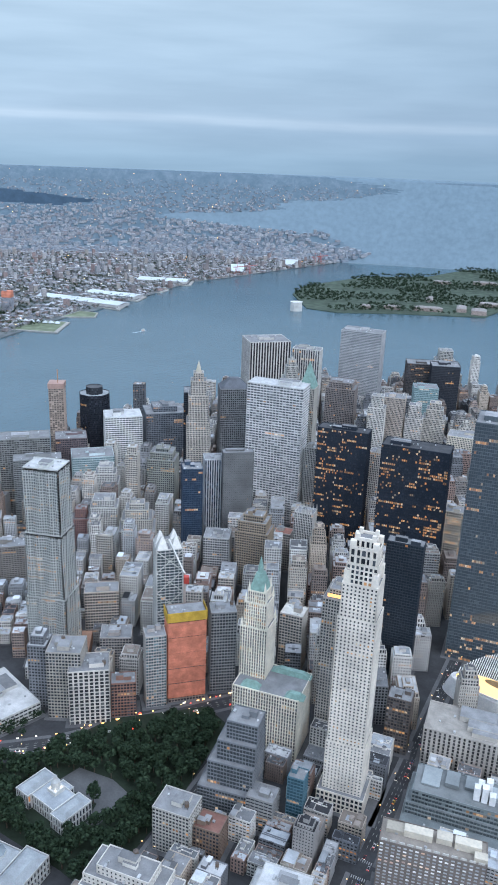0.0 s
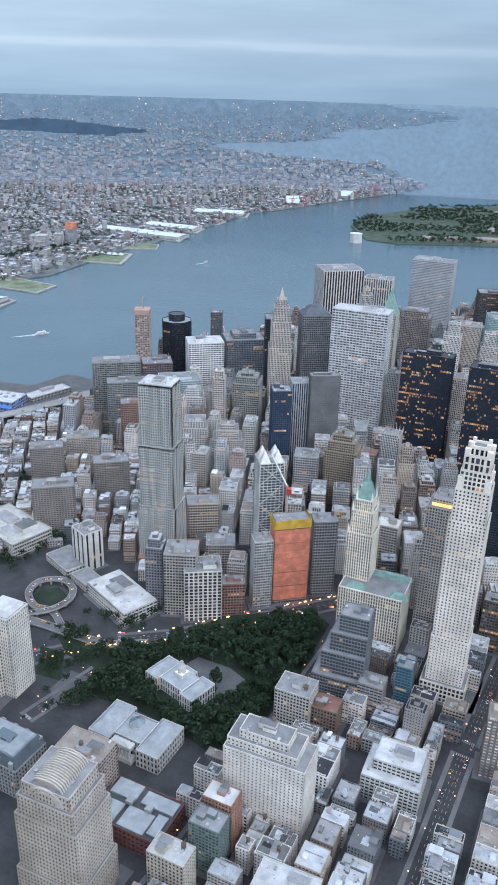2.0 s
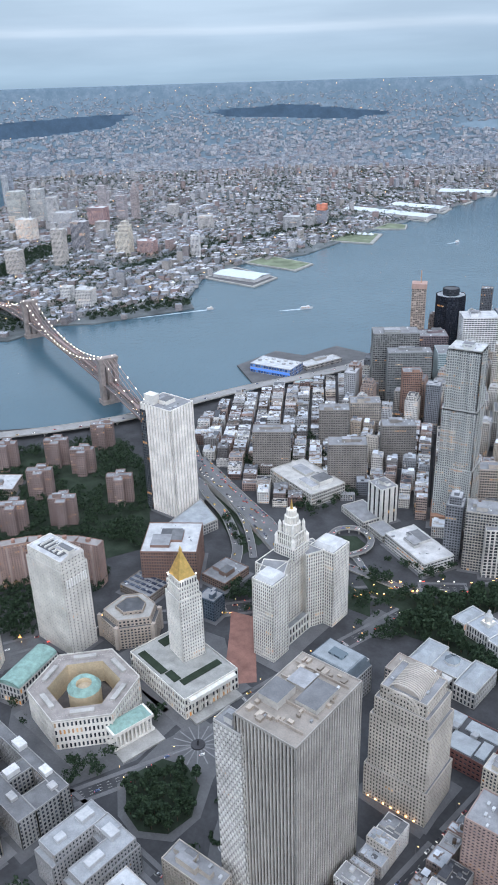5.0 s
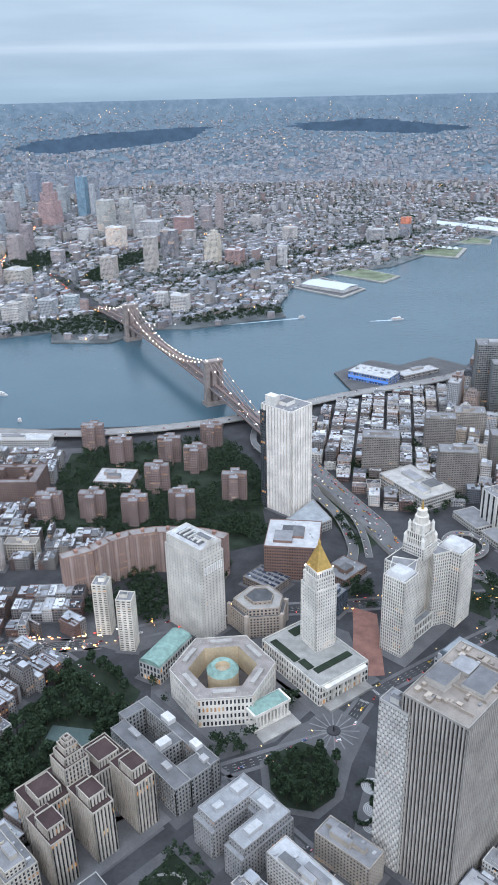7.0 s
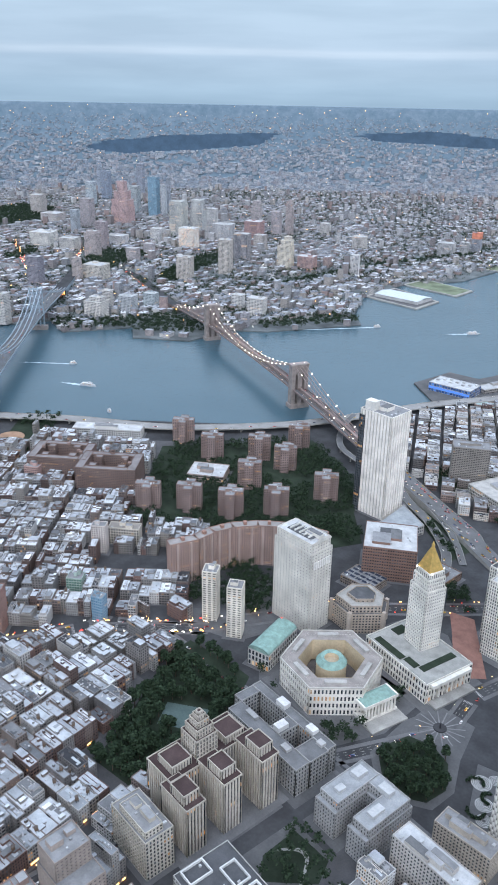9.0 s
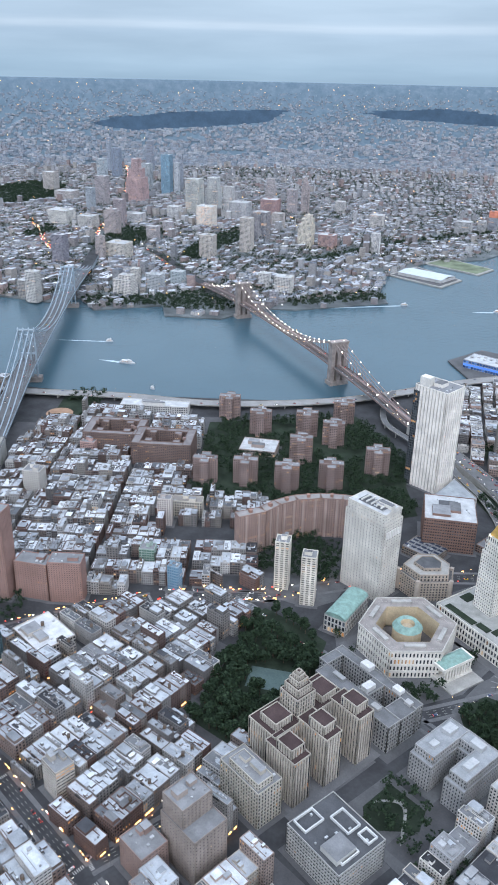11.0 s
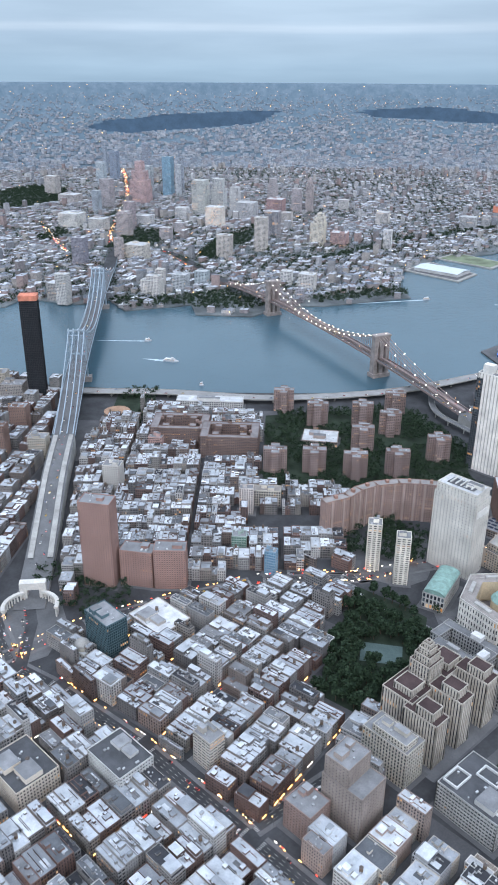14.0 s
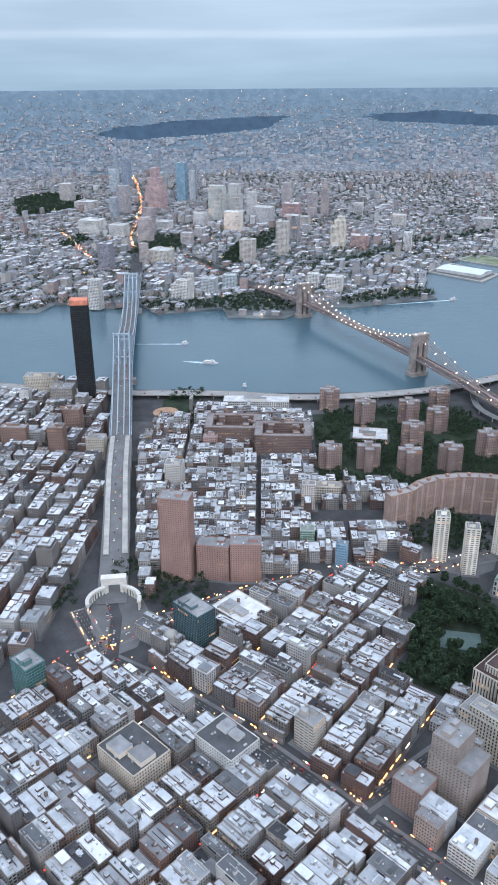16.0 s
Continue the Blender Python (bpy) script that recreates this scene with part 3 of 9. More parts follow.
tower("apartment_tower", "dark blue glass tower beside a grey core", -535, 943, 29, 29, 140, 35, (0.07, 0.10, 0.15), (0.03, 0.05, 0.085), 0.02, 3.4, 3.2, 0.5, 0.3, category="apartment tower")
tower("office_tower", "dark blank-sided slab tower", -488, 998, 46, 18, 155, 35, (0.17, 0.175, 0.18), (0.06, 0.065, 0.07), 0.01, 3.8, 3.0, 2.9, 2.0)
tower("office_tower", "white and blue striped tower", -527, 993, 28, 28, 140, 35, (0.5, 0.52, 0.55), (0.04, 0.06, 0.09), 0.01, 3.8, 3.4, 0, 1.4)
tower("office_tower", "tan brick tower with stepped crown", -416, 911, 46, 37, 105, 10, (0.35, 0.29, 0.225), G_DIM, 0.02, tiers=((0.85, 0.85, 0.78, 0, 0), (0.6, 0.6, 0.92, 0, 0)), tank=1)
gothic = tower("office_tower", "white gothic tower with pinnacled crown", -362, 964, 27, 22, 100, 5, (0.55, 0.54, 0.52), G_DIM, 0.02, 3.8, 2.4, 0.8, 0.9)
crown = Quads(M_WALL)
for i in range(6):
    for e in (-1, 1):
        crown.box(-362 - 12.5 + i * 5, 964 + e * 10, 100, 1.6, 1.6, 9, radians(5), (0.55, 0.54, 0.52, 0), taper=0.15)
part("pinnacle", crown, gothic)
tower("hotel_tower", "black glass hotel slab", -178, 795, 41, 17, 171, 5, (0.04, 0.05, 0.065), (0.02, 0.028, 0.038), 0.02, 3.4, 3.0, 0.7, 0.3, category="hotel")
CROWNED = tower("office_tower", "tall grey banded block with yellow-lit top floor", -203, 660, 34, 34, 176, 5, (0.42, 0.40, 0.37), G_DIM, 0.03, 3.5, 2.8, 1.2, 1.1, tiers=((0.7, 0.75, 0.95, 0, 0),))
slab_box("crown_light", M_FLOOD, -203, 642.5, 170, 22, 0.6, 3.5, 5, CROWNED, label="yellow-lit top storey")
tower("office_tower", "small dark brown office tower with glazed top", -139, 672, 24, 20, 64, 5, (0.14, 0.12, 0.11), (0.06, 0.06, 0.065), 0.03, 3.6, 3.0, 1.0, 0.6)
LONGBLOCK = tower("apartment_block", "long brown block with white window frames and roof terraces", -66, 503, 82, 25, 64, 9, (0.20, 0.175, 0.16), (0.50, 0.51, 0.52), 0.03, 3.4, 4.6, 1.5, 1.9, dep=0.35, roof=R_TAN, boxes=0, category="apartment block")
tower("office_block", "white stepped loft block", -165, 432, 50, 40, 37, 5, (0.52, 0.52, 0.51), G_DIM, 0.02, 3.9, 4, 1.5, 1.0, roof=R_LIGHT, tiers=((0.8, 0.7, 0.7, 0.05, 0.1),))
GREYPYR = tower("office_tower", "grey tower with a dark pyramid roof", -600, 1204, 52, 41, 190, 35, (0.25, 0.255, 0.265), (0.05, 0.055, 0.06), 0.01, 4.0, 3.4, 1.2, 0.8, boxes=0)
tower("office_tower", "dark glass tower with rounded corners", -676, 1190, 30, 40, 175, 30, (0.09, 0.10, 0.12), (0.03, 0.035, 0.045), 0.01, 3.9, 3, 1.0, 0.3)
tower("apartment_tower", "grey twin-tier block on the river side", -853, 950, 80, 40, 128, 40, (0.27, 0.275, 0.27), (0.06, 0.065, 0.07), 0.02, 3.6, 4.0, 1.3, 0.7, category="apartment tower")
tower("apartment_tower", "grey balconied riverfront slab", -806, 924, 74, 30, 108, 40, (0.25, 0.26, 0.26), (0.06, 0.07, 0.075), 0.02, 3.2, 4.0, 1.5, 0.6, category="apartment tower")
tower("apartment_tower", "brown brick tower below the slabs", -767, 873, 31, 25, 95, 40, (0.30, 0.19, 0.15), G_DIM, 0.02, 3.2, 3.2, 1.3, 1.0, category="apartment tower")
tower("office_tower", "white stone tower with blank flank", -602, 1470, 33, 33, 185, 30, (0.52, 0.51, 0.48), G_DIM, 0.02, 3.8, 2.6, 1.0, 1.0, tiers=((0.7, 0.7, 0.8, 0, 0), (0.4, 0.4, 0.93, 0, 0)))


def pyramid(ob, name, mat, x, y, z, w, d, h, deg, tint=(0.5, 0.5, 0.5, 0), top=0.03, label=""):
    q = Quads(mat)
    q.box(x, y, z, w, d, h, radians(deg), tint, taper=top)
    return part(name, q, ob, label)


ob = tower("office_tower", "stone skyscraper under a green copper pyramid", -468, 1223, 28, 28, 205, 5, (0.46, 0.44, 0.40), G_DIM, 0.03, 3.8, 2.6, 1.0, 1.0, boxes=0)
pyramid(ob, "spire", M_COPPER, -468, 1223, 205, 26, 26, 44, 5, label="pale green copper pyramid")
ob = tower("office_tower", "slender tan stone skyscraper with stepped lit spire", -640, 1148, 40, 40, 222, 30, (0.56, 0.52, 0.47), G_DIM, 0.02, 3.8, 2.6, 1.1, 1.2, boxes=0,
           tiers=((0.86, 0.86, 0.62, 0, 0), (0.66, 0.66, 0.83, 0, 0), (0.42, 0.42, 0.94, 0, 0)))
pyramid(ob, "spire", M_WALL, -640, 1148, 222, 10, 10, 20, 30, (0.5, 0.46, 0.38, 0))
pyramid(ob, "lantern", M_LAMP, -640, 1148, 232, 3, 3, 5, 30, top=0.4)
ob = tower("apartment_tower", "unfinished slender concrete tower with crane", -894, 1087, 26, 26, 172, 30, (0.46, 0.38, 0.33), (0.20, 0.17, 0.15), 0.0, 3.4, 4.2, 0.7, 0.6, category="apartment tower")
slab_box("formwork", M_WALL, -894, 1087, 172, 28, 28, 9, 30, ob, (0.42, 0.29, 0.25, 0), "rust-red formwork")
slab_box("mast", M_METAL, -890, 1085, 181, 1.6, 1.6, 24, 30, ob, (0.5, 0.3, 0.2, 0))
pyramid(GREYPYR, "pyramid_roof", M_ROOF, -600, 1204, 190, 50, 40, 16, 35, (0.13, 0.14, 0.16, 0), 0.3)

# ---- round the park ----
NETBLOCK = tower("office_block", "brick block wrapped in orange safety netting", -371, 642, 40, 20, 110, 41, (0.3, 0.25, 0.22), G_DIM, 0.0, boxes=0)
tower("office_block", "blue glazed scaffolded stone block", -394, 617, 22, 20, 88, 41, (0.46, 0.43, 0.41), (0.07, 0.11, 0.13), 0.02, 3.6, 2.6, 1.1, 0.6)
tower("office_block", "grey stone office block with setback top", -344, 677, 28, 22, 100, 35, (0.34, 0.34, 0.34), G_DIM, 0.02, tank=1)
tower("office_block", "white stone block with tall arcade windows", -443, 567, 42, 33, 64, 35, (0.60, 0.57, 0.53), (0.05, 0.055, 0.06), 0.02, 4.2, 5.0, 0.6, 1.7, dep=0.9, tank=2)
tower("office_block", "dark red brick block beside the white arcade", -415, 588, 26, 20, 41, 35, REDBRICK, G_DIM, 0.02)
tower("office_block", "tan stone corner block with green cornice", -468, 563, 36, 33, 80, 25, (0.38, 0.36, 0.33), G_DIM, 0.02, tank=1)
LATTICE = tower("apartment_tower", "white lattice tower with open crown, half built", -435, 711, 31, 31, 140, 40, (0.60, 0.60, 0.58), (0.08, 0.10, 0.11), 0.01, 3.8, 5.0, 0.5, 0.5, dep=1.0, category="apartment tower")
tower("office_block", "grey stepped glass block west of the park", -255, 526, 50, 42, 92, 8, (0.20, 0.215, 0.235), (0.06, 0.07, 0.08), 0.02, 3.8, 3.0, 1.0, 0.35, tiers=((0.86, 0.84, 0.32, 0.07, 0.08), (0.72, 0.7, 0.58, 0.14, 0.14), (0.58, 0.56, 0.8, 0.2, 0.2)))
tower("hotel_block", "white block of six storeys with mansard", -274, 462, 34, 27, 45, 5, (0.5, 0.49, 0.46), G_DIM, 0.03, tank=1, category="hotel")
tower("office_block", "brown brick block with red roof", -245, 469, 24, 21, 31, 5, BROWN, G_DIM, 0.02, roof=(0.22, 0.12, 0.1))
tower("office_block", "grey banded office block", -218, 516, 25, 20, 35, 5, GREY, G_DIM, 0.03, 3.6, 4, 1.7, 0.4)
tower("hotel_tower", "slim blue glass hotel with curved front", -192, 532, 15, 15, 54, 5, (0.10, 0.19, 0.24), (0.04, 0.09, 0.12), 0.02, 3.3, 3, 0.8, 0.2, category="hotel")
tower("apartment_block", "white brick slab with stepped top", -247, 354, 69, 32, 90, 5, (0.66, 0.635, 0.59), G_DIM, 0.02, 3.1, 3.4, 1.6, 1.9, tiers=((0.86, 0.85, 0.84, -0.05, 0.05), (0.6, 0.6, 0.92, -0.05, 0.05)), category="apartment block", tank=1)
tower("office_block", "white low court block", -195, 275, 46, 40, 34, 5, (0.56, 0.55, 0.53), G_DIM, 0.02, roof=R_LIGHT)
tower("apartment_tower", "pink brick tower with round tank house", -256, 192, 32, 32, 70, 5, (0.38, 0.28, 0.25), G_DIM, 0.02, 3.0, 3.2, 1.5, 1.4, category="apartment tower")

# ---- more of the skyline and of the low streets ----
tower("office_tower", "purple-brown granite office block near the river", -842, 1055, 54, 44, 100, 40, (0.20, 0.16, 0.17), G_DIM, 0.02, 3.8, 3.0, 1.3, 0.8, category="office tower")
tower("office_tower", "pale teal glass office block with rounded corner", -770, 1019, 69, 48, 92, 40, (0.50, 0.58, 0.60), (0.14, 0.22, 0.24), 0.02, 3.8, 3.0, 1.3, 0.3, category="office tower")
tower("office_tower", "white stepped stone office tower", -724, 993, 42, 38, 88, 30, (0.66, 0.65, 0.63), G_DIM, 0.02, 3.7, 2.6, 1.2, 1.1, tiers=((0.8, 0.8, 0.7, 0, 0), (0.55, 0.6, 0.88, 0, 0)), category="office tower")
tower("office_tower", "white ribbed old office tower", -671, 914, 41, 37, 72, 30, (0.58, 0.57, 0.55), G_DIM, 0.02, 3.7, 2.6, 0.9, 1.1, tiers=((0.8, 0.8, 0.85, 0, 0),), category="office tower")
tower("office_tower", "tan ziggurat office tower with terraces", -611, 913, 55, 49, 78, 30, (0.56, 0.53, 0.48), G_DIM, 0.03, 3.7, 2.8, 1.3, 1.1, tiers=((0.82, 0.82, 0.5, 0, 0), (0.62, 0.62, 0.72, 0, 0), (0.4, 0.4, 0.9, 0, 0)), category="office tower")
tower("office_tower", "dark red brick office block", -697, 890, 35, 28, 58, 30, (0.27, 0.16, 0.145), G_DIM, 0.02, 3.7, 2.8, 1.3, 1.1, tiers=((0.5, 0.6, 0.75, 0, 0),), category="office tower")
tower("office_tower", "grey stone office block with flat top", -466, 896, 36, 33, 68, 20, (0.44, 0.44, 0.44), G_DIM, 0.02, category="office tower")
tower("office_tower", "brown brick tower with dark mansard top", -499, 1494, 59, 47, 150, 10, (0.27, 0.24, 0.23), G_DIM, 0.03, tiers=((0.8, 0.8, 0.92, 0, 0),), category="office tower")
tower("office_tower", "slender white stone tower", -404, 1430, 32, 29, 150, 10, (0.66, 0.65, 0.62), G_DIM, 0.02, 3.7, 2.6, 1.0, 1.1, tiers=((0.7, 0.7, 0.85, 0, 0),), category="office tower")
tower("office_tower", "tan ribbed stone tower", -384, 1478, 43, 39, 140, 10, (0.52, 0.46, 0.41), G_DIM, 0.02, 3.7, 2.6, 0.9, 1.1, category="office tower")
tower("office_tower", "pale stepped stone tower", -343, 1482, 33, 30, 128, 10, (0.62, 0.60, 0.57), G_DIM, 0.02, 3.7, 2.6, 1.0, 1.1, tiers=((0.7, 0.7, 0.8, 0, 0),), category="office tower")
tower("office_tower", "cream stepped stone tower", -316, 1540, 44, 40, 122, 10, (0.60, 0.57, 0.52), G_DIM, 0.02, 3.7, 2.6, 1.0, 1.1, tiers=((0.75, 0.75, 0.75, 0, 0), (0.5, 0.5, 0.9, 0, 0)), category="office tower")
tower("office_tower", "teal glass office tower near the harbour", -358, 1622, 50, 40, 130, 20, (0.36, 0.48, 0.50), (0.12, 0.20, 0.22), 0.02, 3.8, 3.0, 1.2, 0.3, category="office tower")
tower("office_tower", "dark glass slab at the island tip", -349, 1755, 62, 43, 150, 20, (0.06, 0.065, 0.08), (0.03, 0.035, 0.045), 0.02, 3.8, 3.0, 0.8, 0.3, category="office tower")
tower("office_tower", "cream stone block with rows of windows", -244, 1479, 56, 45, 85, 5, (0.64, 0.60, 0.52), G_DIM, 0.03, 3.7, 3.0, 1.4, 1.3, category="office tower")
tower("office_tower", "grey stone tower with warm lit lower floors", -318, 1158, 26, 24, 138, 5, (0.52, 0.51, 0.49), G_DIM, 0.12, 3.7, 2.8, 1.1, 1.1, category="office tower")
tower("office_tower", "grey ribbed stone tower behind a black slab", -420, 1129, 19, 17, 135, 5, (0.48, 0.47, 0.45), G_DIM, 0.02, 3.7, 2.6, 0.9, 1.1, category="office tower")
tower("office_tower", "old stone tower with floodlit front", -173, 1067, 29, 26, 105, 5, (0.56, 0.52, 0.45), G_DIM, 0.14, 3.7, 2.8, 1.1, 1.1, category="office tower")
tower("office_block", "stone block with hipped red roof", -396, 970, 24, 22, 58, 8, (0.50, 0.47, 0.44), G_DIM, 0.02, roof=(0.30, 0.15, 0.12), category="office block")
tower("office_block", "tan stone block with a pale hipped roof", -288, 749, 27, 24, 75, 5, (0.50, 0.46, 0.41), G_DIM, 0.03, roof=(0.6, 0.58, 0.54), category="office block")
tower("office_block", "tan slab with a blank flank", -532, 713, 42, 26, 55, 35, (0.52, 0.46, 0.41), G_DIM, 0.02, category="office block")
tower("office_block", "grey brick corner block", -473, 659, 36, 29, 40, 30, (0.42, 0.39, 0.37), G_DIM, 0.02, tank=1, category="office block")
tower("apartment_block", "brown brick block with cross gables", -573, -258, 28, 25, 30, 5, (0.31, 0.225, 0.20), G_DIM, 0.02, 3.0, 3.0, 1.5, 1.4, category="apartment block")
tower("detention_tower", "brown-grey concrete jail tower with white roof frame", -555, -224, 40, 32, 67, 5, (0.31, 0.265, 0.24), G_DIM, 0.005, 3.4, 3.4, 2.0, 2.0, tiers=((0.6, 0.9, 0.72, -0.18, 0),), category="detention block")
tower("office_block", "cream block with lit shopfronts and roof court", -760, -414, 51, 41, 26, 5, (0.56, 0.50, 0.43), G_DIM, 0.06, 3.6, 3.0, 1.4, 1.3, roof=R_DARK, tank=1, category="office block")
tower("office_block", "white loft block with dark tarred roof", -714, -345, 46, 36, 28, 5, (0.56, 0.56, 0.55), G_DIM, 0.02, 3.6, 3.0, 1.5, 1.3, roof=R_DARK, category="office block")
tower("office_block", "teal glass office block on the avenue", -911, -437, 28, 22, 42, 5, (0.12, 0.22, 0.22), (0.05, 0.11, 0.11), 0.03, 3.5, 3.0, 0.8, 0.3, category="office block")
tower("apartment_block", "pale brick mid-rise apartment block", -1175, -64, 26, 21, 41, 40, (0.60, 0.57, 0.53), G_DIM, 0.02, 3.0, 3.2, 1.5, 1.3, category="apartment block")
tower("apartment_block", "pink brick mid-rise apartment block", -1244, 60, 23, 18, 25, 40, (0.50, 0.34, 0.31), G_DIM, 0.02, 3.0, 3.2, 1.5, 1.3, category="apartment block")
tower("apartment_block", "slim white block with a red flank", -995, 39, 19, 13, 40, 45, (0.62, 0.56, 0.53), G_DIM, 0.03, 3.0, 3.2, 1.3, 1.3, category="apartment block")
tower("school", "ornate tan school with gables", -996, 77, 42, 17, 24, 45, (0.52, 0.48, 0.42), G_DIM, 0.02, 4.0, 3.6, 1.3, 1.3, roof=(0.24, 0.22, 0.2), category="school")
tower("office_block", "green glazed corner block with signs", -927, -31, 19, 16, 24, 45, (0.34, 0.42, 0.38), (0.10, 0.20, 0.16), 0.05, 3.6, 3, 1.0, 0.5, category="office block")
tower("office_block", "slim bright blue glass block", -862, -35, 14, 11, 33, 30, (0.28, 0.40, 0.50), (0.12, 0.24, 0.34), 0.03, 3.6, 3, 1.0, 0.4, category="office block")
tower("office_block", "broad tan block with pale roof and tank house", -861, -202, 54, 43, 17, 5, (0.50, 0.46, 0.42), G_DIM, 0.03, roof=(0.62, 0.63, 0.64), tank=1, category="office block")

# ---- civic centre and the housing east of it ----
FEDERAL = tower("office_tower", "dark ribbed federal office tower", -364, 106, 50, 76, 170, 4, (0.40, 0.38, 0.35), (0.035, 0.035, 0.04), 0.005, 3.8, 2.9, 0, 1.25, dep=1.0, proud=0.5, roof=R_TAN, boxes=3)
CHECKED = tower("office_tower", "grey checkered annexe tower of the federal block", -392, 72, 24, 16, 156, 4, (0.46, 0.45, 0.43), (0.05, 0.05, 0.055), 0.01, 3.8, 1.9, 1.9, 0.9)
VAULT = tower("office_tower", "tan stepped office tower with vaulted crown", -345, 221, 56, 46, 117, 5, (0.52, 0.48, 0.425), (0.06, 0.06, 0.06), 0.01, 3.7, 2.8, 1.4, 1.3, tiers=((0.92, 0.92, 0.3, 0, 0), (0.82, 0.86, 0.75, 0, 0), (0.7, 0.76, 0.9, 0, 0)), boxes=0)
RIBTOWER = tower("office_tower", "white ribbed windowless tower with dark flank", -855, 418, 54, 44, 158, 5, (0.86, 0.82, 0.765), (0.50, 0.475, 0.44), 0.0, 3.8, 5.4, 0, 3.6, dep=1.1, roof=R_GREY, panes=False)
tower("police_headquarters", "red-brown brick cube with pale roof court", -738, 314, 66, 66, 46, 40, (0.23, 0.15, 0.125), G_DIM, 0.01, 4.2, 3.0, 2.0, 1.4, roof=R_LIGHT, category="office block")
TALLCOURT = tower("courthouse", "tall white court tower with curved gable", -726, 150, 57, 33, 115, 4, (0.64, 0.615, 0.565), G_DIM, 0.02, 3.9, 4.4, 2.2, 3.0, roof=R_LIGHT, category="courthouse", tiers=((0.94, 0.9, 0.9, 0, 0),))
HALL = tower("courthouse", "long stone hall with vaulted green copper roof", -696, 84, 26, 58, 20, 18, (0.46, 0.45, 0.43), G_DIM, 0.03, 6, 4.5, 1.5, 1.6, roof=(0.3, 0.46, 0.42), boxes=0, category="courthouse")
q = Quads(M_COPPER)
for i in range(8):
    a, b = math.pi * i / 8, math.pi * (i + 1) / 8
    c, s = math.cos(radians(18)), math.sin(radians(18))
    P = lambda k, v: (-696 + 13 * math.cos(k) * c - v * s, 84 + 13 * math.cos(k) * s + v * c, 20.6 + 6 * math.sin(k))
    q.quad(P(a, -29), P(b, -29), P(b, 29), P(a, 29))
q.quad(P(0, -29), P(math.pi / 3, -29), P(2 * math.pi / 3, -29), P(math.pi, -29))
part("vaulted_roof", q, HALL, "green copper barrel roof")
for x, y, w, d, h in ((-829, 594, 56, 30, 67), (-817, 730, 48, 28, 61), (-715, 629, 55, 30, 68), (-695, 728, 50, 28, 69)):
    tower("apartment_tower", "grey-brown balconied slab of a housing estate", x, y, w, d, h, 40, (0.27, 0.25, 0.23), (0.05, 0.05, 0.055), 0.015, 2.9, 3.6, 1.5, 1.1, category="apartment tower", group="riverside housing slabs")
tower("apartment_tower", "pale brick housing slab", -812, 807, 50, 30, 51, 40, (0.40, 0.36, 0.32), G_DIM, 0.015, 2.9, 3.6, 1.4, 1.3, category="apartment tower")
tower("parking_block", "white concrete block with deep window rows and roof slots", -749, 580, 98, 60, 20, -13, (0.55, 0.54, 0.51), (0.05, 0.05, 0.055), 0.01, 4.6, 3.6, 1.4, 0.7, dep=1.2, roof=(0.52, 0.51, 0.49), boxes=3, category="hospital block")
tower("university_tower", "white concrete tower with dark window slots", -619, 580, 30, 26, 52, -20, (0.58, 0.57, 0.54), (0.03, 0.03, 0.035), 0.01, 3.6, 9, 0, 6.0, category="university block")
tower("university_block", "white low block with terraces and glazed front", -532, 533, 80, 44, 17, -21, (0.56, 0.56, 0.54), (0.05, 0.055, 0.06), 0.02, 4.5, 5, 2.0, 0.8, roof=(0.5, 0.5, 0.5), boxes=4, category="university block")
for x, y in ((-790, 70), (-748, 73)):
    tower("apartment_tower", "slim pale concrete tower with stacked balconies", x, y, 17, 17, 65, 40, (0.74, 0.70, 0.62), (0.07, 0.065, 0.06), 0.04, 2.9, 5.5, 1.2, 2.2, dep=0.8, category="apartment tower", group="pair of pale towers")
for x, y in ((-1235, 334), (-1147, 332), (-1096, 391), (-1042, 401), (-1096, 479), (-1064, 156), (-1024, 201), (-972, 237), (-935, 291), (-926, 381), (-1029, 317)):
    ob = thing("housing_tower", "red-brown brick cross-shaped housing tower", "apartment tower", group="brick housing towers among trees")
    th = radians(45 + rng.uniform(-2, 2))
    claim(x, y, 36, 36, th)
    h = rng.uniform(38, 42)
    for k in range(2):
        q, g = Quads(M_WALL), Quads(M_GLASS)
        q.facade(g, x, y, 0, *((36, 13) if k else (13.4, 36)), h + k * 0.4, th, shade((0.285, 0.215, 0.20)), (0.045, 0.045, 0.05, 0.012), 2.9, 3.2, 1.5, 1.5, 0.3)
        tagged(part("wall", q, ob), kind="stuff")
        part("glazing", g, ob)
        rooftop(ob, x, y, h + k * 0.4, *((36, 13) if k else (13.4, 36)), th, (0.27, 0.2, 0.18), R_GREY, 0, k)
tower("school", "low school with white roof frame", -1092, 284, 58, 46, 12, 40, (0.36, 0.3, 0.27), G_DIM, 0.02, roof=R_LIGHT, category="school")
tower("market_hall", "long white market warehouse with a small tower", -1334, 241, 122, 28, 15, 46, (0.58, 0.57, 0.55), G_DIM, 0.02, 4, 4, 1.5, 1.4, roof=R_LIGHT, category="warehouse")
tower("apartment_tower", "tall rust-brown brick tower", -980, -202, 38, 23, 113, 38, (0.35, 0.225, 0.195), G_DIM, 0.012, 2.85, 3.0, 1.6, 1.7, category="apartment tower", boxes=1)
tower("apartment_block", "rust-brown brick wing below the tower", -951, -168, 40, 22, 48, 38, (0.35, 0.225, 0.195), G_DIM, 0.02, 2.85, 3.0, 1.6, 1.7, category="apartment block", boxes=1)
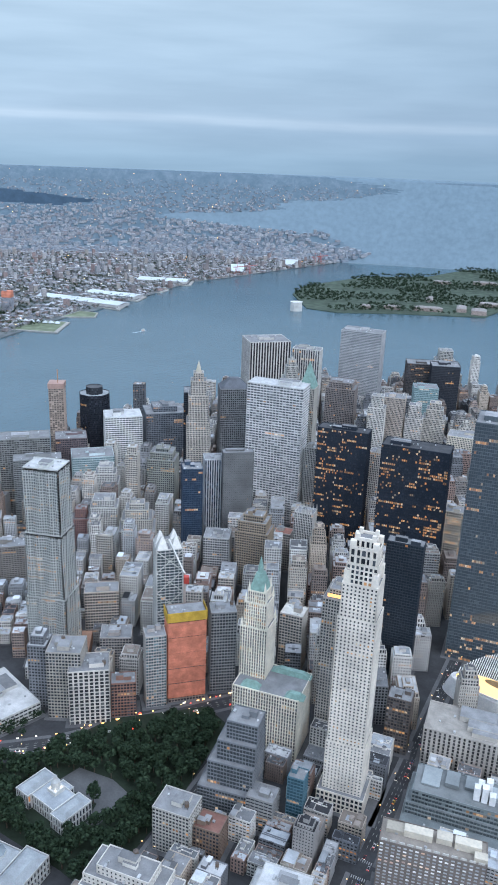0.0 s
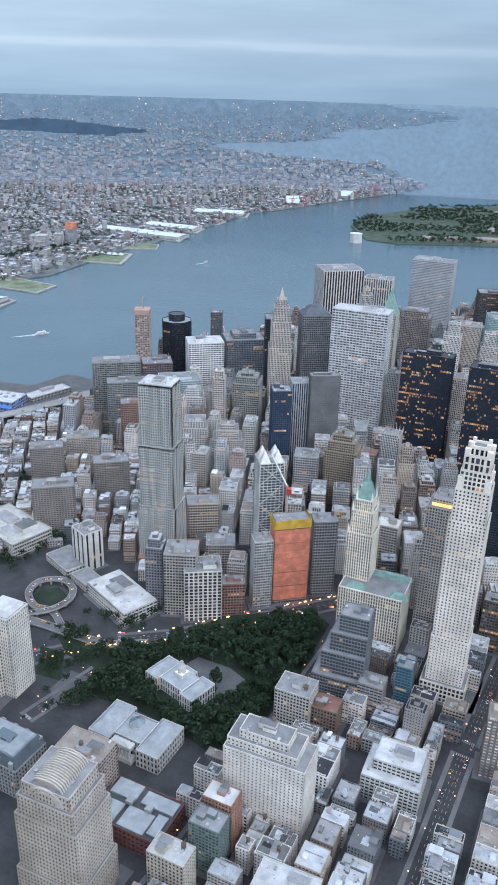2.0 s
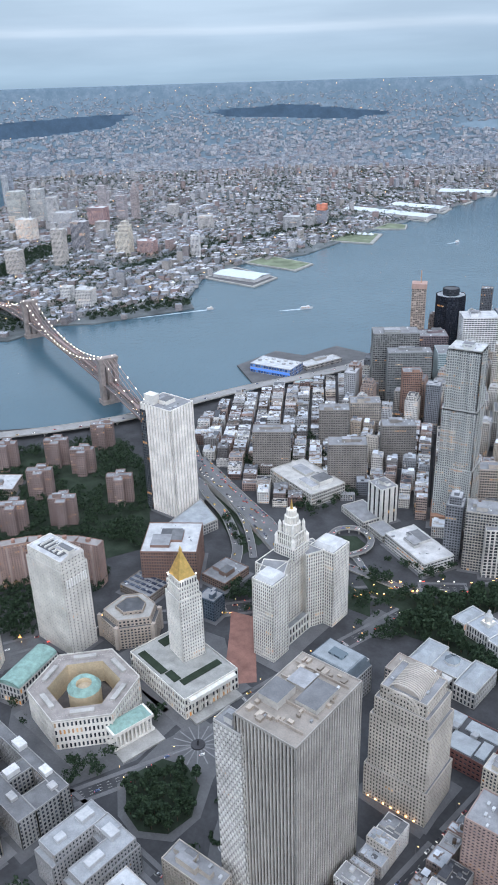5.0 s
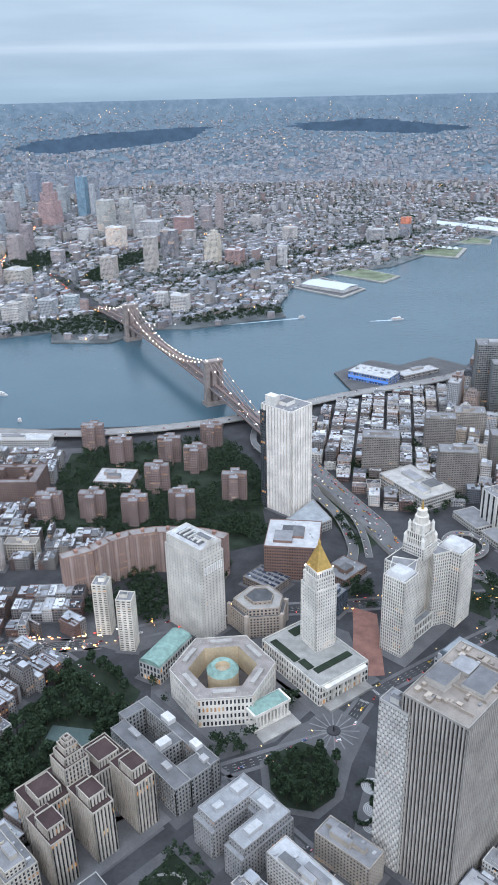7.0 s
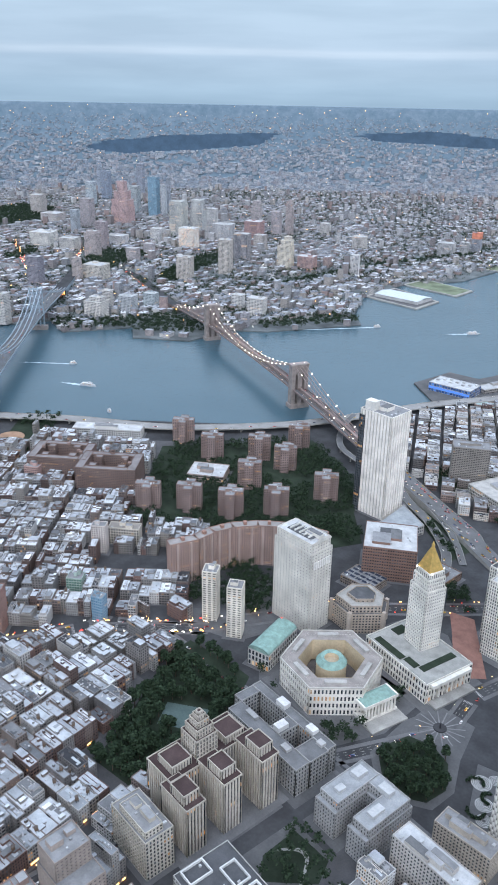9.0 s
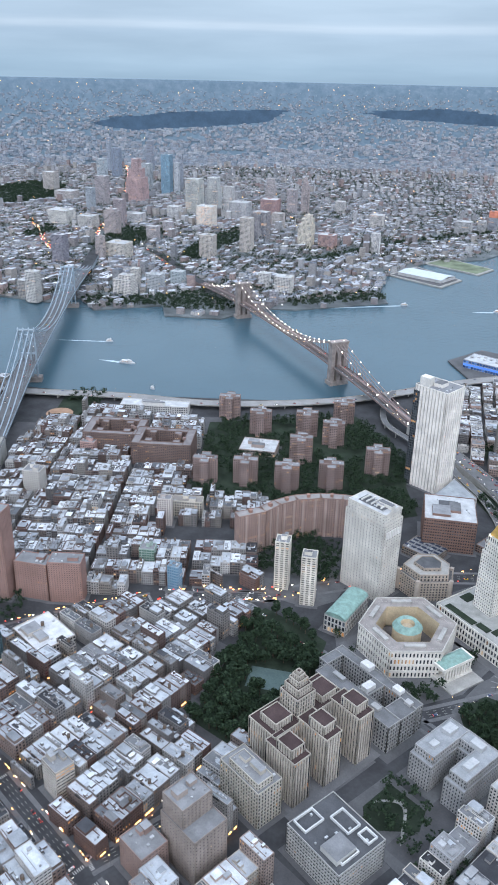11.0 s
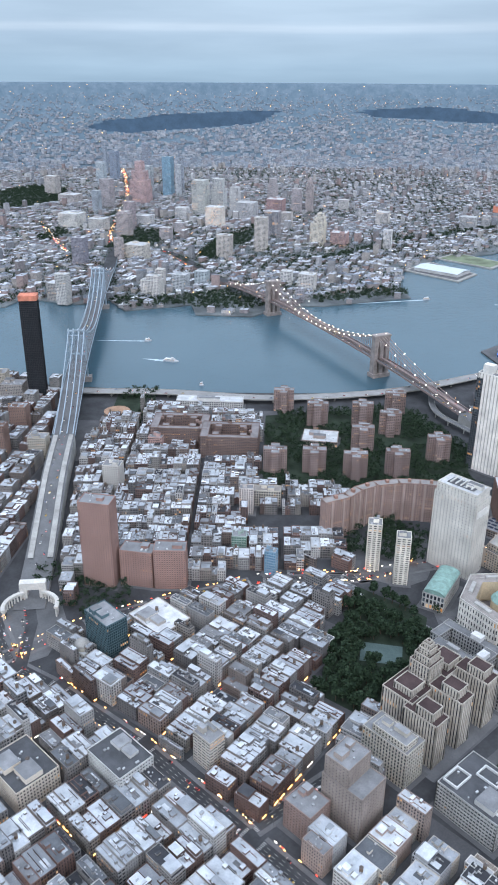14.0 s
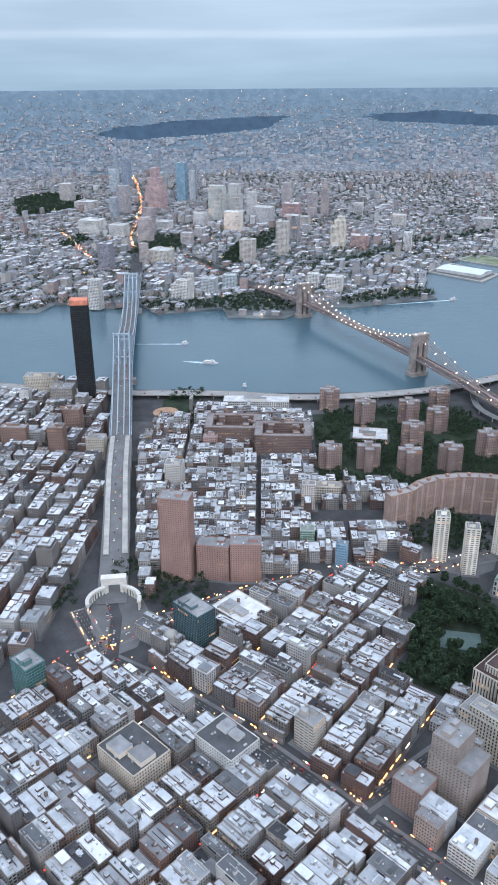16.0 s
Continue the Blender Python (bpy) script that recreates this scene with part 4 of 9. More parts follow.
tower("apartment_block", "rust-brown brick wing with a sloped top", -922, -142, 38, 22, 53, 48, (0.35, 0.225, 0.195), G_DIM, 0.02, 2.85, 3.0, 1.6, 1.7, category="apartment block", boxes=1)
ONEMAN = tower("apartment_tower", "very tall dark glass riverfront tower under orange netting", -1556, 12, 31, 23, 196, 55, (0.04, 0.042, 0.045), (0.022, 0.024, 0.028), 0.003, 3.3, 3.2, 0.5, 0.4, category="apartment tower", tiers=((0.98, 0.98, 0.93, 0, 0),))
tower("hotel_tower", "blue-green glass hotel tower", -864, -266, 40, 25, 50, 3, (0.09, 0.14, 0.16), (0.03, 0.055, 0.065), 0.03, 3.3, 2.6, 0.5, 0.3, category="hotel")
for x, y, w, d, h, c in ((-1647, -35, 58, 26, 46, (0.50, 0.45, 0.38)), (-1462, -181, 44, 17, 41, (0.27, 0.18, 0.15)), (-1393, -140, 26, 21, 52, (0.27, 0.18, 0.15)),
                         (-1460, -72, 29, 23, 45, (0.27, 0.18, 0.15)), (-1590, -20, 42, 30, 36, (0.34, 0.31, 0.29)), (-1345, -96, 29, 23, 35, (0.48, 0.44, 0.38))):
    tower("apartment_tower", "brick housing slab near the river", x, y, w, d, h, 45, c, G_DIM, 0.02, 2.9, 3.2, 1.5, 1.4, category="apartment tower")
tower("office_block", "pale banded concrete corner block", -678, -276, 22, 18, 34, 5, (0.46, 0.43, 0.39), G_DIM, 0.03, 3.4, 5, 1.8, 0.6, category="office block")
tower("jury_court", "pale ribbed court block with stepped roof", -569, -157, 48, 26, 46, 2, (0.49, 0.46, 0.405), G_DIM, 0.01, 3.9, 3.2, 0.9, 1.5, category="courthouse", tiers=((0.75, 0.62, 0.86, 0.06, -0.1),))
FRAMED = tower("office_block", "pale low office block with white roof frames", -488, -138, 57, 50, 30, 0, (0.40, 0.40, 0.39), (0.06, 0.065, 0.07), 0.02, 3.8, 3, 1.6, 0.6, roof=(0.085, 0.088, 0.095), boxes=1)

# dark glazed corner of the ribbed tower, and its roof screens
q, g = Quads(M_METAL), Quads(M_GLASS)
q.facade(g, -876, 393.9, 0, 9, 2.4, 150, radians(5), (0.13, 0.14, 0.15, 0), (0.035, 0.045, 0.055, 0.01), 3.8, 3.0, 0.9, 0.4)
tagged(part("window_wall", q, RIBTOWER, "dark glass window strip"), kind="stuff")
part("glazing", g, RIBTOWER)
slab_box("roof_screen", M_WALL, -868, 404, 158, 16, 12, 13, 5, RIBTOWER, (0.7, 0.68, 0.64, 0))
# barrel vault of the stepped tower, with its open ribs
c, s = math.cos(radians(5)), math.sin(radians(5))
for i in range(15):
    q = Quads(M_WALL)
    v = -15 + i * 30 / 14
    for k in range(6):
        a, b = math.pi * k / 6, math.pi * (k + 1) / 6
        P = lambda t: (-345 + 13 * math.cos(t) * c - v * s, 221 + 13 * math.cos(t) * s + v * c, 117 + 7 * math.sin(t))
        q.beam(P(a), P(b), 0.9, 0.9, (0.5, 0.46, 0.41, 0))
    part("vault_rib", q, VAULT)
q = Quads(M_WALL)
q.box(-345, 221, 117, 20, 27, 3.5, radians(5), (0.42, 0.38, 0.34, 0))
part("vault_core", q, VAULT)

# ---- landmarks with shapes of their own ----


def stage(ob, x, y, z, w, d, h, deg, tint, fh=3.8, bay=2.6, sp=1.0, pw=1.0, glass=G_DIM, lit=0.02, name="wall", roof=R_GREY, dep=0.5):
    """One windowed storey block of a larger building, with its roof."""
    th = radians(deg)
    q, g = Quads(M_WALL), Quads(M_GLASS)
    q.facade(g, x, y, z, w, d, h, th, shade(tint, 0.02), (*glass, lit * 0.25), fh, bay, sp, pw, dep)
    tagged(part(name, q, ob), kind="stuff")
    part("glazing", g, ob)
    q = Quads(M_ROOF, M_WALL)
    q.box(x, y, z + h - 0.6, w - 0.2, d - 0.2, 0.6, th, shade(roof), shade(roof))
    q.ring(x, y, z + h - 0.2, w, d, 1.3, th, (*tint, 0), 0.5, 1)
    part("roof", q, ob)


# neo-gothic skyscraper with a green crown
CREAM = (0.84, 0.79, 0.68)
ob = thing("gothic_skyscraper", "cream terracotta gothic skyscraper with green copper crown", "skyscraper")
stage(ob, -258, 622, 0, 68, 48, 72, 5, CREAM, 3.9, 2.7, 0.8, 1.1, lit=0.03)
for i, (a, b) in enumerate(((-1, -1), (1, -1))):
    c, s = math.cos(radians(5)), math.sin(radians(5))
    X, Y = 23 * a, 17 * b
    q = Quads(M_COPPER)
    q.box(-258 + X * c - Y * s + 6, 622 + X * s + Y * c, 72, 20, 10, 5, radians(5), taper=0.5)
    part("mansard", q, ob, "green copper mansard")
q = Quads(M_COPPER)
q.box(-245, 640, 72, 42, 9, 5, radians(5), taper=0.6)
part("mansard", q, ob, "green copper mansard")
stage(ob, -280, 630, 0, 28, 28, 128, 5, CREAM, 3.9, 2.5, 0.7, 1.1, lit=0.05)
stage(ob, -280, 630, 128, 23, 23, 26, 5, CREAM, 3.9, 2.3, 0.7, 1.1, lit=0.15)
stage(ob, -280, 630, 154, 18, 18, 12, 5, CREAM, 3.9, 2.2, 0.7, 1.1, lit=0.15)
pyramid(ob, "crown", M_COPPER, -280, 630, 166, 17, 17, 18, 5, top=0.42, label="steep green copper roof")
q = Quads(M_COPPER)
q.disc(-280, 630, 184, 3.2, (1, 1, 1, 0), 0, 8, 2.6, 5)
q.disc(-280, 630, 189, 2.8, (1, 1, 1, 0), 0, 8, 0.1, 12)
part("lantern", q, ob, "green copper lantern and tip")
for z, r in ((128, 13), (154, 10.5), (166, 8.2)):
    for a, b in ((1, 1), (1, -1), (-1, 1), (-1, -1)):
        c, s = math.cos(radians(5)), math.sin(radians(5))
        pyramid(ob, "pinnacle", M_WALL, -280 + r * (a * c - b * s), 630 + r * (a * s + b * c), z, 2.6, 2.6, 11, 5, (*CREAM, 0), 0.1)

# tall pale limestone apartment tower
LIME = (0.76, 0.71, 0.635)
ob = thing("apartment_skyscraper", "very tall pale limestone apartment tower with arched crown", "skyscraper")
stage(ob, -163, 581, 0, 44, 42, 20, 5, LIME, 4.5, 4.0, 1.4, 1.4)
stage(ob, -163, 581, 20, 36, 32, 52, 5, LIME, 3.5, 3.3, 1.7, 1.9)
stage(ob, -163, 581, 72, 34, 30, 128, 5, LIME, 3.5, 3.3, 1.6, 1.9)
stage(ob, -163, 581, 200, 31, 27.5, 32, 5, LIME, 3.5, 3.3, 1.6, 1.9)
stage(ob, -163, 581, 232, 26.5, 24, 18, 5, LIME, 4.5, 3.6, 1.4, 1.4)
stage(ob, -163, 581, 250, 24.0, 21.6, 14, 5, LIME, 7.0, 4.8, 1.2, 1.2, dep=1.6)
c, s = math.cos(radians(5)), math.sin(radians(5))
stage(ob, -163, 581, 264, 17, 15, 7, 5, LIME, 7.0, 4.2, 1.2, 1.6, dep=1.6)
for a in (-1, 1):
    for b in (-1, 1):
        for r, z, w, h in ((1.0, 264, 5.0, 6.5), (0.72, 271, 3.2, 5.0), (1.28, 232, 5.0, 12.0)):
            X, Y = a * 9.5 * r, b * 8.4 * r
            slab_box("crown_pier", M_WALL, -163 + X * c - Y * s, 581 + X * s + Y * c, z, w, w, h, 5, ob, (*LIME, 0))
for b in (-1, 1):
    slab_box("crown_beam", M_WALL, -163 - b * 7 * s, 581 + b * 7 * c, 271, 14, 1.6, 2.2, 5, ob, (*LIME, 0))
    for a in (-0.33, 0.33):
        slab_box("crown_pier", M_WALL, -163 + a * 19 * c - b * 11.4 * s, 581 + a * 19 * s + b * 11.4 * c, 250, 1.8, 1.8, 16, 5, ob, (*LIME, 0))

# rippling steel apartment tower
ob = thing("apartment_skyscraper", "tall rippling stainless-steel apartment tower", "skyscraper")
q, g = Quads(M_METAL), Quads(M_GLASS)
STEELT = (0.52, 0.535, 0.515)
for lvl, (z0, z1, w, d) in enumerate(((0, 85, 47, 38), (85, 165, 43, 35), (165, 242, 40, 32))):
    th = radians(14)
    c, s = math.cos(th), math.sin(th)
    nf = int((z1 - z0) / 3.4)
    for f in range(nf):
        za = z0 + f * 3.4
        for k in range(4):
            L, D = (w, d) if k % 2 == 0 else (d, w)
            nb = int(L / 2.6)
            e = radians(90 * k)

            def at(t, n):
                u, v = (t - 0.5) * L, D / 2 + n
                u, v = u * math.cos(e) + v * math.sin(e), u * math.sin(e) - v * math.cos(e)
                return (-544 + u * c - v * s, 636 + u * s + v * c)
            for b in range(nb):
                na = 1.15 * math.sin(b * 1.3 + k + 1.3 * math.sin(za * 0.035 + b * 0.5)) + 0.6
                nc = 1.15 * math.sin((b + 1) * 1.3 + k + 1.3 * math.sin(za * 0.035 + (b + 1) * 0.5)) + 0.6
                p0, p1 = at(b / nb, na), at((b + 1) / nb, nc)
                i0, i1 = at(b / nb, na - 0.35), at((b + 1) / nb, nc - 0.35)
                q.quad((*p0, za), (*p1, za), (*p1, za + 1.2), (*p0, za + 1.2), (*STEELT, 0))
                q.quad((*p0, za + 1.2), (*p1, za + 1.2), (*i1, za + 1.2), (*i0, za + 1.2), (*STEELT, 0))
                j0 = at((b + 0.46) / nb, na * 0.54 + nc * 0.46 + 0.08)
                q.quad((*p0, za + 1.2), (*j0, za + 1.2), (*j0, za + 3.4), (*p0, za + 3.4), (*STEELT, 0))
                g.quad((*i0, za + 1.2), (*i1, za + 1.2), (*i1, za + 3.4), (*i0, za + 3.4), (0.085, 0.095, 0.10, 0.012), 0, (b + 60 * k, f + 100 * lvl, b + 1 + 60 * k, f + 100 * lvl, b + 1 + 60 * k, f + 1 + 100 * lvl, b + 60 * k, f + 1 + 100 * lvl))
    rooftop(ob, -544, 636, z1 + 0.3, w, d, th, STEELT, R_LIGHT, 0, 2 if lvl == 2 else 0)
tagged(part("cladding", q, ob, "rippled stainless-steel panels"), kind="stuff")
part("glazing", g, ob)
slab_box("podium", M_WALL, -540, 640, 0, 70, 46, 16, 30, ob, (0.34, 0.20, 0.14, 0), "brown brick school podium")

# municipal skyscraper: a U of wings round a stepped tower
PALE = (0.74, 0.715, 0.66)
ob = thing("municipal_building", "grand pale granite municipal building with tiered tower", "government building")
stage(ob, -548, 279, 0, 26, 25, 93, 4, PALE, 4.0, 2.7, 1.2, 1.2)
stage(ob, -541, 366, 0, 30, 30, 93, 4, PALE, 4.0, 2.7, 1.2, 1.2)
stage(ob, -566, 322, 0, 26, 66, 93, 4, PALE, 4.0, 2.7, 1.2, 1.2, roof=R_DARK)
stage(ob, -557, 295, 0, 26, 22, 93.4, 30, PALE, 4.0, 2.7, 1.2, 1.2)
stage(ob, -553, 347, 0, 26, 22, 93.4, -22, PALE, 4.0, 2.7, 1.2, 1.2)
stage(ob, -546, 322, 0, 8, 66, 20, 4, PALE, 9.0, 5.0, 1.6, 1.4, dep=1.2)
for x, y, w in ((-548, 279, 22), (-541, 366, 26)):
    pyramid(ob, "attic_roof", M_ROOF, x, y, 93.5, w, w, 5, 4, (0.56, 0.57, 0.58, 0), 0.75, "pale attic roof")
MX, MY = -563, 330
stage(ob, MX, MY, 90, 26, 26, 14, 4, PALE, 4.0, 2.6, 1.0, 1.1)
stage(ob, MX, MY, 104, 21, 21, 14, 4, PALE, 7.0, 2.6, 1.0, 1.1, dep=0.8)
q = Quads(M_WALL)
for z, r, h in ((118, 8.4, 10), (128, 6.4, 8), (136, 4.4, 7)):
    q.disc(MX, MY, z, r, (*PALE, 0), 0, 16, r * 0.94, h)
    q.disc(MX, MY, z + h, r * 1.1, (*PALE, 0), 0, 16, 0.1, 0.8)
    for i in range(12):
        a = 2 * math.pi * i / 12
        q.box(MX + (r + 0.6) * math.cos(a), MY + (r + 0.6) * math.sin(a), z, 0.9, 0.9, h, a, (*PALE, 0))
tagged(part("tiered_lantern", q, ob, "tiered round colonnades"), kind="stuff")
for a, b in ((1, 1), (1, -1), (-1, 1), (-1, -1)):
    for r, z, k in ((11, 104, 2.4), (8.6, 118, 1.9)):
        q = Quads(M_WALL)
        q.disc(MX + a * r, MY + b * r, z, k, (*PALE, 0), 0, 10, k * 0.9, 9)
        q.disc(MX + a * r, MY + b * r, z + 9, k * 1.1, (*PALE, 0), 0, 10, 0.1, 4.5)
        part("turret", q, ob)
q = Quads(M_GOLD)
q.disc(MX, MY, 143, 2.0, (1, 1, 1, 0), 0, 8, 1.1, 3.5)
q.disc(MX, MY, 146.5, 1.4, (1, 1, 1, 0), 0, 8, 0.2, 8)
part("finial", q, ob, "gilded finial")

# courthouse tower with a gilded pyramid
ob = thing("courthouse_tower", "pale granite courthouse tower under a gilded pyramid", "courthouse")
stage(ob, -585, 190, 0, 92, 64, 24, -6, PALE, 8.0, 4.0, 2.2, 1.3, dep=0.9, roof=(0.36, 0.36, 0.34), lit=0.05)
for dx, dy, w, d in ((-20, -22, 40, 8), (26, 0, 8, 46), (-34, 10, 12, 16), (10, -22, 16, 8)):
    slab_box("roof_garden", M_GRASS, -585 + dx, 190 + dy, 24.1, w, d, 0.7, -6, ob, label="planted roof strip")
for i in range(8):
    q = Quads(M_WALL)
    c, s = math.cos(radians(-6)), math.sin(radians(-6))
    X, Y = 47.5, -22 + i * 6.2
    q.disc(-585 + X * c - Y * s, 190 + X * s + Y * c, 4, 1.1, (*PALE, 0), 0, 8, 0.95, 15)
    part("column", q, ob)
slab_box("portico_roof", M_WALL, -585 + 48, 190 - 5, 19, 4.5, 54, 4, -6, ob, (*PALE, 0))
slab_box("steps", M_CONC, -585 + 52, 190 - 6, 0, 12, 56, 2.2, -6, ob)
stage(ob, -592, 203, 24, 27, 25, 72, -12, PALE, 4.0, 2.9, 1.7, 1.6)
stage(ob, -592, 203, 96, 23.5, 22, 13, -12, PALE, 4.3, 2.9, 1.3, 1.4, dep=0.9)
stage(ob, -592, 203, 109, 21, 19.5, 7, -12, PALE, 7, 2.9, 1.8, 1.4)
pyramid(ob, "pyramid_roof", M_GOLD, -592, 203, 116, 19.5, 18.4, 24, -12, top=0.16, label="gilded terracotta pyramid")
q = Quads(M_GOLD)
q.disc(-592, 203, 140, 1.7, (1, 1, 1, 0), 0, 8, 1.5, 3)
q.disc(-592, 203, 143, 1.9, (1, 1, 1, 0), 0, 8, 0.1, 5)
part("lantern", q, ob, "gilded lantern")
for a, b in ((1, 1), (1, -1), (-1, 1), (-1, -1)):
    slab_box("floodlight", M_LAMPW, -592 + a * 10, 203 + b * 9.3, 116.5, 0.8, 0.8, 0.8, -12, ob, label="lit floodlight")

# hexagonal courthouse with a round court
ob = thing("hexagonal_courthouse", "pale stone six-sided courthouse with green-roofed rotunda", "courthouse")
HX, HY, HR = -622, 99, 52
q, g, rf = Quads(M_WALL), Quads(M_GLASS), Quads(M_ROOF)
hp = [(HX + HR * math.cos(radians(60 * i + 52)), HY + HR * math.sin(radians(60 * i + 52))) for i in range(6)]
hi = [(HX + (HR - 18) * math.cos(radians(60 * i + 52)), HY + (HR - 18) * math.sin(radians(60 * i + 52))) for i in range(6)]
for i in range(6):
    j = (i + 1) % 6
    (xa, ya), (xb, yb) = hp[i], hp[j]
    L = math.hypot(xb - xa, yb - ya)
    a = math.atan2(yb - ya, xb - xa)
    mx, my = (xa + xb) / 2, (ya + yb) / 2
    q.facade(g, mx - 3 * math.sin(a), my + 3 * math.cos(a), 0, L, 6, 33, a, (*PALE, 0), (*G_DIM, 0.03), 8.2, 3.6, 2.9, 1.9, 0.7)
    rf.quad((xa, ya, 33.1), (xb, yb, 33.1), (*hi[j], 33.1), (*hi[i], 33.1), (0.30, 0.275, 0.26, 0))
    q.quad((*hi[j], 8), (*hi[i], 8), (*hi[i], 33.4), (*hi[j], 33.4), (0.52, 0.43, 0.30, 0))
    q.box(mx, my, 33, L, 0.9, 1.2, a, (0.52, 0.50, 0.46, 0))
    slab_box("bulkhead", M_ROOF, mx * 0.83 + HX * 0.17, my * 0.83 + HY * 0.17, 33.1, L * 0.42, 4.5, 2.6, math.degrees(a), ob, (0.42, 0.41, 0.39, 0))
fl = Quads(M_ROOF)
fl.disc(HX, HY, 8, 34, (0.13, 0.12, 0.12, 0), 0, 6, 12, 0)
part("court_floor", fl, ob)
tagged(part("wall", q, ob), kind="stuff")
part("glazing", g, ob)
part("roof", rf, ob, "brown-red flat roof ring")
q = Quads(M_COPPER, M_WALL)
q.disc(HX, HY, 8, 15.5, (0.5, 0.42, 0.3, 0), 1, 24, 15.5, 22)
q.disc(HX, HY, 30, 16, (1, 1, 1, 0), 0, 24, 11.5, 5.5)
q.disc(HX, HY, 35.5, 11.5, (1, 1, 1, 0), 0, 24, 7.5, -1.5)
q.disc(HX, HY, 34, 7.5, (0.5, 0.42, 0.3, 0), 1, 24, 7.2, -5)
q.disc(HX, HY, 29, 7.2, (0.45, 0.38, 0.28, 0), 1, 24, 0.1, 1.5)
part("rotunda", q, ob, "green copper ring roof round a small dome")
px, py, pa = -566, 106, radians(-8)
stagep = Quads(M_WALL, M_COPPER)
stagep.box(px, py, 0, 18, 42, 4, pa, (*PALE, 0))
stagep.box(px, py, 17, 18, 42, 3.5, pa, (*PALE, 0))
stagep.box(px, py, 20.5, 17, 38, 3.5, pa, (0.3, 0.45, 0.4, 0), None, 1, 1, 0.45)
part("portico", stagep, ob, "temple front with green roof")
for i in range(10):
    q = Quads(M_WALL)
    q.disc(px + 8 * math.cos(pa) - (-18 + 4 * i) * math.sin(pa), py + 8 * math.sin(pa) + (-18 + 4 * i) * math.cos(pa), 4, 1.0, (*PALE, 0), 0, 8, 0.9, 13)
    part("column", q, ob)
slab_box("steps", M_CONC, px + 16, py - 2, 0, 16, 44, 1.6, -8, ob)

# ribbed court towers in a row
ob = thing("criminal_court", "pale ribbed art-deco court towers with dark red roofs", "courthouse")
RIB = (0.49, 0.45, 0.395)
RED_ROOF = (0.075, 0.052, 0.052)
stage(ob, -592, -85, 0, 34, 86, 50, 2, RIB, 4.0, 3.0, 0, 1.6, dep=0.9, roof=RED_ROOF)
for y, h in ((-124, 58), (-88, 62), (-49, 62)):
    stage(ob, -561, y, 0, 36, 19, h - 9, 2, RIB, 4.0, 3.0, 0, 1.6, dep=0.9, roof=RED_ROOF)
    stage(ob, -558, y, h - 9, 18, 15, 9, 2, RIB, 4.0, 3.0, 0, 1.6, dep=0.9, roof=RED_ROOF)
for y in (-112, -58):
    stage(ob, -590, y, 50, 20, 20, 7, 2, RIB, 4.0, 3.0, 0, 1.6, dep=0.9, roof=RED_ROOF)
for w, z, h in ((22, 50, 18), (17, 68, 8), (12, 76, 6), (8, 82, 4), (4.5, 86, 2.5)):
    stage(ob, -592, -86, z, w, w, h, 2, RIB, 4.0, 3.0, 0.4, 1.5, dep=0.7, roof=RED_ROOF)

# long curved brick apartment range
ob = thing("curved_apartment_block", "long serpentine red-brown brick apartment block", "apartment block")
q, g, rf = Quads(M_WALL), Quads(M_GLASS), Quads(M_ROOF, M_WALL)
arc = [(-877, 70), (-868, 104), (-871, 130), (-866, 158), (-850, 187), (-830, 208), (-806, 226), (-778, 238)]
for (xa, ya), (xb, yb) in zip(arc, arc[1:]):
    L, a = math.hypot(xb - xa, yb - ya), math.atan2(yb - ya, xb - xa)
    q.facade(g, (xa + xb) / 2, (ya + yb) / 2, 0, L + 1.5, 14, 57, a, (0.35, 0.25, 0.22, 0), (0.05, 0.05, 0.055, 0.02), 2.8, 3.0, 1.5, 1.5, 0.3)
    rf.box((xa + xb) / 2, (ya + yb) / 2, 56.6, L + 1.5, 13.6, 0.5, a, (0.30, 0.28, 0.27, 0))
    rf.ring((xa + xb) / 2, (ya + yb) / 2, 56.8, L + 1.5, 14, 1.0, a, (0.29, 0.185, 0.15, 0), 0.4, 1)
    rf.box((xa + xb) / 2, (ya + yb) / 2, 57, 4, 5, 4, a, (0.33, 0.2, 0.16, 0))
    for k in (-0.25, 0.25):
        for e in (-7.5, 7.5):
            q.box((xa + xb) / 2 + k * L * math.cos(a) - e * math.sin(a), (ya + yb) / 2 + k * L * math.sin(a) + e * math.cos(a), 0, 2.6, 1.2, 56, a, (0.40, 0.31, 0.28, 0))
tagged(part("wall", q, ob), kind="stuff")
part("glazing", g, ob)
tagged(part("roof", rf, ob), kind="stuff")

# brick housing courts by the bridge
for X, Y in ((-1245, 110), (-1165, 150)):
    ob = thing("housing_court", "dark brown brick apartment court round a yard", "apartment block", group="brick housing courts")
    th = radians(46)
    c, s = math.cos(th), math.sin(th)
    claim(X, Y, 92, 62, th)
    for dx, dy, w, d in ((-40, 0, 13, 62), (40, 0, 13, 62), (0, -26, 67, 11), (0, 26, 67, 11), (-22, -16, 11, 12), (20, 16, 11, 12), (-20, 16, 11, 12), (22, -16, 11, 12)):
        stage(ob, X + dx * c - dy * s, Y + dx * s + dy * c, 0, w, d, 36 + rng.uniform(0, 1.5), 46, (0.20, 0.145, 0.13), 2.9, 3.0, 1.5, 1.5, roof=(0.24, 0.22, 0.22))
    for i in range(6):
        slab_box("bulkhead", M_WALL, X + rng.choice((-40, 40)) * c - rng.uniform(-24, 24) * s, Y + rng.choice((-40, 40)) * s * 0 + rng.choice((-26, 26)) * c, 36.5, 5, 5, 4, 46, ob, (0.24, 0.17, 0.15, 0))

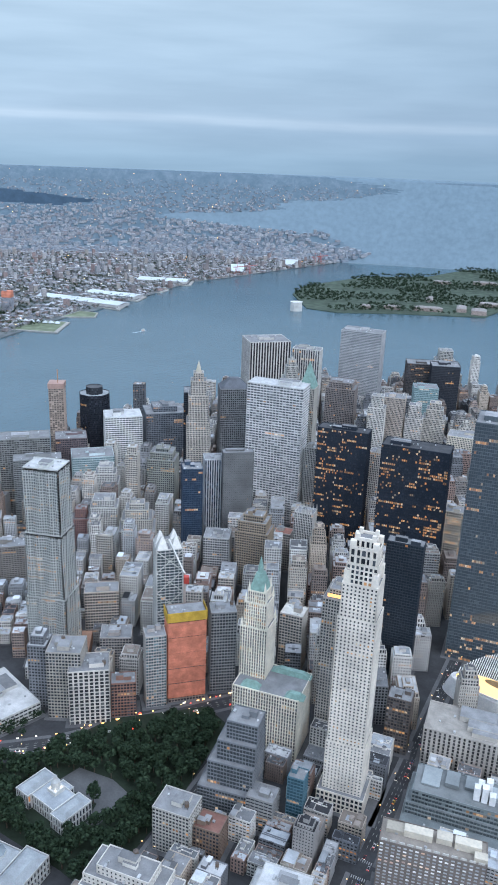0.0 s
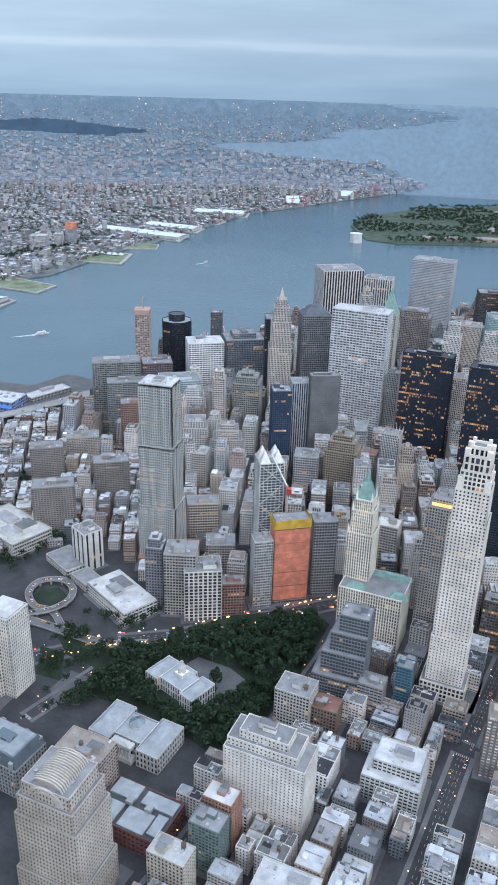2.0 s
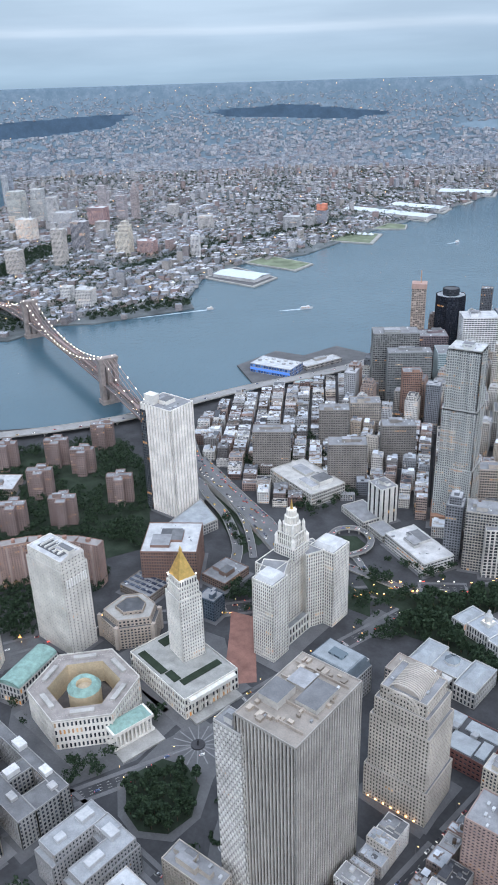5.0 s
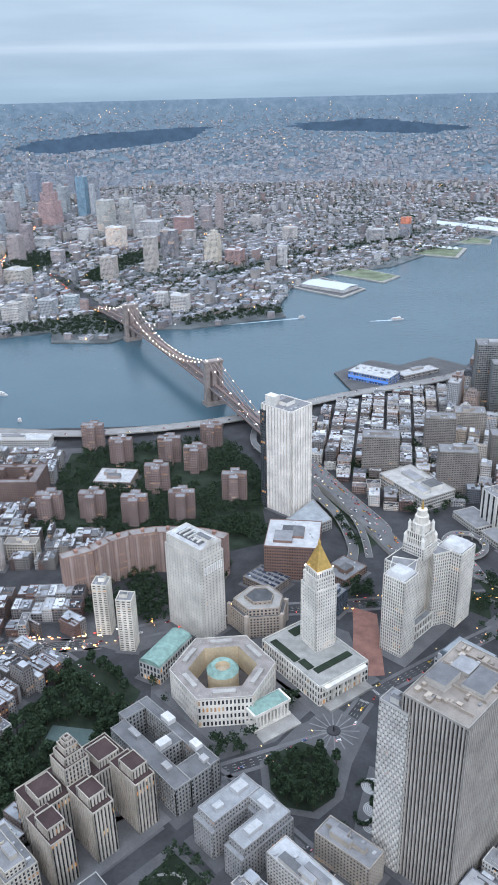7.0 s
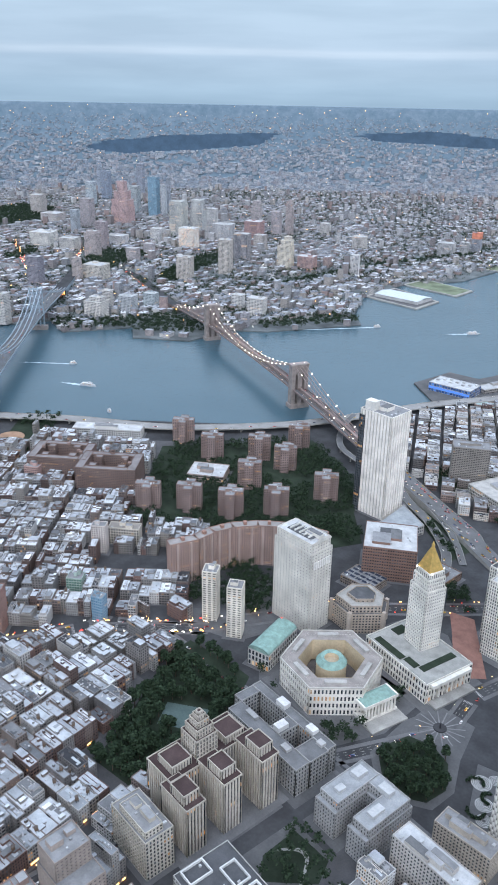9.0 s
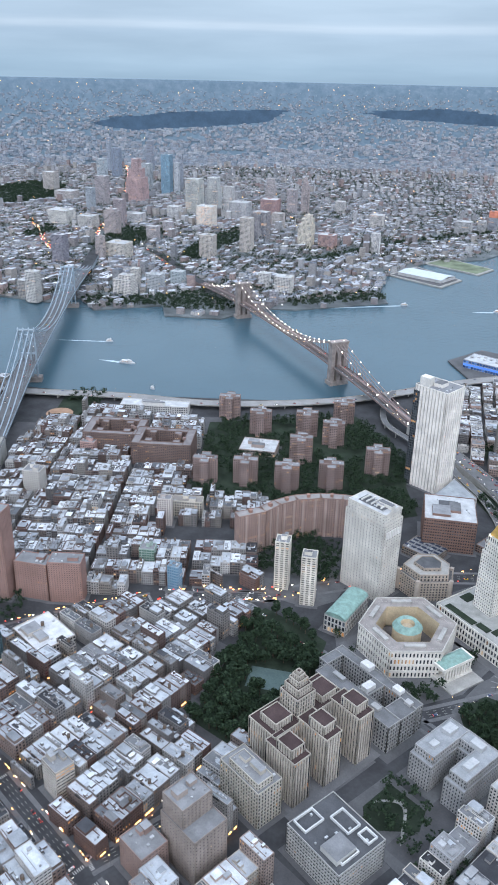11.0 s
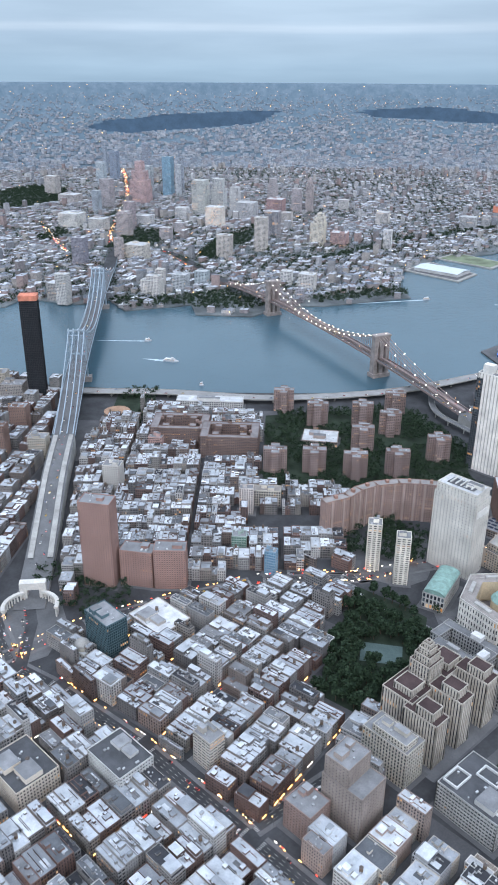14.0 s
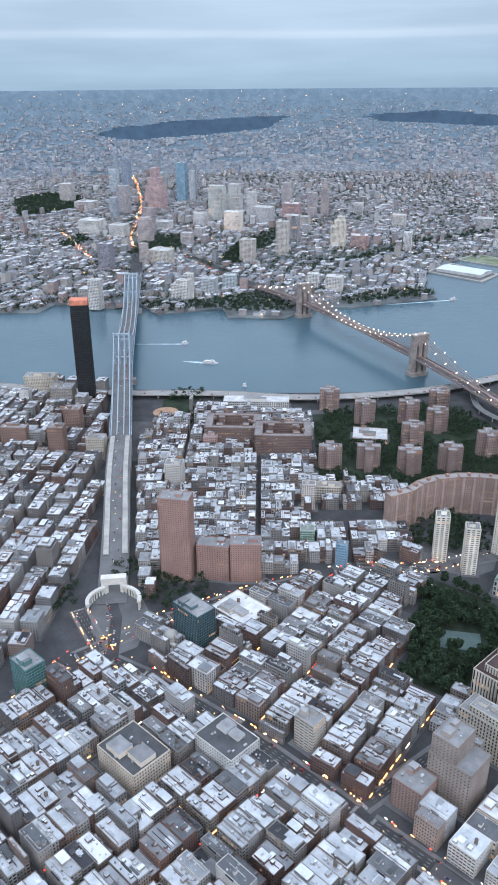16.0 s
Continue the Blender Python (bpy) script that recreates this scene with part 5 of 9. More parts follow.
# transit hub with steel ribs, and the glass tower beyond it
ob = thing("transit_hall", "white ribbed oval transit hall with lit glass roof", "station")
q = Quads(M_FLOOD)
cx, cy, ta = -57, 786, radians(-12)
c, s = math.cos(ta), math.sin(ta)
pr = []
for i in range(40):
    a, b = 2 * math.pi * i / 40, 2 * math.pi * (i + 1) / 40
    P = lambda k, r, z: (cx + 55 * r * math.cos(k) * c - 20 * r * math.sin(k) * s, cy + 55 * r * math.cos(k) * s + 20 * r * math.sin(k) * c, z)
    q.quad(P(a, 0.9, 21), P(b, 0.9, 21), P(b, 0.3, 29), P(a, 0.3, 29))
part("skylight", q, ob, "warm lit glass skylight")
q = Quads(M_WALL)
for i in range(40):
    a, b = 2 * math.pi * i / 40, 2 * math.pi * (i + 1) / 40
    q.quad(P(a, 1.15, 0), P(b, 1.15, 0), P(b, 1.0, 20), P(a, 1.0, 20), (0.75, 0.76, 0.76, 0))
    q.quad(P(a, 1.0, 20), P(b, 1.0, 20), P(b, 0.9, 22), P(a, 0.9, 22), (0.75, 0.76, 0.76, 0))
part("shell", q, ob, "white steel shell")
for i in range(44):
    for e in (-1, 1):
        t = -0.95 + 1.9 * i / 43
        q = Quads(M_WALL)
        X, Y = 52 * t, 17 * e * math.sqrt(max(0.05, 1 - t * t))
        o = Vector((cx + X * c - Y * s, cy + X * s + Y * c, 21))
        out = Vector((-s * e, c * e, 0))
        q.beam(o, o + out * (24 * (1 - t * t) + 4) + Vector((0, 0, 20 * (1 - t * t) + 2)), 0.7, 1.0, (0.75, 0.76, 0.76, 0))
        part("rib", q, ob)
tower("glass_skyscraper", "tall blue-grey glass skyscraper with lit lower floors", -100, 886, 66, 52, 300, 5, (0.12, 0.145, 0.165), (0.075, 0.095, 0.115), 0.05, 4.0, 2.4, 0.7, 0.3, category="skyscraper")
tower("office_block", "pale stone federal block with tall dark window strips", -57, 686, 112, 46, 44, 5, (0.46, 0.435, 0.40), (0.045, 0.045, 0.05), 0.02, 4.0, 4.6, 0.5, 2.6, dep=0.7, roof=(0.33, 0.31, 0.285), boxes=4)
TERRACED = tower("office_block", "grey-green glazed office block with stepped terraces", -52, 592, 112, 54, 26, 5, (0.27, 0.30, 0.31), (0.09, 0.11, 0.12), 0.06, 4.0, 3, 1.4, 0.3, roof=(0.22, 0.25, 0.26), tiers=((0.96, 0.72, 0.5, 0, 0.14),), boxes=0)
stage(TERRACED, -50, 600, 26, 104, 36, 13, 5, (0.25, 0.285, 0.295), 4.0, 3.0, 1.5, 0.3, (0.08, 0.10, 0.11), 0.05, roof=(0.20, 0.215, 0.22))
for u, v, w, d, h in ((-38, 4, 16, 24, 1.5), (-20, 6, 12, 18, 4), (-2, 8, 14, 16, 3), (18, 2, 20, 14, 4)):
    slab_box("roof_plant", M_METAL, -50 + u, 600 + v + u * 0.087, 39.4, w, d, h, 5, TERRACED, shade((0.30, 0.33, 0.34), 0.3))
for i in range(5):
    slab_box("wrapped_plant", M_WALL, -47 + (i % 3) * 6 + i * 0.7, 594 + (i // 3) * 8, 39.4, 5.4, 7, (13, 15, 9, 12, 16)[i], 8, TERRACED, (0.78, 0.79, 0.80, 0), "white sheeted rooftop plant")
for u, v, w, d, h in ((-30, 3, 14, 9, 3.5), (-12, 2, 22, 8, 6), (8, 4, 12, 9, 5), (26, 2, 20, 8, 6.5), (36, -6, 10, 7, 4)):
    slab_box("bulkhead", M_WALL, -66 + u * 0.988 - v * 0.156, 503 + u * 0.156 + v * 0.988, 64, w, d, h, 9, LONGBLOCK, shade((0.50, 0.46, 0.39), 0.2))
for i in range(12):
    u = -37 + i * 6.7
    slab_box("terrace_screen", M_WALL, -66 + u * 0.988 + 11 * 0.156, 503 + u * 0.156 - 11 * 0.988, 64, 4.6, 0.4, 2.2, 9, LONGBLOCK, (0.60, 0.59, 0.56, 0))
# crane and netting
ob = NETBLOCK
c, s = math.cos(radians(41)), math.sin(radians(41))
for k, (u, v, w, d) in enumerate(((0, -10.8, 40.5, 0.5), (-20.6, 0, 0.5, 21), (20.6, 0, 0.5, 21))):
    for j in range(5):
        z = 6 + j * 19.0
        slab_box("safety_net", M_NET, -371 + u * c - v * s, 642 + u * s + v * c, z, w, d, 17.8, 41, ob, label="orange construction netting")
    for j in range(26):
        slab_box("floor_edge", M_NET, -371 + u * c * 1.012 - v * s * 1.03, 642 + u * s * 1.012 + v * c * 1.03, 7 + j * 3.7, w * 1.005, d, 0.5, 41, ob)
    slab_box("safety_net", M_YELLOW, -371 + u * c * 1.05 - v * s * 1.05, 642 + u * s * 1.05 + v * c * 1.05, 101, w * 1.05, d, 11, 41, ob, label="yellow edge netting")
ob = thing("tower_crane", "red and white tower crane on a rooftop", "crane")
q = Quads(M_METAL)
q.beam((-400, 690, 70), (-400, 690, 122), 2.2, 2.2, (0.6, 0.5, 0.45, 0))
part("mast", q, ob)
q = Quads(M_METAL)
q.beam((-400, 690, 120), (-430, 705, 150), 1.6, 1.6, (0.62, 0.62, 0.6, 0))
part("jib", q, ob)
q = Quads(M_METAL)
q.box(-396, 687, 112, 6, 6, 8, 0.5, (0.55, 0.08, 0.06, 0))
part("machine_deck", q, ob, "red machinery deck")

for x, y, w, d, a in ((-258, 622, 80, 60, 5), (-156, 583, 56, 54, 5), (-540, 640, 80, 56, 30), (-556, 322, 60, 130, 4), (-585, 190, 112, 84, -6), (-618, 100, 106, 104, 0), (-578, -88, 86, 112, 2)):
    KERBS.box(x, y, 0, w, d, 0.14, radians(a), (0.15, 0.15, 0.155, 0))

# ---- court and park buildings with shapes of their own ----


def wings(ob, x, y, z, h, deg, tint, parts, roof=R_GREY, **kw):
    """A building of several joined wings, each given by its place in the building's own axes."""
    c, s = math.cos(radians(deg)), math.sin(radians(deg))
    for k, (u, v, w, d) in enumerate(parts):
        stage(ob, x + u * c - v * s, y + u * s + v * c, z, w, d, h + 0.02 * k, deg, tint, roof=roof, **kw)


def poly_block(ob, pts, z0, h, tint, roof_mat, fh=3.8, bay=3.2, sp=1.4, pw=1.2, glass=G_DIM, lit=0.02):
    """A many-sided building with recessed windows on each side."""
    q, g = Quads(M_WALL), Quads(M_GLASS)
    for a, b in zip(pts, pts[1:] + pts[:1]):
        L, t = math.dist(a, b), math.atan2(b[1] - a[1], b[0] - a[0])
        q.facade(g, (a[0] + b[0]) / 2 - math.sin(t) * 0.8, (a[1] + b[1]) / 2 + math.cos(t) * 0.8, z0, L, 1.6, h, t, shade(tint, 0.03), (*glass, lit * 0.25), fh, bay, sp, pw, 0.5, sides=(0,))
        q.box((a[0] + b[0]) / 2 - math.sin(t) * 0.3, (a[1] + b[1]) / 2 + math.cos(t) * 0.3, z0 + h, L, 0.6, 1.2, t, (*tint, 0))
    tagged(part("wall", q, ob), kind="stuff")
    part("glazing", g, ob)
    prism("roof", pts, z0 + h - 0.5, z0 + h, roof_mat, parent=ob)


def ring_points(x, y, r, n, turn):
    return [(x + r * math.cos(turn + 2 * math.pi * k / n), y + r * math.sin(turn + 2 * math.pi * k / n)) for k in range(n)]


poly_block(OCTAGON, ring_points(-870, 1164, 29, 8, 0.3), 0, 146, (0.030, 0.034, 0.045), M_PALEROOF, 3.9, 2.6, 0.6, 0.4, (0.018, 0.022, 0.032), 0.01)
poly_block(OCTAGON, ring_points(-870, 1164, 16, 8, 0.3), 146, 12, (0.045, 0.05, 0.06), M_TAR, 4.0, 3.0, 1.6, 1.0)

GREYSTONE = (0.31, 0.31, 0.305)
ob = thing("court_annexe", "grey stone court annexe round two light wells", "courthouse")
claim(-588, -2, 108, 52, 0)
wings(ob, -588, -2, 0, 30, 0, GREYSTONE, ((5, -16, 95, 16), (-1, 19, 106, 10), (-48, 3, 11, 22), (6, 3, 14, 22), (43, 3, 20, 22)), roof=(0.17, 0.173, 0.18), fh=4.6, bay=3.4, sp=1.2, pw=1.5)
for x, y, w, d, h, c in ((-603, 18, 12, 8, 5, 0.62), (-562, 17, 10, 7, 4, 0.62), (-582, -3, 8, 12, 5, 0.6), (-545, 12, 7, 6, 3, 0.4), (-610, -14, 14, 5, 3, 0.3), (-560, -16, 9, 6, 3, 0.35)):
    slab_box("bulkhead", M_WALL, x, y, 30, w, d, h, 0, ob, (c, c, c, 0), "pale rooftop plant house")

ob = thing("health_building", "pale grey stone office block round a narrow court", "office block")
claim(-479, -2, 58, 56, 0)
wings(ob, -479, -2, 0, 28, 1, (0.35, 0.35, 0.35), ((-17, 0, 23, 55), (18, 0, 20, 55), (1, 18, 14, 19)), roof=(0.31, 0.325, 0.34), fh=4.0, bay=3.0, sp=1.3, pw=1.5)
wings(ob, -479, -2, 28, 8, 1, (0.37, 0.37, 0.37), ((-17, 1, 20, 49), (18, 1, 17, 49), (1, 19, 17, 14)), roof=(0.33, 0.345, 0.36), fh=4.0, bay=3.0, sp=1.3, pw=1.5)
for x, y, w, d, h in ((-497, 10, 9, 12, 4), (-470, 14, 12, 8, 5), (-461, -8, 7, 14, 3.5), (-495, -14, 6, 8, 3)):
    slab_box("bulkhead", M_WALL, x, y, 36, w, d, h, 1, ob, (0.46, 0.47, 0.48, 0))

ob = thing("detention_block", "brown many-sided detention block with stepped courts", "detention block")
claim(-680, 204, 70, 62, 0)
YARD = [(-704, 177), (-671, 174), (-647, 206), (-664, 229), (-693, 232), (-709, 212)]
yx, yy = -681, 205
poly_block(ob, YARD, 0, 25, (0.40, 0.345, 0.295), M_SIDEWALK, 3.4, 3.6, 1.5, 1.7)
INNER = [(yx + (x - yx) * 0.84, yy + (y - yy) * 0.84) for x, y in YARD]
poly_block(ob, INNER, 25, 8, (0.42, 0.365, 0.315), M_CONC, 4.0, 4.0, 1.5, 2.0)
# raised core whose dark roof imitates the depth of a recessed court
COURT = [(yx + (x - yx) * 0.5, yy + (y - yy) * 0.5) for x, y in YARD]
poly_block(ob, COURT, 33, 3, (0.36, 0.31, 0.265), M_TAR, 3.0, 5.0, 1.5, 3.0)
for x, y in YARD:
    slab_box("corner_pier", M_WALL, yx + (x - yx) * 0.97, yy + (y - yy) * 0.97, 0, 4.2, 4.2, 28, 20, ob, (0.43, 0.375, 0.325, 0))
    slab_box("yard_lamp", M_LAMP, yx + (x - yx) * 0.9, yy + (y - yy) * 0.9, 26, 0.7, 0.7, 0.7, 0, ob, label="warm yard lamp")

# old courthouse with hipped wings and a round skylight
ob = thing("old_courthouse", "pale marble courthouse with hipped metal roofs and rotunda", "courthouse")
MARBLE = (0.50, 0.50, 0.485)
claim(-388, 364, 80, 48, 0)
wings(ob, -388, 364, 0, 18, 1, MARBLE, ((-26, 0, 23, 44), (26, 0, 23, 44), (0, 1, 29, 30)), roof=(0.33, 0.35, 0.37), fh=6.0, bay=4.0, sp=1.4, pw=1.6, dep=0.7)
for u, w, d in ((-26, 21, 42), (26, 21, 42)):
    pyramid(ob, "hipped_roof", M_PALEROOF, -388 + u, 364, 18.2, w, d, 4.6, 1, top=0.45, label="pale hipped metal roof")
pyramid(ob, "hipped_roof", M_PALEROOF, -388, 365, 18.2, 28, 28, 3, 1, top=0.7)
q = Quads(M_WALL, M_GLASS)
q.disc(-388, 366, 20, 8, (0.46, 0.47, 0.47, 0), 0, 8, 8, 4)
q.disc(-388, 366, 24, 8, (0.18, 0.21, 0.23, 0), 1, 8, 0.3, 3.5)
part("rotunda", q, ob, "eight-sided skylight")
q = Quads(M_WALL)
q.box(-388, 343.5, 0, 22, 8, 5, 0, (*MARBLE, 0))
q.box(-388, 343.5, 16, 22, 8, 3.4, 0, (*MARBLE, 0))
q.box(-388, 343.5, 19.4, 22, 8, 2.6, 0, (*MARBLE, 0), taper=0.3)
part("portico", q, ob)
for i in range(6):
    q = Quads(M_WALL)
    q.disc(-388 - 9.5 + 3.8 * i, 340.6, 5, 0.85, (*MARBLE, 0), 0, 8, 0.75, 11)
    part("column", q, ob)

# city hall with its lit cupola
HALL_PLAZA = [(-412, 470), (-404, 496), (-366, 498), (-338, 488), (-346, 446), (-356, 440), (-362, 466)]
ob = thing("city_hall", "white marble hall with wings and a lit cupola", "city hall")
claim(-393, 444, 68, 38, radians(-12))
wings(ob, -393, 444, 0, 15, -12, (0.56, 0.56, 0.55), ((-24, 0, 17, 33), (24, 0, 17, 33), (0, 0, 31, 25), (0, 15, 15, 5)), roof=(0.34, 0.37, 0.40), fh=6.5, bay=3.6, sp=1.3, pw=1.5, lit=0.04)
for u in (-24, 24):
    pyramid(ob, "hipped_roof", M_PALEROOF, -393 + u * 0.978, 444 - u * 0.208, 15.2, 15, 30, 3, -12, top=0.5)
q = Quads(M_WALL, M_GLASS)
q.box(-394, 449, 15, 11, 11, 4, radians(-12), (0.6, 0.6, 0.58, 0))
q.disc(-394, 449, 19, 4.2, (0.62, 0.61, 0.58, 0), 0, 12, 4.0, 7)
q.disc(-394, 449, 26, 4.3, (0.5, 0.52, 0.52, 0), 0, 12, 2.0, 3)
q.disc(-394, 449, 29, 2.0, (0.62, 0.61, 0.58, 0), 0, 10, 1.8, 2.6)
q.disc(-394, 449, 31.6, 1.9, (0.5, 0.52, 0.52, 0), 0, 10, 0.1, 2.2)
part("cupola", q, ob, "white domed clock cupola")
for a in range(4):
    slab_box("floodlight", M_LAMPW, -394 + 4.8 * math.cos(a * 1.571 + 0.6), 449 + 4.8 * math.sin(a * 1.571 + 0.6), 19.2, 0.6, 0.6, 0.6, 0, ob, label="lit floodlight")

# archive building with a dark mansard
ob = thing("archive_building", "grey stone archive with a dark blue-grey mansard roof", "courthouse")
claim(-463, 281, 54, 40, 0)
stage(ob, -463, 281, 0, 52, 38, 30, 1, (0.38, 0.38, 0.375), 4.6, 3.4, 1.2, 1.4)
pyramid(ob, "mansard_roof", M_ROOF, -463, 281, 31, 51, 37, 10, 1, (0.12, 0.145, 0.165, 0), 0.84, "dark slate mansard")
pyramid(ob, "roof", M_ROOF, -463, 281, 41, 41, 29, 1.2, 1, (0.30, 0.33, 0.35, 0), 0.96)
slab_box("skylight", M_GLASS, -463, 281, 42, 16, 10, 2.5, 1, ob, (0.10, 0.13, 0.15, 0))
for u in (-21, -7, 7, 21):
    for e in (-1, 1):
        slab_box("dormer", M_WALL, -463 + u, 281 + e * 16.8, 31.5, 4, 4, 6, 1, ob, (0.40, 0.40, 0.395, 0))

# low court building under white roof decks cut by dark trenches
ob = thing("court_block", "low dark-red block under white roof decks with trenches", "office block")
claim(-334, 292, 66, 46, radians(3))
stage(ob, -334, 291, 0, 64, 44, 19, 3, (0.20, 0.10, 0.09), 4.6, 4.0, 2.6, 1.4, roof=R_DARK)
for u, v, w, d in ((-18, 12, 24, 16), (14, 13, 30, 13), (-20, -11, 20, 18), (6, -10, 24, 20), (24, -6, 9, 20)):
    slab_box("roof_deck", M_PALEROOF, -334 + u, 291 + v, 19.2, w, d, 1.6, 3, ob, label="white raised roof deck")
for u, v in ((-8, 2), (10, 3), (-24, -8)):
    slab_box("bulkhead", M_WALL, -334 + u, 291 + v, 20.8, 6, 6, 3, 3, ob, (0.3, 0.31, 0.32, 0))
tower("office_block", "pale stone block with rust-red rear wall", -394, 303, 44, 26, 48, 4, (0.42, 0.36, 0.32), G_DIM, 0.02, roof=R_TAN, tank=1)
tower("office_block", "red brick tower with pale stone top", -268, 313, 27, 19, 52, 3, (0.34, 0.20, 0.155), G_DIM, 0.03, 3.4, 2.8, 1.3, 1.3, roof=R_LIGHT, tiers=((0.96, 0.96, 0.8, 0, 0),))
tower("apartment_block", "narrow block with green-tinted glass front", -266, 291, 26, 19, 48, 3, (0.17, 0.22, 0.215), (0.07, 0.115, 0.115), 0.03, 3.2, 2.8, 0.8, 0.6, category="apartment block")
tower("office_block", "cream stone loft block with balconies", -278, 257, 31, 19, 44, 3, (0.56, 0.52, 0.45), G_DIM, 0.03, 3.8, 3.2, 1.2, 1.3, roof=R_LIGHT, tank=1)
tower("office_block", "pale terraced office block with bright roof", -402, -8, 66, 20, 44, 1, (0.47, 0.45, 0.425), G_DIM, 0.04, 3.6, 3.0, 1.3, 1.3, roof=(0.45, 0.465, 0.48), boxes=4)
tower("apartment_block", "buff brick block with corner turret", -408, 42, 50, 20, 28, 6, (0.44, 0.40, 0.35), G_DIM, 0.04, 3.4, 3.0, 1.4, 1.3, roof=R_GREY, boxes=4, category="apartment block")

# low buildings behind the police cube
ob = thing("high_school", "low white-roofed triangular block by the ramps", "school")
claim(-795, 396, 60, 60, 0)
poly_block(ob, [(-773, 362), (-766, 416), (-824, 440), (-808, 365)], 0, 14, (0.42, 0.41, 0.39), M_PALEROOF, 4.2, 4.0, 1.6, 1.2)
tower("office_block", "low brown brick annexe", -679, 343, 36, 44, 10, 4, (0.25, 0.18, 0.15), G_DIM, 0.02, roof=R_GREY)
ob = tower("office_block", "low block under rows of dark solar panels", -731, 261, 46, 34, 10, 8, (0.28, 0.24, 0.21), G_DIM, 0.02, roof=R_GREY, boxes=0)
for i in range(5):
    for j in range(4):
        slab_box("solar_panel", M_GLASS, -749 + i * 9, 249 + j * 8 + i * 1.2, 10.6, 7, 3.4, 0.5, 8, ob, (0.035, 0.045, 0.07, 0))
tower("office_block", "dark blue-grey glass block behind the courthouse", -640, 282, 22, 20, 26, 10, (0.10, 0.13, 0.165), (0.04, 0.055, 0.07), 0.03, roof=R_GREY)
# dark slab laid on the police roof imitates the shade of a court
prism("court_slab", [(-745, 300), (-726, 316), (-741, 334), (-760, 318)], 47.2, 47.9, M_TAR, "dark slab imitating a shaded roof court", kind="structure")

# paving of the squares
SQUARES = (("pavement_courts", [(-690, 60), (-660, 36), (-560, 34), (-540, 92), (-546, 150), (-530, 205), (-548, 226), (-600, 262), (-650, 250), (-668, 160)]),
           ("pavement_annexe", [(-652, 12), (-608, 30), (-526, 30), (-526, -34), (-630, -34)]),
           ("pavement_health", [(-514, 32), (-444, 32), (-444, -36), (-514, -36)]),
           ("pavement_criminal", [(-622, -40), (-534, -40), (-532, -142), (-622, -138)]),
           ("pavement_pond", [(-518, -42), (-446, -42), (-446, -108), (-518, -108)]),
           ("pavement_square", [(-532, 64), (-506, 44), (-480, 40), (-454, 58), (-454, 88), (-474, 122), (-492, 168), (-530, 165), (-540, 120)]),
           ("pavement_federal", [(-462, 132), (-440, 140), (-400, 160), (-330, 160), (-330, 60), (-420, 62), (-432, 78)]),
           ("pavement_vault", [(-378, 256), (-312, 256), (-312, 190), (-378, 190)]),
           ("pavement_hall", HALL_PLAZA),
           ("pavement_park_row", [(-506, 412), (-470, 412), (-466, 376), (-490, 366), (-506, 380)]),
           ("pavement_towers", [(-842, 56), (-846, 92), (-806, 180), (-760, 168), (-728, 100), (-735, 66), (-790, 40)]))
for nm, poly in SQUARES:
    prism(nm, poly, -0.1, 0.32 if nm == "pavement_hall" else 0.11, M_SIDEWALK, "worn grey concrete paving of a public square")

# podium of the university tower, and lawns between the ramps
ob = thing("university_podium", "low pale concrete podium beside a tower", "university block")
stage(ob, -640, 566, 0, 52, 34, 9, -20, (0.50, 0.49, 0.46), 4.5, 4.0, 1.8, 1.2)
stage(ob, -594, 546, 0, 34, 24, 9, -20, (0.50, 0.49, 0.46), 4.5, 4.0, 1.8, 1.2)
for nm, poly in (("lawn_ramps", [(-925, 522), (-903, 534), (-783, 486), (-700, 450), (-697, 420), (-788, 457)]), ("lawn_bend", [(-796, 441), (-783, 457), (-697, 407), (-698, 388), (-752, 418)]),
                 ("lawn_row", [(-566, 454), (-526, 468), (-483, 457), (-485, 427), (-526, 429)]), ("lawn_gate", [(-560, 426), (-530, 430), (-505, 394), (-533, 390)]),
                 ("lawn_slab", [(-896, 583), (-887, 617), (-800, 567), (-776, 526), (-820, 541)]), ("lawn_pond", [(-510, -48), (-472, -46), (-462, -66), (-491, -100), (-508, -84)])):
    prism(nm, poly, -0.1, 0.17, M_GRASS, "dark grass under street trees")
# curved path and swirls of pale paving
q = Quads(M_PAVE)
for k in range(14):
    a, b = k / 14, (k + 1) / 14
    P = lambda t, o: (-505 + 42 * t, -72 + 16 * math.sin(t * 4.2) + o, 0.26)
    q.quad(P(a, -2.2), P(b, -2.2), P(b, 2.2), P(a, 2.2), (0.33, 0.33, 0.32, 0))
for cx, cy, r in ((-446, 116, 9), (-430, 98, 8), (-420, 84, 7), (-440, 128, 6)):
    for k in range(5):
        rr = r - k * 1.5
        if rr > 1:
            for i in range(20):
                a, b = 2 * math.pi * i / 20, 2 * math.pi * (i + 1) / 20
                q.quad((cx + rr * math.cos(a), cy + rr * math.sin(a), 0.2), (cx + rr * math.cos(b), cy + rr * math.sin(b), 0.2), (cx + (rr - 0.8) * math.cos(b), cy + (rr - 0.8) * math.sin(b), 0.2),
                       (cx + (rr - 0.8) * math.cos(a), cy + (rr - 0.8) * math.sin(a), 0.2), (0.55, 0.55, 0.54, 0))
setting("paths", q, "pale curved paths and swirled plaza paving")
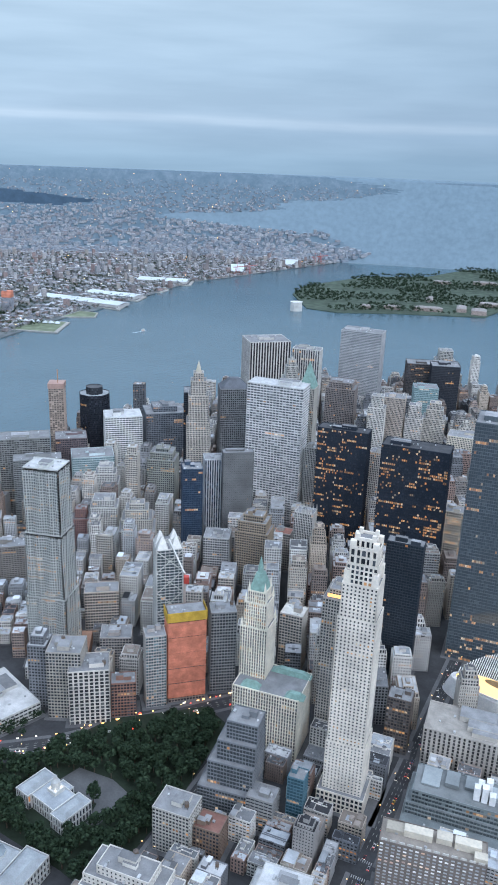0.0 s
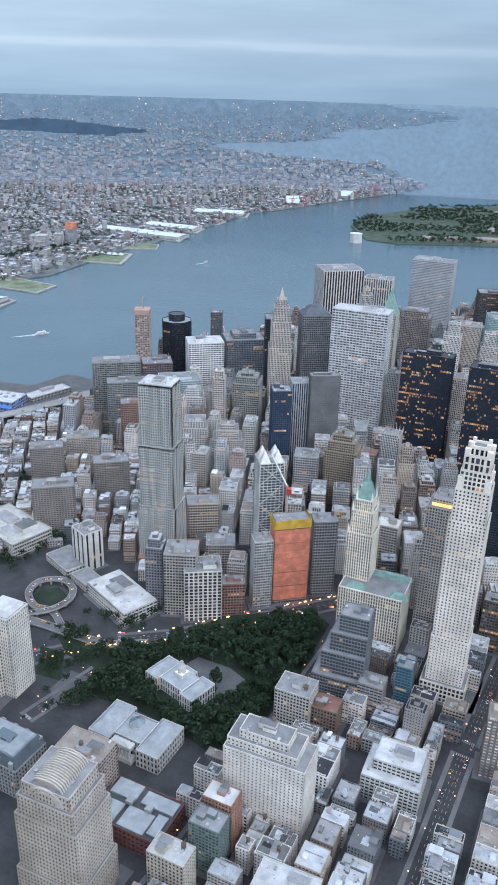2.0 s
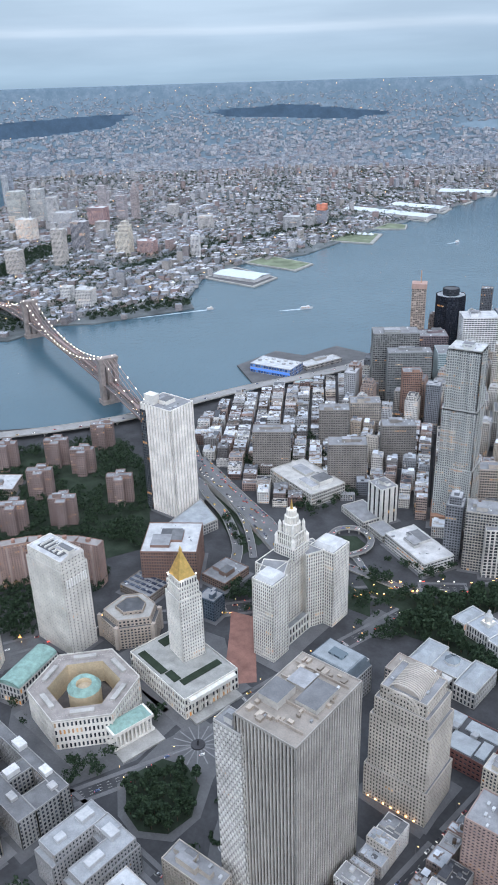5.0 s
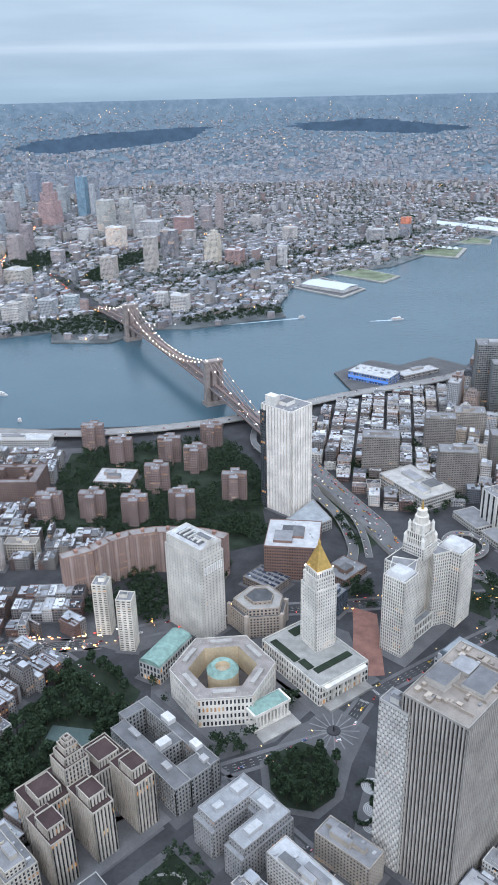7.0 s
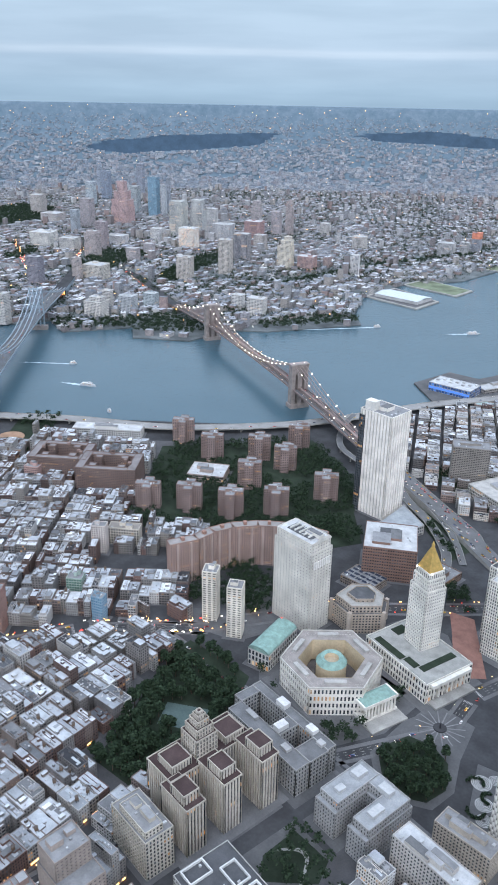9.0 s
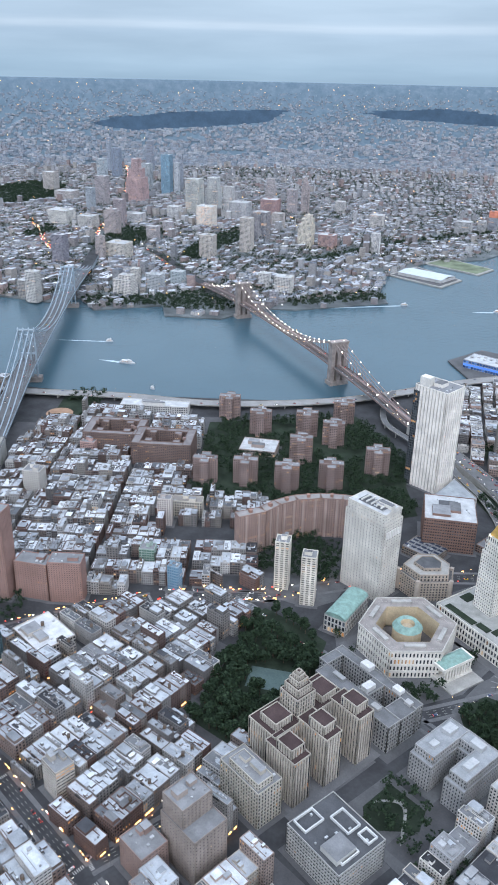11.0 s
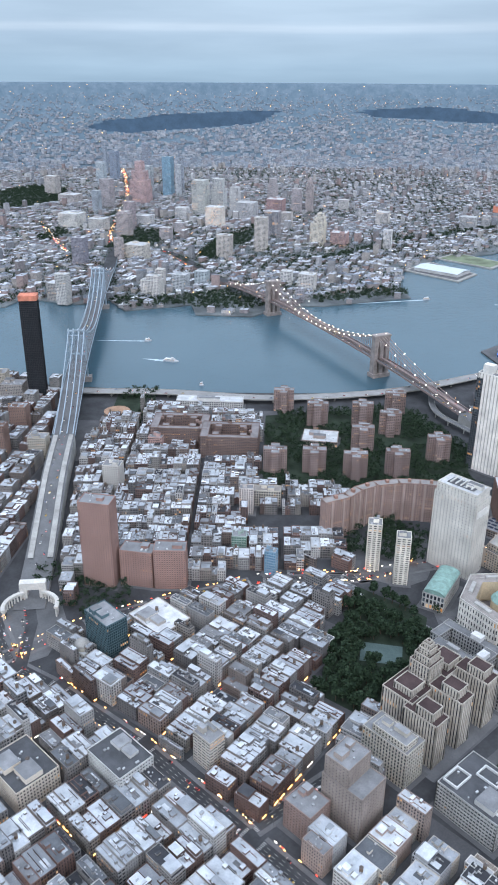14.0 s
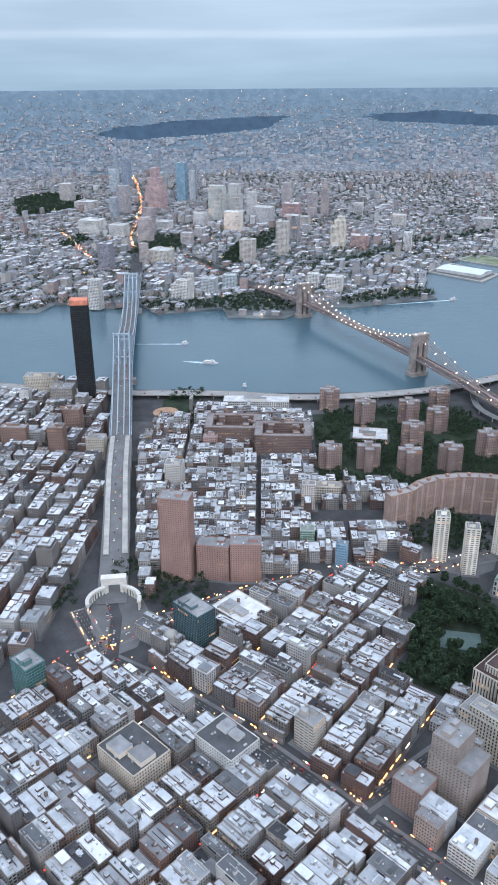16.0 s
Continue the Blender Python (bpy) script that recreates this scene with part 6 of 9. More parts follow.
# clipped hedges of the federal plaza
for cx, cy, r, a0 in ((-449, 111, 7, 0.3), (-431, 106, 6, 1.8), (-430, 86, 7, 3.3), (-415, 86, 6, 5.0)):
    ob = thing("hedge", "dark curved clipped hedge on a plaza", "hedge", group="plaza hedges")
    q = Quads(M_LEAF)
    for i in range(240):
        t = a0 + 3.6 * rng.random()
        rr = r + rng.uniform(-1.6, 1.6)
        p = Vector((cx + rr * math.cos(t), cy + rr * math.sin(t), rng.uniform(0.4, 2.2)))
        u = Vector((rng.gauss(0, 1), rng.gauss(0, 1), rng.gauss(0, 0.5))).normalized() * 0.55
        v = u.cross(Vector((rng.gauss(0, 1), rng.gauss(0, 1), 1))).normalized() * 0.5
        q.quad(tuple(p - u - v), tuple(p + u - v), tuple(p + u + v), tuple(p - u + v))
    part("foliage", q, ob)

# curved gable, white window band and dark roof slab of the tall court tower
ob = TALLCOURT
c, s = math.cos(radians(4)), math.sin(radians(4))
q = Quads(M_WALL)
for i in range(10):
    a, b = math.pi * i / 10, math.pi * (i + 1) / 10
    P = lambda t, z, k: (-726 + 28.9 * c - 14 * math.cos(t) * k * -s, 150 + 28.9 * s - 14 * math.cos(t) * k * c, z)
    q.quad(P(a, 115, 1), P(b, 115, 1), P(b, 115 + 6 * math.sin(b), 1), P(a, 115 + 6 * math.sin(a) + 0.01, 1), (0.66, 0.64, 0.6, 0))
part("gable", q, ob, "curved stone gable")
for i in range(9):
    slab_box("window_fin", M_WALL, -726 + 29.2 * c - (-12 + i * 3) * s, 150 + 29.2 * s + (-12 + i * 3) * c, 84, 1.2, 1.5, 9, 4, ob, (0.80, 0.79, 0.76, 0), "white fin of the court-room window band")
# no opening here: the slab's dark colour imitates the depth of a pit
slab_box("pit_slab", M_TAR, -726, 150, 115.2, 36, 16, 0.6, 4, ob, label="raised dark slab imitating a roof pit")
for i in range(5):
    slab_box("roof_frame", M_WALL, -740 + i * 7 * c, 150 + i * 7 * s, 115.8, 1.0, 17, 2.0, 4, ob, (0.6, 0.59, 0.56, 0))

# lunette front and louvred crown of the vaulted office tower
ob = VAULT
c, s = math.cos(radians(5)), math.sin(radians(5))
for side in (-1, 1):
    q = Quads(M_WALL)
    for i in range(12):
        a, b = math.pi * i / 12, math.pi * (i + 1) / 12
        for r0, r1, z0 in ((14.5, 13.0, 107.0), (11.5, 10.4, 106.0)):
            P = lambda t, r, dv: (-345 + r * math.cos(t) * c - side * (18.2 + dv) * s, 221 + r * math.cos(t) * s + side * (18.2 + dv) * c, z0 + r * 0.8 * math.sin(t))
            q.quad(P(a, r0, 0), P(b, r0, 0), P(b, r1, 0), P(a, r1, 0), (0.54, 0.5, 0.45, 0))
            q.quad(P(a, r0, 0), P(b, r0, 0), P(b, r0, -1.5), P(a, r0, -1.5), (0.54, 0.5, 0.45, 0))
    part("lunette", q, ob, "arched stone lunette")
for i in range(13):
    slab_box("crown_fin", M_WALL, -345 + (-15 + i * 2.5) * c + 18.3 * s, 221 + (-15 + i * 2.5) * s - 18.3 * c, 99, 0.9, 1.4, 6, 5, ob, (0.55, 0.51, 0.46, 0))
# lit arcade at its foot
for i in range(7):
    slab_box("arcade_lamp", M_LAMP, -345 + (-22 + i * 7) * c + 24.6 * s, 221 + (-22 + i * 7) * s - 24.6 * c, 3, 1.6, 0.5, 1.2, 5, ob, label="warm arcade light")

# roof plant of the broad federal tower: rows of ducts and tanks on a brown deck
ob = FEDERAL
c, s = math.cos(radians(4)), math.sin(radians(4))
for i in range(34):
    u, v = rng.uniform(-21, 21), rng.uniform(-34, 34)
    k = rng.uniform(1.5, 5)
    slab_box("roof_plant", M_METAL, -364 + u * c - v * s, 106 + u * s + v * c, 170, k, rng.uniform(1.5, 6), rng.uniform(0.8, 2.6), 4, ob, shade((0.36, 0.31, 0.26), 0.4))
for v in (-26, -9, 9, 26):
    slab_box("roof_screen", M_WALL, -364 - v * s, 106 + v * c, 170, 44, 0.8, 2.2, 4, ob, (0.34, 0.30, 0.26, 0))

slab_box("netting", M_NET, -1556, 12, 194, 32, 24, 9, 55, ONEMAN, label="orange netting on the unfinished top")

# braced crown of the half-built lattice tower
ob = LATTICE
c, s = math.cos(radians(40)), math.sin(radians(40))
for u, v in ((-8, -8), (8, -8), (-8, 8), (8, 8)):
    pyramid(ob, "crown_peak", M_METAL, -435 + u * c - v * s, 711 + u * s + v * c, 140, 13, 13, 15, 40, (0.62, 0.62, 0.6, 0), 0.06, "open white gabled peak")
for k in range(5):
    for e in (-1, 1):
        q = Quads(M_METAL)
        z = 4 + k * 27
        for n in (-15.8, 15.8):
            q.beam((-435 + 15 * e * c - n * s, 711 + 15 * e * s + n * c, z), (-435 - 15 * e * c - n * s, 711 - 15 * e * s + n * c, z + 27), 0.8, 0.8, (0.62, 0.62, 0.6, 0))
        part("brace", q, ob)

# white roof frames, and the checkered face of the federal annexe
ob = FRAMED
for u, v, w, d in ((-20, -10, 14, 20), (-2, 12, 20, 14), (16, -8, 16, 18), (18, 16, 12, 10)):
    q = Quads(M_WALL)
    q.ring(-488 + u, -138 + v, 30, w, d, 2.4, 0, (0.62, 0.63, 0.63, 0), 1.0)
    part("roof_frame", q, ob, "white raised roof frame")
ob = CHECKED
c, s = math.cos(radians(4)), math.sin(radians(4))
q = Quads(M_WALL)
for i in range(40):
    for j in range(12):
        if (i + j) % 2 == 0:
            for u, v, w, d in ((-11 + j * 2, -8.2, 1.5, 0.6), (-11 + j * 2, 8.2, 1.5, 0.6), (-12.2, -7.3 + j * 1.33, 0.6, 1.1), (12.2, -7.3 + j * 1.33, 0.6, 1.1)):
                q.box(-392 + u * c - v * s, 72 + u * s + v * c, 1 + i * 3.85, w, d, 2.6, radians(4), (0.66, 0.65, 0.62, 0))
tagged(part("panel", q, ob, "pale proud panels in a checkered pattern"), kind="stuff")

# ---- streets, parks and the city fabric ----
CITY_PARK = [(-496, 440), (-454, 487), (-419, 570), (-340, 635), (-306, 620), (-298, 516), (-302, 440), (-312, 385), (-345, 392), (-420, 400), (-470, 391)]
COLUMBUS = [(-766, 8), (-768, 26), (-708, 38), (-681, 40), (-631, -36), (-626, -131), (-677, -142)]
FOLEY = [(-524, 67), (-503, 50), (-482, 46), (-462, 60), (-460, 84), (-478, 110), (-502, 117), (-524, 108), (-529, 84)]
SMITH = [(-1235, 290), (-1030, 100), (-960, 180), (-905, 180), (-880, 222), (-830, 250), (-800, 330), (-870, 385), (-900, 440), (-1000, 478), (-1100, 515)]
CANAL = [(-1010, -330), (-907, -352), (-850, -334), (-731, -312), (-592, -300), (-300, -270)]
BOWERY = [(-770, 60), (-860, -60), (-900, -180), (-920, -270), (-930, -385), (-880, -520), (-820, -760)]
PARK_ROW = [(-300, 680), (-444, 515), (-500, 470), (-560, 400), (-640, 290), (-720, 190), (-790, 30), (-850, -30)]
CENTRE_ST = [(-480, 440), (-500, 330), (-520, 200), (-505, 140), (-560, 0), (-590, -120), (-600, -300), (-560, -560)]
BROADWAY = [(-290, 690), (-291, 420), (-292, 330), (-298, 200), (-306, 60), (-320, -120), (-340, -500)]
WEST_BWAY = [(-110, 1150), (-122, 510), (-118, 200)]
WORTH = [(-200, 60), (-420, 30), (-500, 30), (-690, 20), (-800, 10)]
CENTRE_LINE = (BOWERY, CANAL, PARK_ROW, CENTRE_ST, BROADWAY, WEST_BWAY, WORTH)
for line, wd in ((BOWERY, 19), (CANAL, 18), (PARK_ROW, 22), (CENTRE_ST, 16), (BROADWAY, 12), (WEST_BWAY, 19), (WORTH, 13)):
    claim_line(line, wd)
BB_LINE = [(-1766, 727), (-1246, 612), (-1052, 556), (-985, 534), (-873, 504), (-761, 469), (-650, 425), (-560, 400)]
MB_LINE = [(-2203, 542), (-1760, 229), (-1340, -51), (-1120, -202), (-981, -288)]
FDR = [(-1900, -200), (-1589, 35), (-1423, 205), (-1274, 335), (-1145, 545), (-1075, 795), (-1000, 1010), (-960, 1300), (-880, 1580)]
claim_line(BB_LINE[2:], 62)
claim_line([(-1246, 612), (-1052, 556)], 50)
claim_line(MB_LINE[1:], 48)
claim_line(FDR, 50)
claim(-990, -300, 90, 70, radians(-34))
claim(-622, 94, 86, 86, 0)          # hexagonal courthouse
claim(-600, 205, 95, 95, radians(20))  # courthouse tower
claim(-545, 320, 60, 120, radians(4))   # municipal building
claim(-270, 622, 72, 52, radians(5))
claim(-160, 567, 40, 40, radians(5))
claim(-544, 636, 56, 44, radians(30))
claim(-565, -90, 70, 100, 0)
claim(-612, 500, 70, 60, 0)
claim(-600, 270, 60, 70, radians(30))
claim(-900, 100, 200, 50, radians(48))
claim(-1440, 95, 110, 70, radians(46))
claim(-110, 880, 76, 66, radians(5))
claim(-520, 150, 60, 70, 0)
claim(-57, 790, 136, 84, radians(-12))
claim(-420, 120, 50, 100, radians(4))
GREEN = (CITY_PARK, COLUMBUS, FOLEY, SMITH)


def free(x, y, r):
    return not taken(x, y, r) and not any(inside(x, y, g) for g in GREEN)


WALLS_LOW = [(0.27, 0.185, 0.165), (0.23, 0.165, 0.15), (0.40, 0.38, 0.355), (0.34, 0.325, 0.315), (0.50, 0.49, 0.475), (0.24, 0.23, 0.23), (0.31, 0.27, 0.25), (0.34, 0.275, 0.25), (0.30, 0.30, 0.305), (0.21, 0.155, 0.14), (0.42, 0.42, 0.42), (0.36, 0.35, 0.345)]
ROOFS_LOW = [(0.49, 0.525, 0.56), (0.57, 0.60, 0.63), (0.41, 0.44, 0.475), (0.50, 0.53, 0.565), (0.29, 0.31, 0.335), (0.58, 0.605, 0.635), (0.44, 0.47, 0.505), (0.35, 0.375, 0.405), (0.12, 0.128, 0.14), (0.055, 0.057, 0.064), (0.46, 0.49, 0.52), (0.19, 0.195, 0.205), (0.38, 0.405, 0.435)]
WALLS_MID = [(0.48, 0.45, 0.41), (0.56, 0.54, 0.51), (0.41, 0.40, 0.39), (0.36, 0.29, 0.26), (0.46, 0.47, 0.48), (0.32, 0.325, 0.335), (0.52, 0.48, 0.43), (0.60, 0.59, 0.57)]


WALLS_OLD = [(c[0] * 1.16, c[1] * 1.16, c[2] * 1.16) for c in WALLS_MID] + [(0.70, 0.68, 0.65), (0.64, 0.62, 0.58), (0.27, 0.22, 0.20), (0.34, 0.25, 0.22), (0.17, 0.18, 0.20), (0.52, 0.45, 0.38), (0.66, 0.65, 0.63), (0.28, 0.27, 0.265), (0.20, 0.21, 0.23)]
ROOFS_MID = [(0.30, 0.305, 0.315), (0.20, 0.205, 0.215), (0.38, 0.385, 0.395), (0.13, 0.133, 0.14), (0.46, 0.47, 0.48), (0.24, 0.205, 0.18)]
WALLS_LOW = [(c[0] * 0.66, c[1] * 0.65, c[2] * 0.65) for c in WALLS_LOW] + [(0.46, 0.45, 0.44), (0.34, 0.335, 0.33)]
roofs_any = ROOFS_LOW


def lot(q, g, rf, x, y, w, d, h, th, wall, roof, fine, fh=3.4, lit=0.03):
    """A small building: windowed walls, parapet, roof hut and clutter."""
    t = shade(wall, 0.12)
    if fine:
        q.facade(g, x, y, 0, w, d, h, th, t, (0.042, 0.046, 0.052, lit * 0.3), fh, rng.choice((2.3, 2.7, 3.2)), rng.choice((1.2, 1.5, 1.7)), rng.choice((0.8, 1.2, 1.5)), 0.3)
    else:
        q.box(x, y, 0, w, d, h, th, t)
    rt = shade(roof, 0.2)
    c, s = math.cos(th), math.sin(th)
    rf.box(x, y, h - 0.3, w - 0.3, d - 0.3, 0.35, th, rt, rt)
    q.ring(x, y, h - 0.2, w, d, 1.0, th, t, 0.4)
    for i in range(rng.choice((1, 2, 2, 3, 4))):
        a, b = rng.uniform(-0.36, 0.36) * w, rng.uniform(-0.38, 0.38) * d
        k = min(w, d) * rng.uniform(0.12, 0.36)
        rf.box(x + a * c - b * s, y + a * s + b * c, h, k, k * rng.uniform(0.8, 1.8), rng.uniform(1.6, 3.2), th, shade(wall, 0.3), shade(roof, 0.4))
    for i in range(rng.choice((2, 3, 4, 6, 8))):
        a, b = rng.uniform(-0.4, 0.4) * w, rng.uniform(-0.42, 0.42) * d
        k = rng.uniform(0.6, 1.5)
        rf.box(x + a * c - b * s, y + a * s + b * c, h, k, k, rng.uniform(0.6, 1.4), th, shade((0.4, 0.4, 0.41), 0.5))
    for i in range(rng.choice((0, 0, 1, 2))):
        a, b = rng.uniform(-0.25, 0.25) * w, rng.uniform(-0.25, 0.25) * d
        rf.box(x + a * c - b * s, y + a * s + b * c, h + 0.05, w * rng.uniform(0.2, 0.42), d * rng.uniform(0.2, 0.42), 0.06 + 0.05 * i, th, shade(rng.choice(ROOFS_LOW), 0.2))
    # a set-back crown on a tall one; a set-back storey, a near-black box imitating a rear shaft's shade, or a hatch row
    if h > 36 and fine and rng.random() < 0.55:
        z = h
        for k in range(rng.choice((1, 1, 1, 2))):
            f = rng.uniform(0.7, 0.88) ** (k + 1)
            e = h * rng.uniform(0.06, 0.15)
            q.facade(g, x, y, z, w * f, d * f, e, th, t, (0.042, 0.046, 0.052, lit * 0.3), fh, 2.8, 1.2, 1.1, 0.4)
            rf.box(x, y, z + e - 0.3, w * f - 0.3, d * f - 0.3, 0.35, th, rt, rt)
            q.ring(x, y, z + e - 0.2, w * f, d * f, 1.0, th, t, 0.4)
            z += e
        rf.box(x, y, z, w * f * 0.4, d * f * 0.45, rng.uniform(2.5, 5), th, shade(wall, 0.3), shade(roof, 0.4))
    k = rng.random()
    if k < 0.22 and w > 9 and d > 7:
        a = rng.choice((-0.2, 0.2)) * w
        rf.box(x + a * c, y + a * s, h, w * 0.45, d * rng.uniform(0.6, 0.9), rng.uniform(2.6, 4.2), th, shade(wall, 0.3), shade(rng.choice(roofs_any), 0.3))
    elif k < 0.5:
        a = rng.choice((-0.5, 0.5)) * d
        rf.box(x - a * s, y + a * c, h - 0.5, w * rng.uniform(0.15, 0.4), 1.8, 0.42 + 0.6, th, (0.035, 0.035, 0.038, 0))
    for i in range(rng.choice((0, 1, 1, 2))):
        b = rng.uniform(-0.45, 0.45) * d
        rf.box(x - b * s, y + b * c, h, w * rng.uniform(0.4, 0.95), 0.35, rng.uniform(0.7, 1.3), th, shade(wall, 0.3))
    if rng.random() < 0.12 and h > 14:
        tank_quads(rf, x + 0.2 * w * c, y + 0.2 * w * s, h, 1.5)


SHOPS = []   # street fronts with shop lights


def blocks(poly, deg, bx, by, street, lots, depth, heights, walls, roofs, out, fine=True, own=None, kind=("town_building", "walk-up city building of painted brick with a flat roof", "city building", "low city buildings"), yard=5.0, steady=0.72, mark=False, fh=3.4, origin=(0, 0), lit=0.03, pads=None):
    """Fills a district: blocks of back-to-back lots on its own street grid."""
    th = radians(deg)
    c, s = math.cos(th), math.sin(th)
    us = [x * c + y * s for x, y in poly]
    vs = [-x * s + y * c for x, y in poly]
    u0 = math.floor((min(us) - origin[0]) / bx) * bx + origin[0]
    v0 = math.floor((min(vs) - origin[1]) / by) * by + origin[1]
    u = u0
    n = 0
    while u < max(us):
        v = v0
        while v < max(vs):
            if pads is not None:
                X, Y = u + bx / 2, v + by / 2
                px, py = X * c - Y * s, X * s + Y * c
                if inside(px, py, poly) and free(px, py, min(bx, by) * 0.42):
                    pads.box(px, py, 0, bx - street + 6, by - street + 6, 0.10 + 0.06 * rng.random(), th, shade((0.10, 0.10, 0.105)))
            for k in range(2 if bx - street > 2 * depth - 2 else 1):
                row_h = rng.triangular(*heights)
                y = v + street / 2
                while y < v + by - street / 2 - 3:
                    lw = rng.uniform(*lots)
                    if y + lw > v + by - street / 2 - 3:
                        lw = v + by - street / 2 - y
                    dd = depth * rng.choice((1.0, 0.97, 0.92, 0.86, 0.78))
                    U = u + street / 2 + dd / 2 if k == 0 else u + bx - street / 2 - dd / 2
                    V = y + lw / 2
                    X, Y = U * c - V * s, U * s + V * c
                    if inside(X, Y, poly) and free(X, Y, min(lw, dd) * 0.42):
                        if kind[0] == "town_building" and own is not None:
                            e = (-1 if k == 0 else 1) * (dd / 2 + 0.35)
                            SHOPS.append((X + e * c, Y + e * s, th, lw))
                        h = row_h * steady + rng.triangular(*heights) * (1 - steady)
                        if rng.random() < 0.06:
                            h *= 1.5
                        elif rng.random() < 0.12:
                            h *= 0.55
                        wall, roof = rng.choice(walls), rng.choice(roofs)
                        if mark:
                            claim(X, Y, dd, lw, th, 0.3)
                        if own is not None and own(X, Y):
                            ob = thing(*kind[:3], group=kind[3])
                            q, g, rf = Quads(M_WALL), Quads(M_GLASS), Quads(M_ROOF)
                            lot(q, g, rf, X, Y, dd, lw - 0.1, h, th, wall, roof, True, fh, lit)
                            tagged(part("wall", q, ob), kind="stuff")
                            part("glazing", g, ob)
                            tagged(part("roof", rf, ob), kind="stuff")
                        else:
                            lot(*out, X, Y, dd, lw - 0.1, h, th, wall, roof, fine, fh, lit)
                        n += 1
                    y += lw
            v += by
        u += bx
    return n


near_wall, near_glass, near_roof = Quads(M_WALL), Quads(M_GLASS), Quads(M_ROOF)
OUT = (near_wall, near_glass, near_roof)
kerbs = KERBS
CHINATOWN = [(-600, -100), (-640, -160), (-700, -150), (-800, 40), (-870, -40), (-905, -170), (-920, -300), (-900, -900), (-200, -900), (-200, -200), (-500, -210)]
TRIBECA = [(-470, -200), (-450, -60), (-440, 20), (-330, 60), (-320, 330), (-300, 420), (-320, 470), (-200, 700), (60, 700), (60, -900), (-200, -900), (-200, -200)]
LOWER_EAST = [(-866, -30), (-818, 62), (-850, 80), (-890, 60), (-890, 150), (-960, 190), (-1040, 100), (-1240, 290), (-1330, 190), (-1420, 130), (-1340, -40), (-990, -290)]
EAST_MB = [(-960, -420), (-1060, -270), (-1350, -80), (-1600, 80), (-2200, -400), (-1900, -900), (-950, -900)]
FIDI = [(-300, 690), (-440, 540), (-500, 560), (-650, 640), (-760, 700), (-900, 860), (-990, 1120), (-880, 1560), (-780, 1800), (-500, 2020), (-300, 2000), (-60, 1700), (-60, 700)]
SEAPORT = [(-640, 640), (-760, 480), (-960, 560), (-1060, 690), (-1040, 930), (-930, 1000), (-900, 860), (-760, 700)]


def nearest(x, y):
    return -860 < x < -600 and -430 < y < -60


CHINA_SOUTH = [(-600, -100), (-640, -160), (-690, -146), (-780, 20), (-822, 52), (-872, -40), (-905, -170), (-920, -300), (-850, -318), (-731, -300), (-592, -288), (-560, -200)]
CHINA_NORTH = [(-920, -330), (-850, -318), (-731, -300), (-592, -288), (-420, -270), (-200, -250), (-200, -900), (-900, -900)]
blocks(CHINA_SOUTH, 12, 64, 81.5, 6.5, (5.5, 14), 28.6, (13, 27, 18), WALLS_LOW, ROOFS_LOW, OUT, own=nearest, origin=(-771, -138), pads=kerbs)
blocks(CHINA_NORTH, 4.5, 70, 114, 8, (5.5, 15), 31, (13, 28, 18), WALLS_LOW, ROOFS_LOW, OUT, own=nearest, origin=(-757, -358), pads=kerbs)
blocks([(-592, -288), (-560, -200), (-500, -190), (-440, -190), (-440, -262)], 4.5, 70, 114, 10, (10, 24), 27.5, (14, 34, 20), WALLS_MID, ROOFS_LOW, OUT, origin=(-757, -358), pads=kerbs)
blocks(TRIBECA, 3.0, 58, 76, 9, (8, 22), 23.5, (14, 36, 20), WALLS_OLD, [ROOFS_LOW[i] for i in (2, 4, 6, 7, 8, 9, 11)] + ROOFS_MID, OUT, origin=(-186, 0), pads=kerbs, mark=True)
blocks([(-318, 80), (-314, 330), (-296, 420), (-300, 440), (-200, 560), (-140, 540), (-140, 80)], 3.0, 34, 58, 5, (8, 18), 14, (9, 24, 14), WALLS_OLD, [ROOFS_LOW[i] for i in (0, 2, 4, 6, 7, 8, 9, 11)] + ROOFS_MID, OUT, origin=(-300, 60), mark=True)
blocks([(-440, -60), (-440, -180), (-330, -180), (-330, -60)], 3.0, 34, 58, 5, (8, 18), 13.5, (12, 30, 18), WALLS_MID, ROOFS_LOW, OUT, origin=(-300, 60), mark=True)
blocks(LOWER_EAST, 138, 54, 118, 7, (5.5, 15), 23.4, (11, 26, 17), WALLS_LOW, ROOFS_LOW, OUT, pads=kerbs)
blocks(EAST_MB, 42, 58, 120, 13, (8, 24), 21.5, (12, 30, 17), WALLS_LOW, ROOFS_LOW, OUT, pads=kerbs)
blocks(SEAPORT, 38, 47, 66, 6, (7, 22), 20.5, (8, 24, 13), WALLS_OLD + WALLS_LOW, ROOFS_LOW + ROOFS_MID, OUT, pads=kerbs)
def downtown(x, y):
    return y < 1180 and x > -640


blocks([(-470, 560), (-650, 640), (-760, 700), (-890, 850), (-620, 850), (-500, 690)], 30, 46, 70, 8, (9, 24), 18.5, (10, 44, 20), WALLS_OLD, ROOFS_MID + ROOFS_LOW, OUT, fh=3.6, steady=0.3, pads=kerbs, mark=True)
blocks(FIDI, 22, 60, 84, 10.5, (16, 34), 23, (18, 92, 40), WALLS_OLD, ROOFS_MID, OUT, fh=3.7, steady=0.1, pads=kerbs, own=downtown, kind=("office_building", "stone-faced older office building with a flat roof", "office building", "older office buildings"))
setting("pavement", kerbs, "raised concrete sidewalks round the blocks")
city = new("city_blocks", near_wall.mesh("city_blocks"))
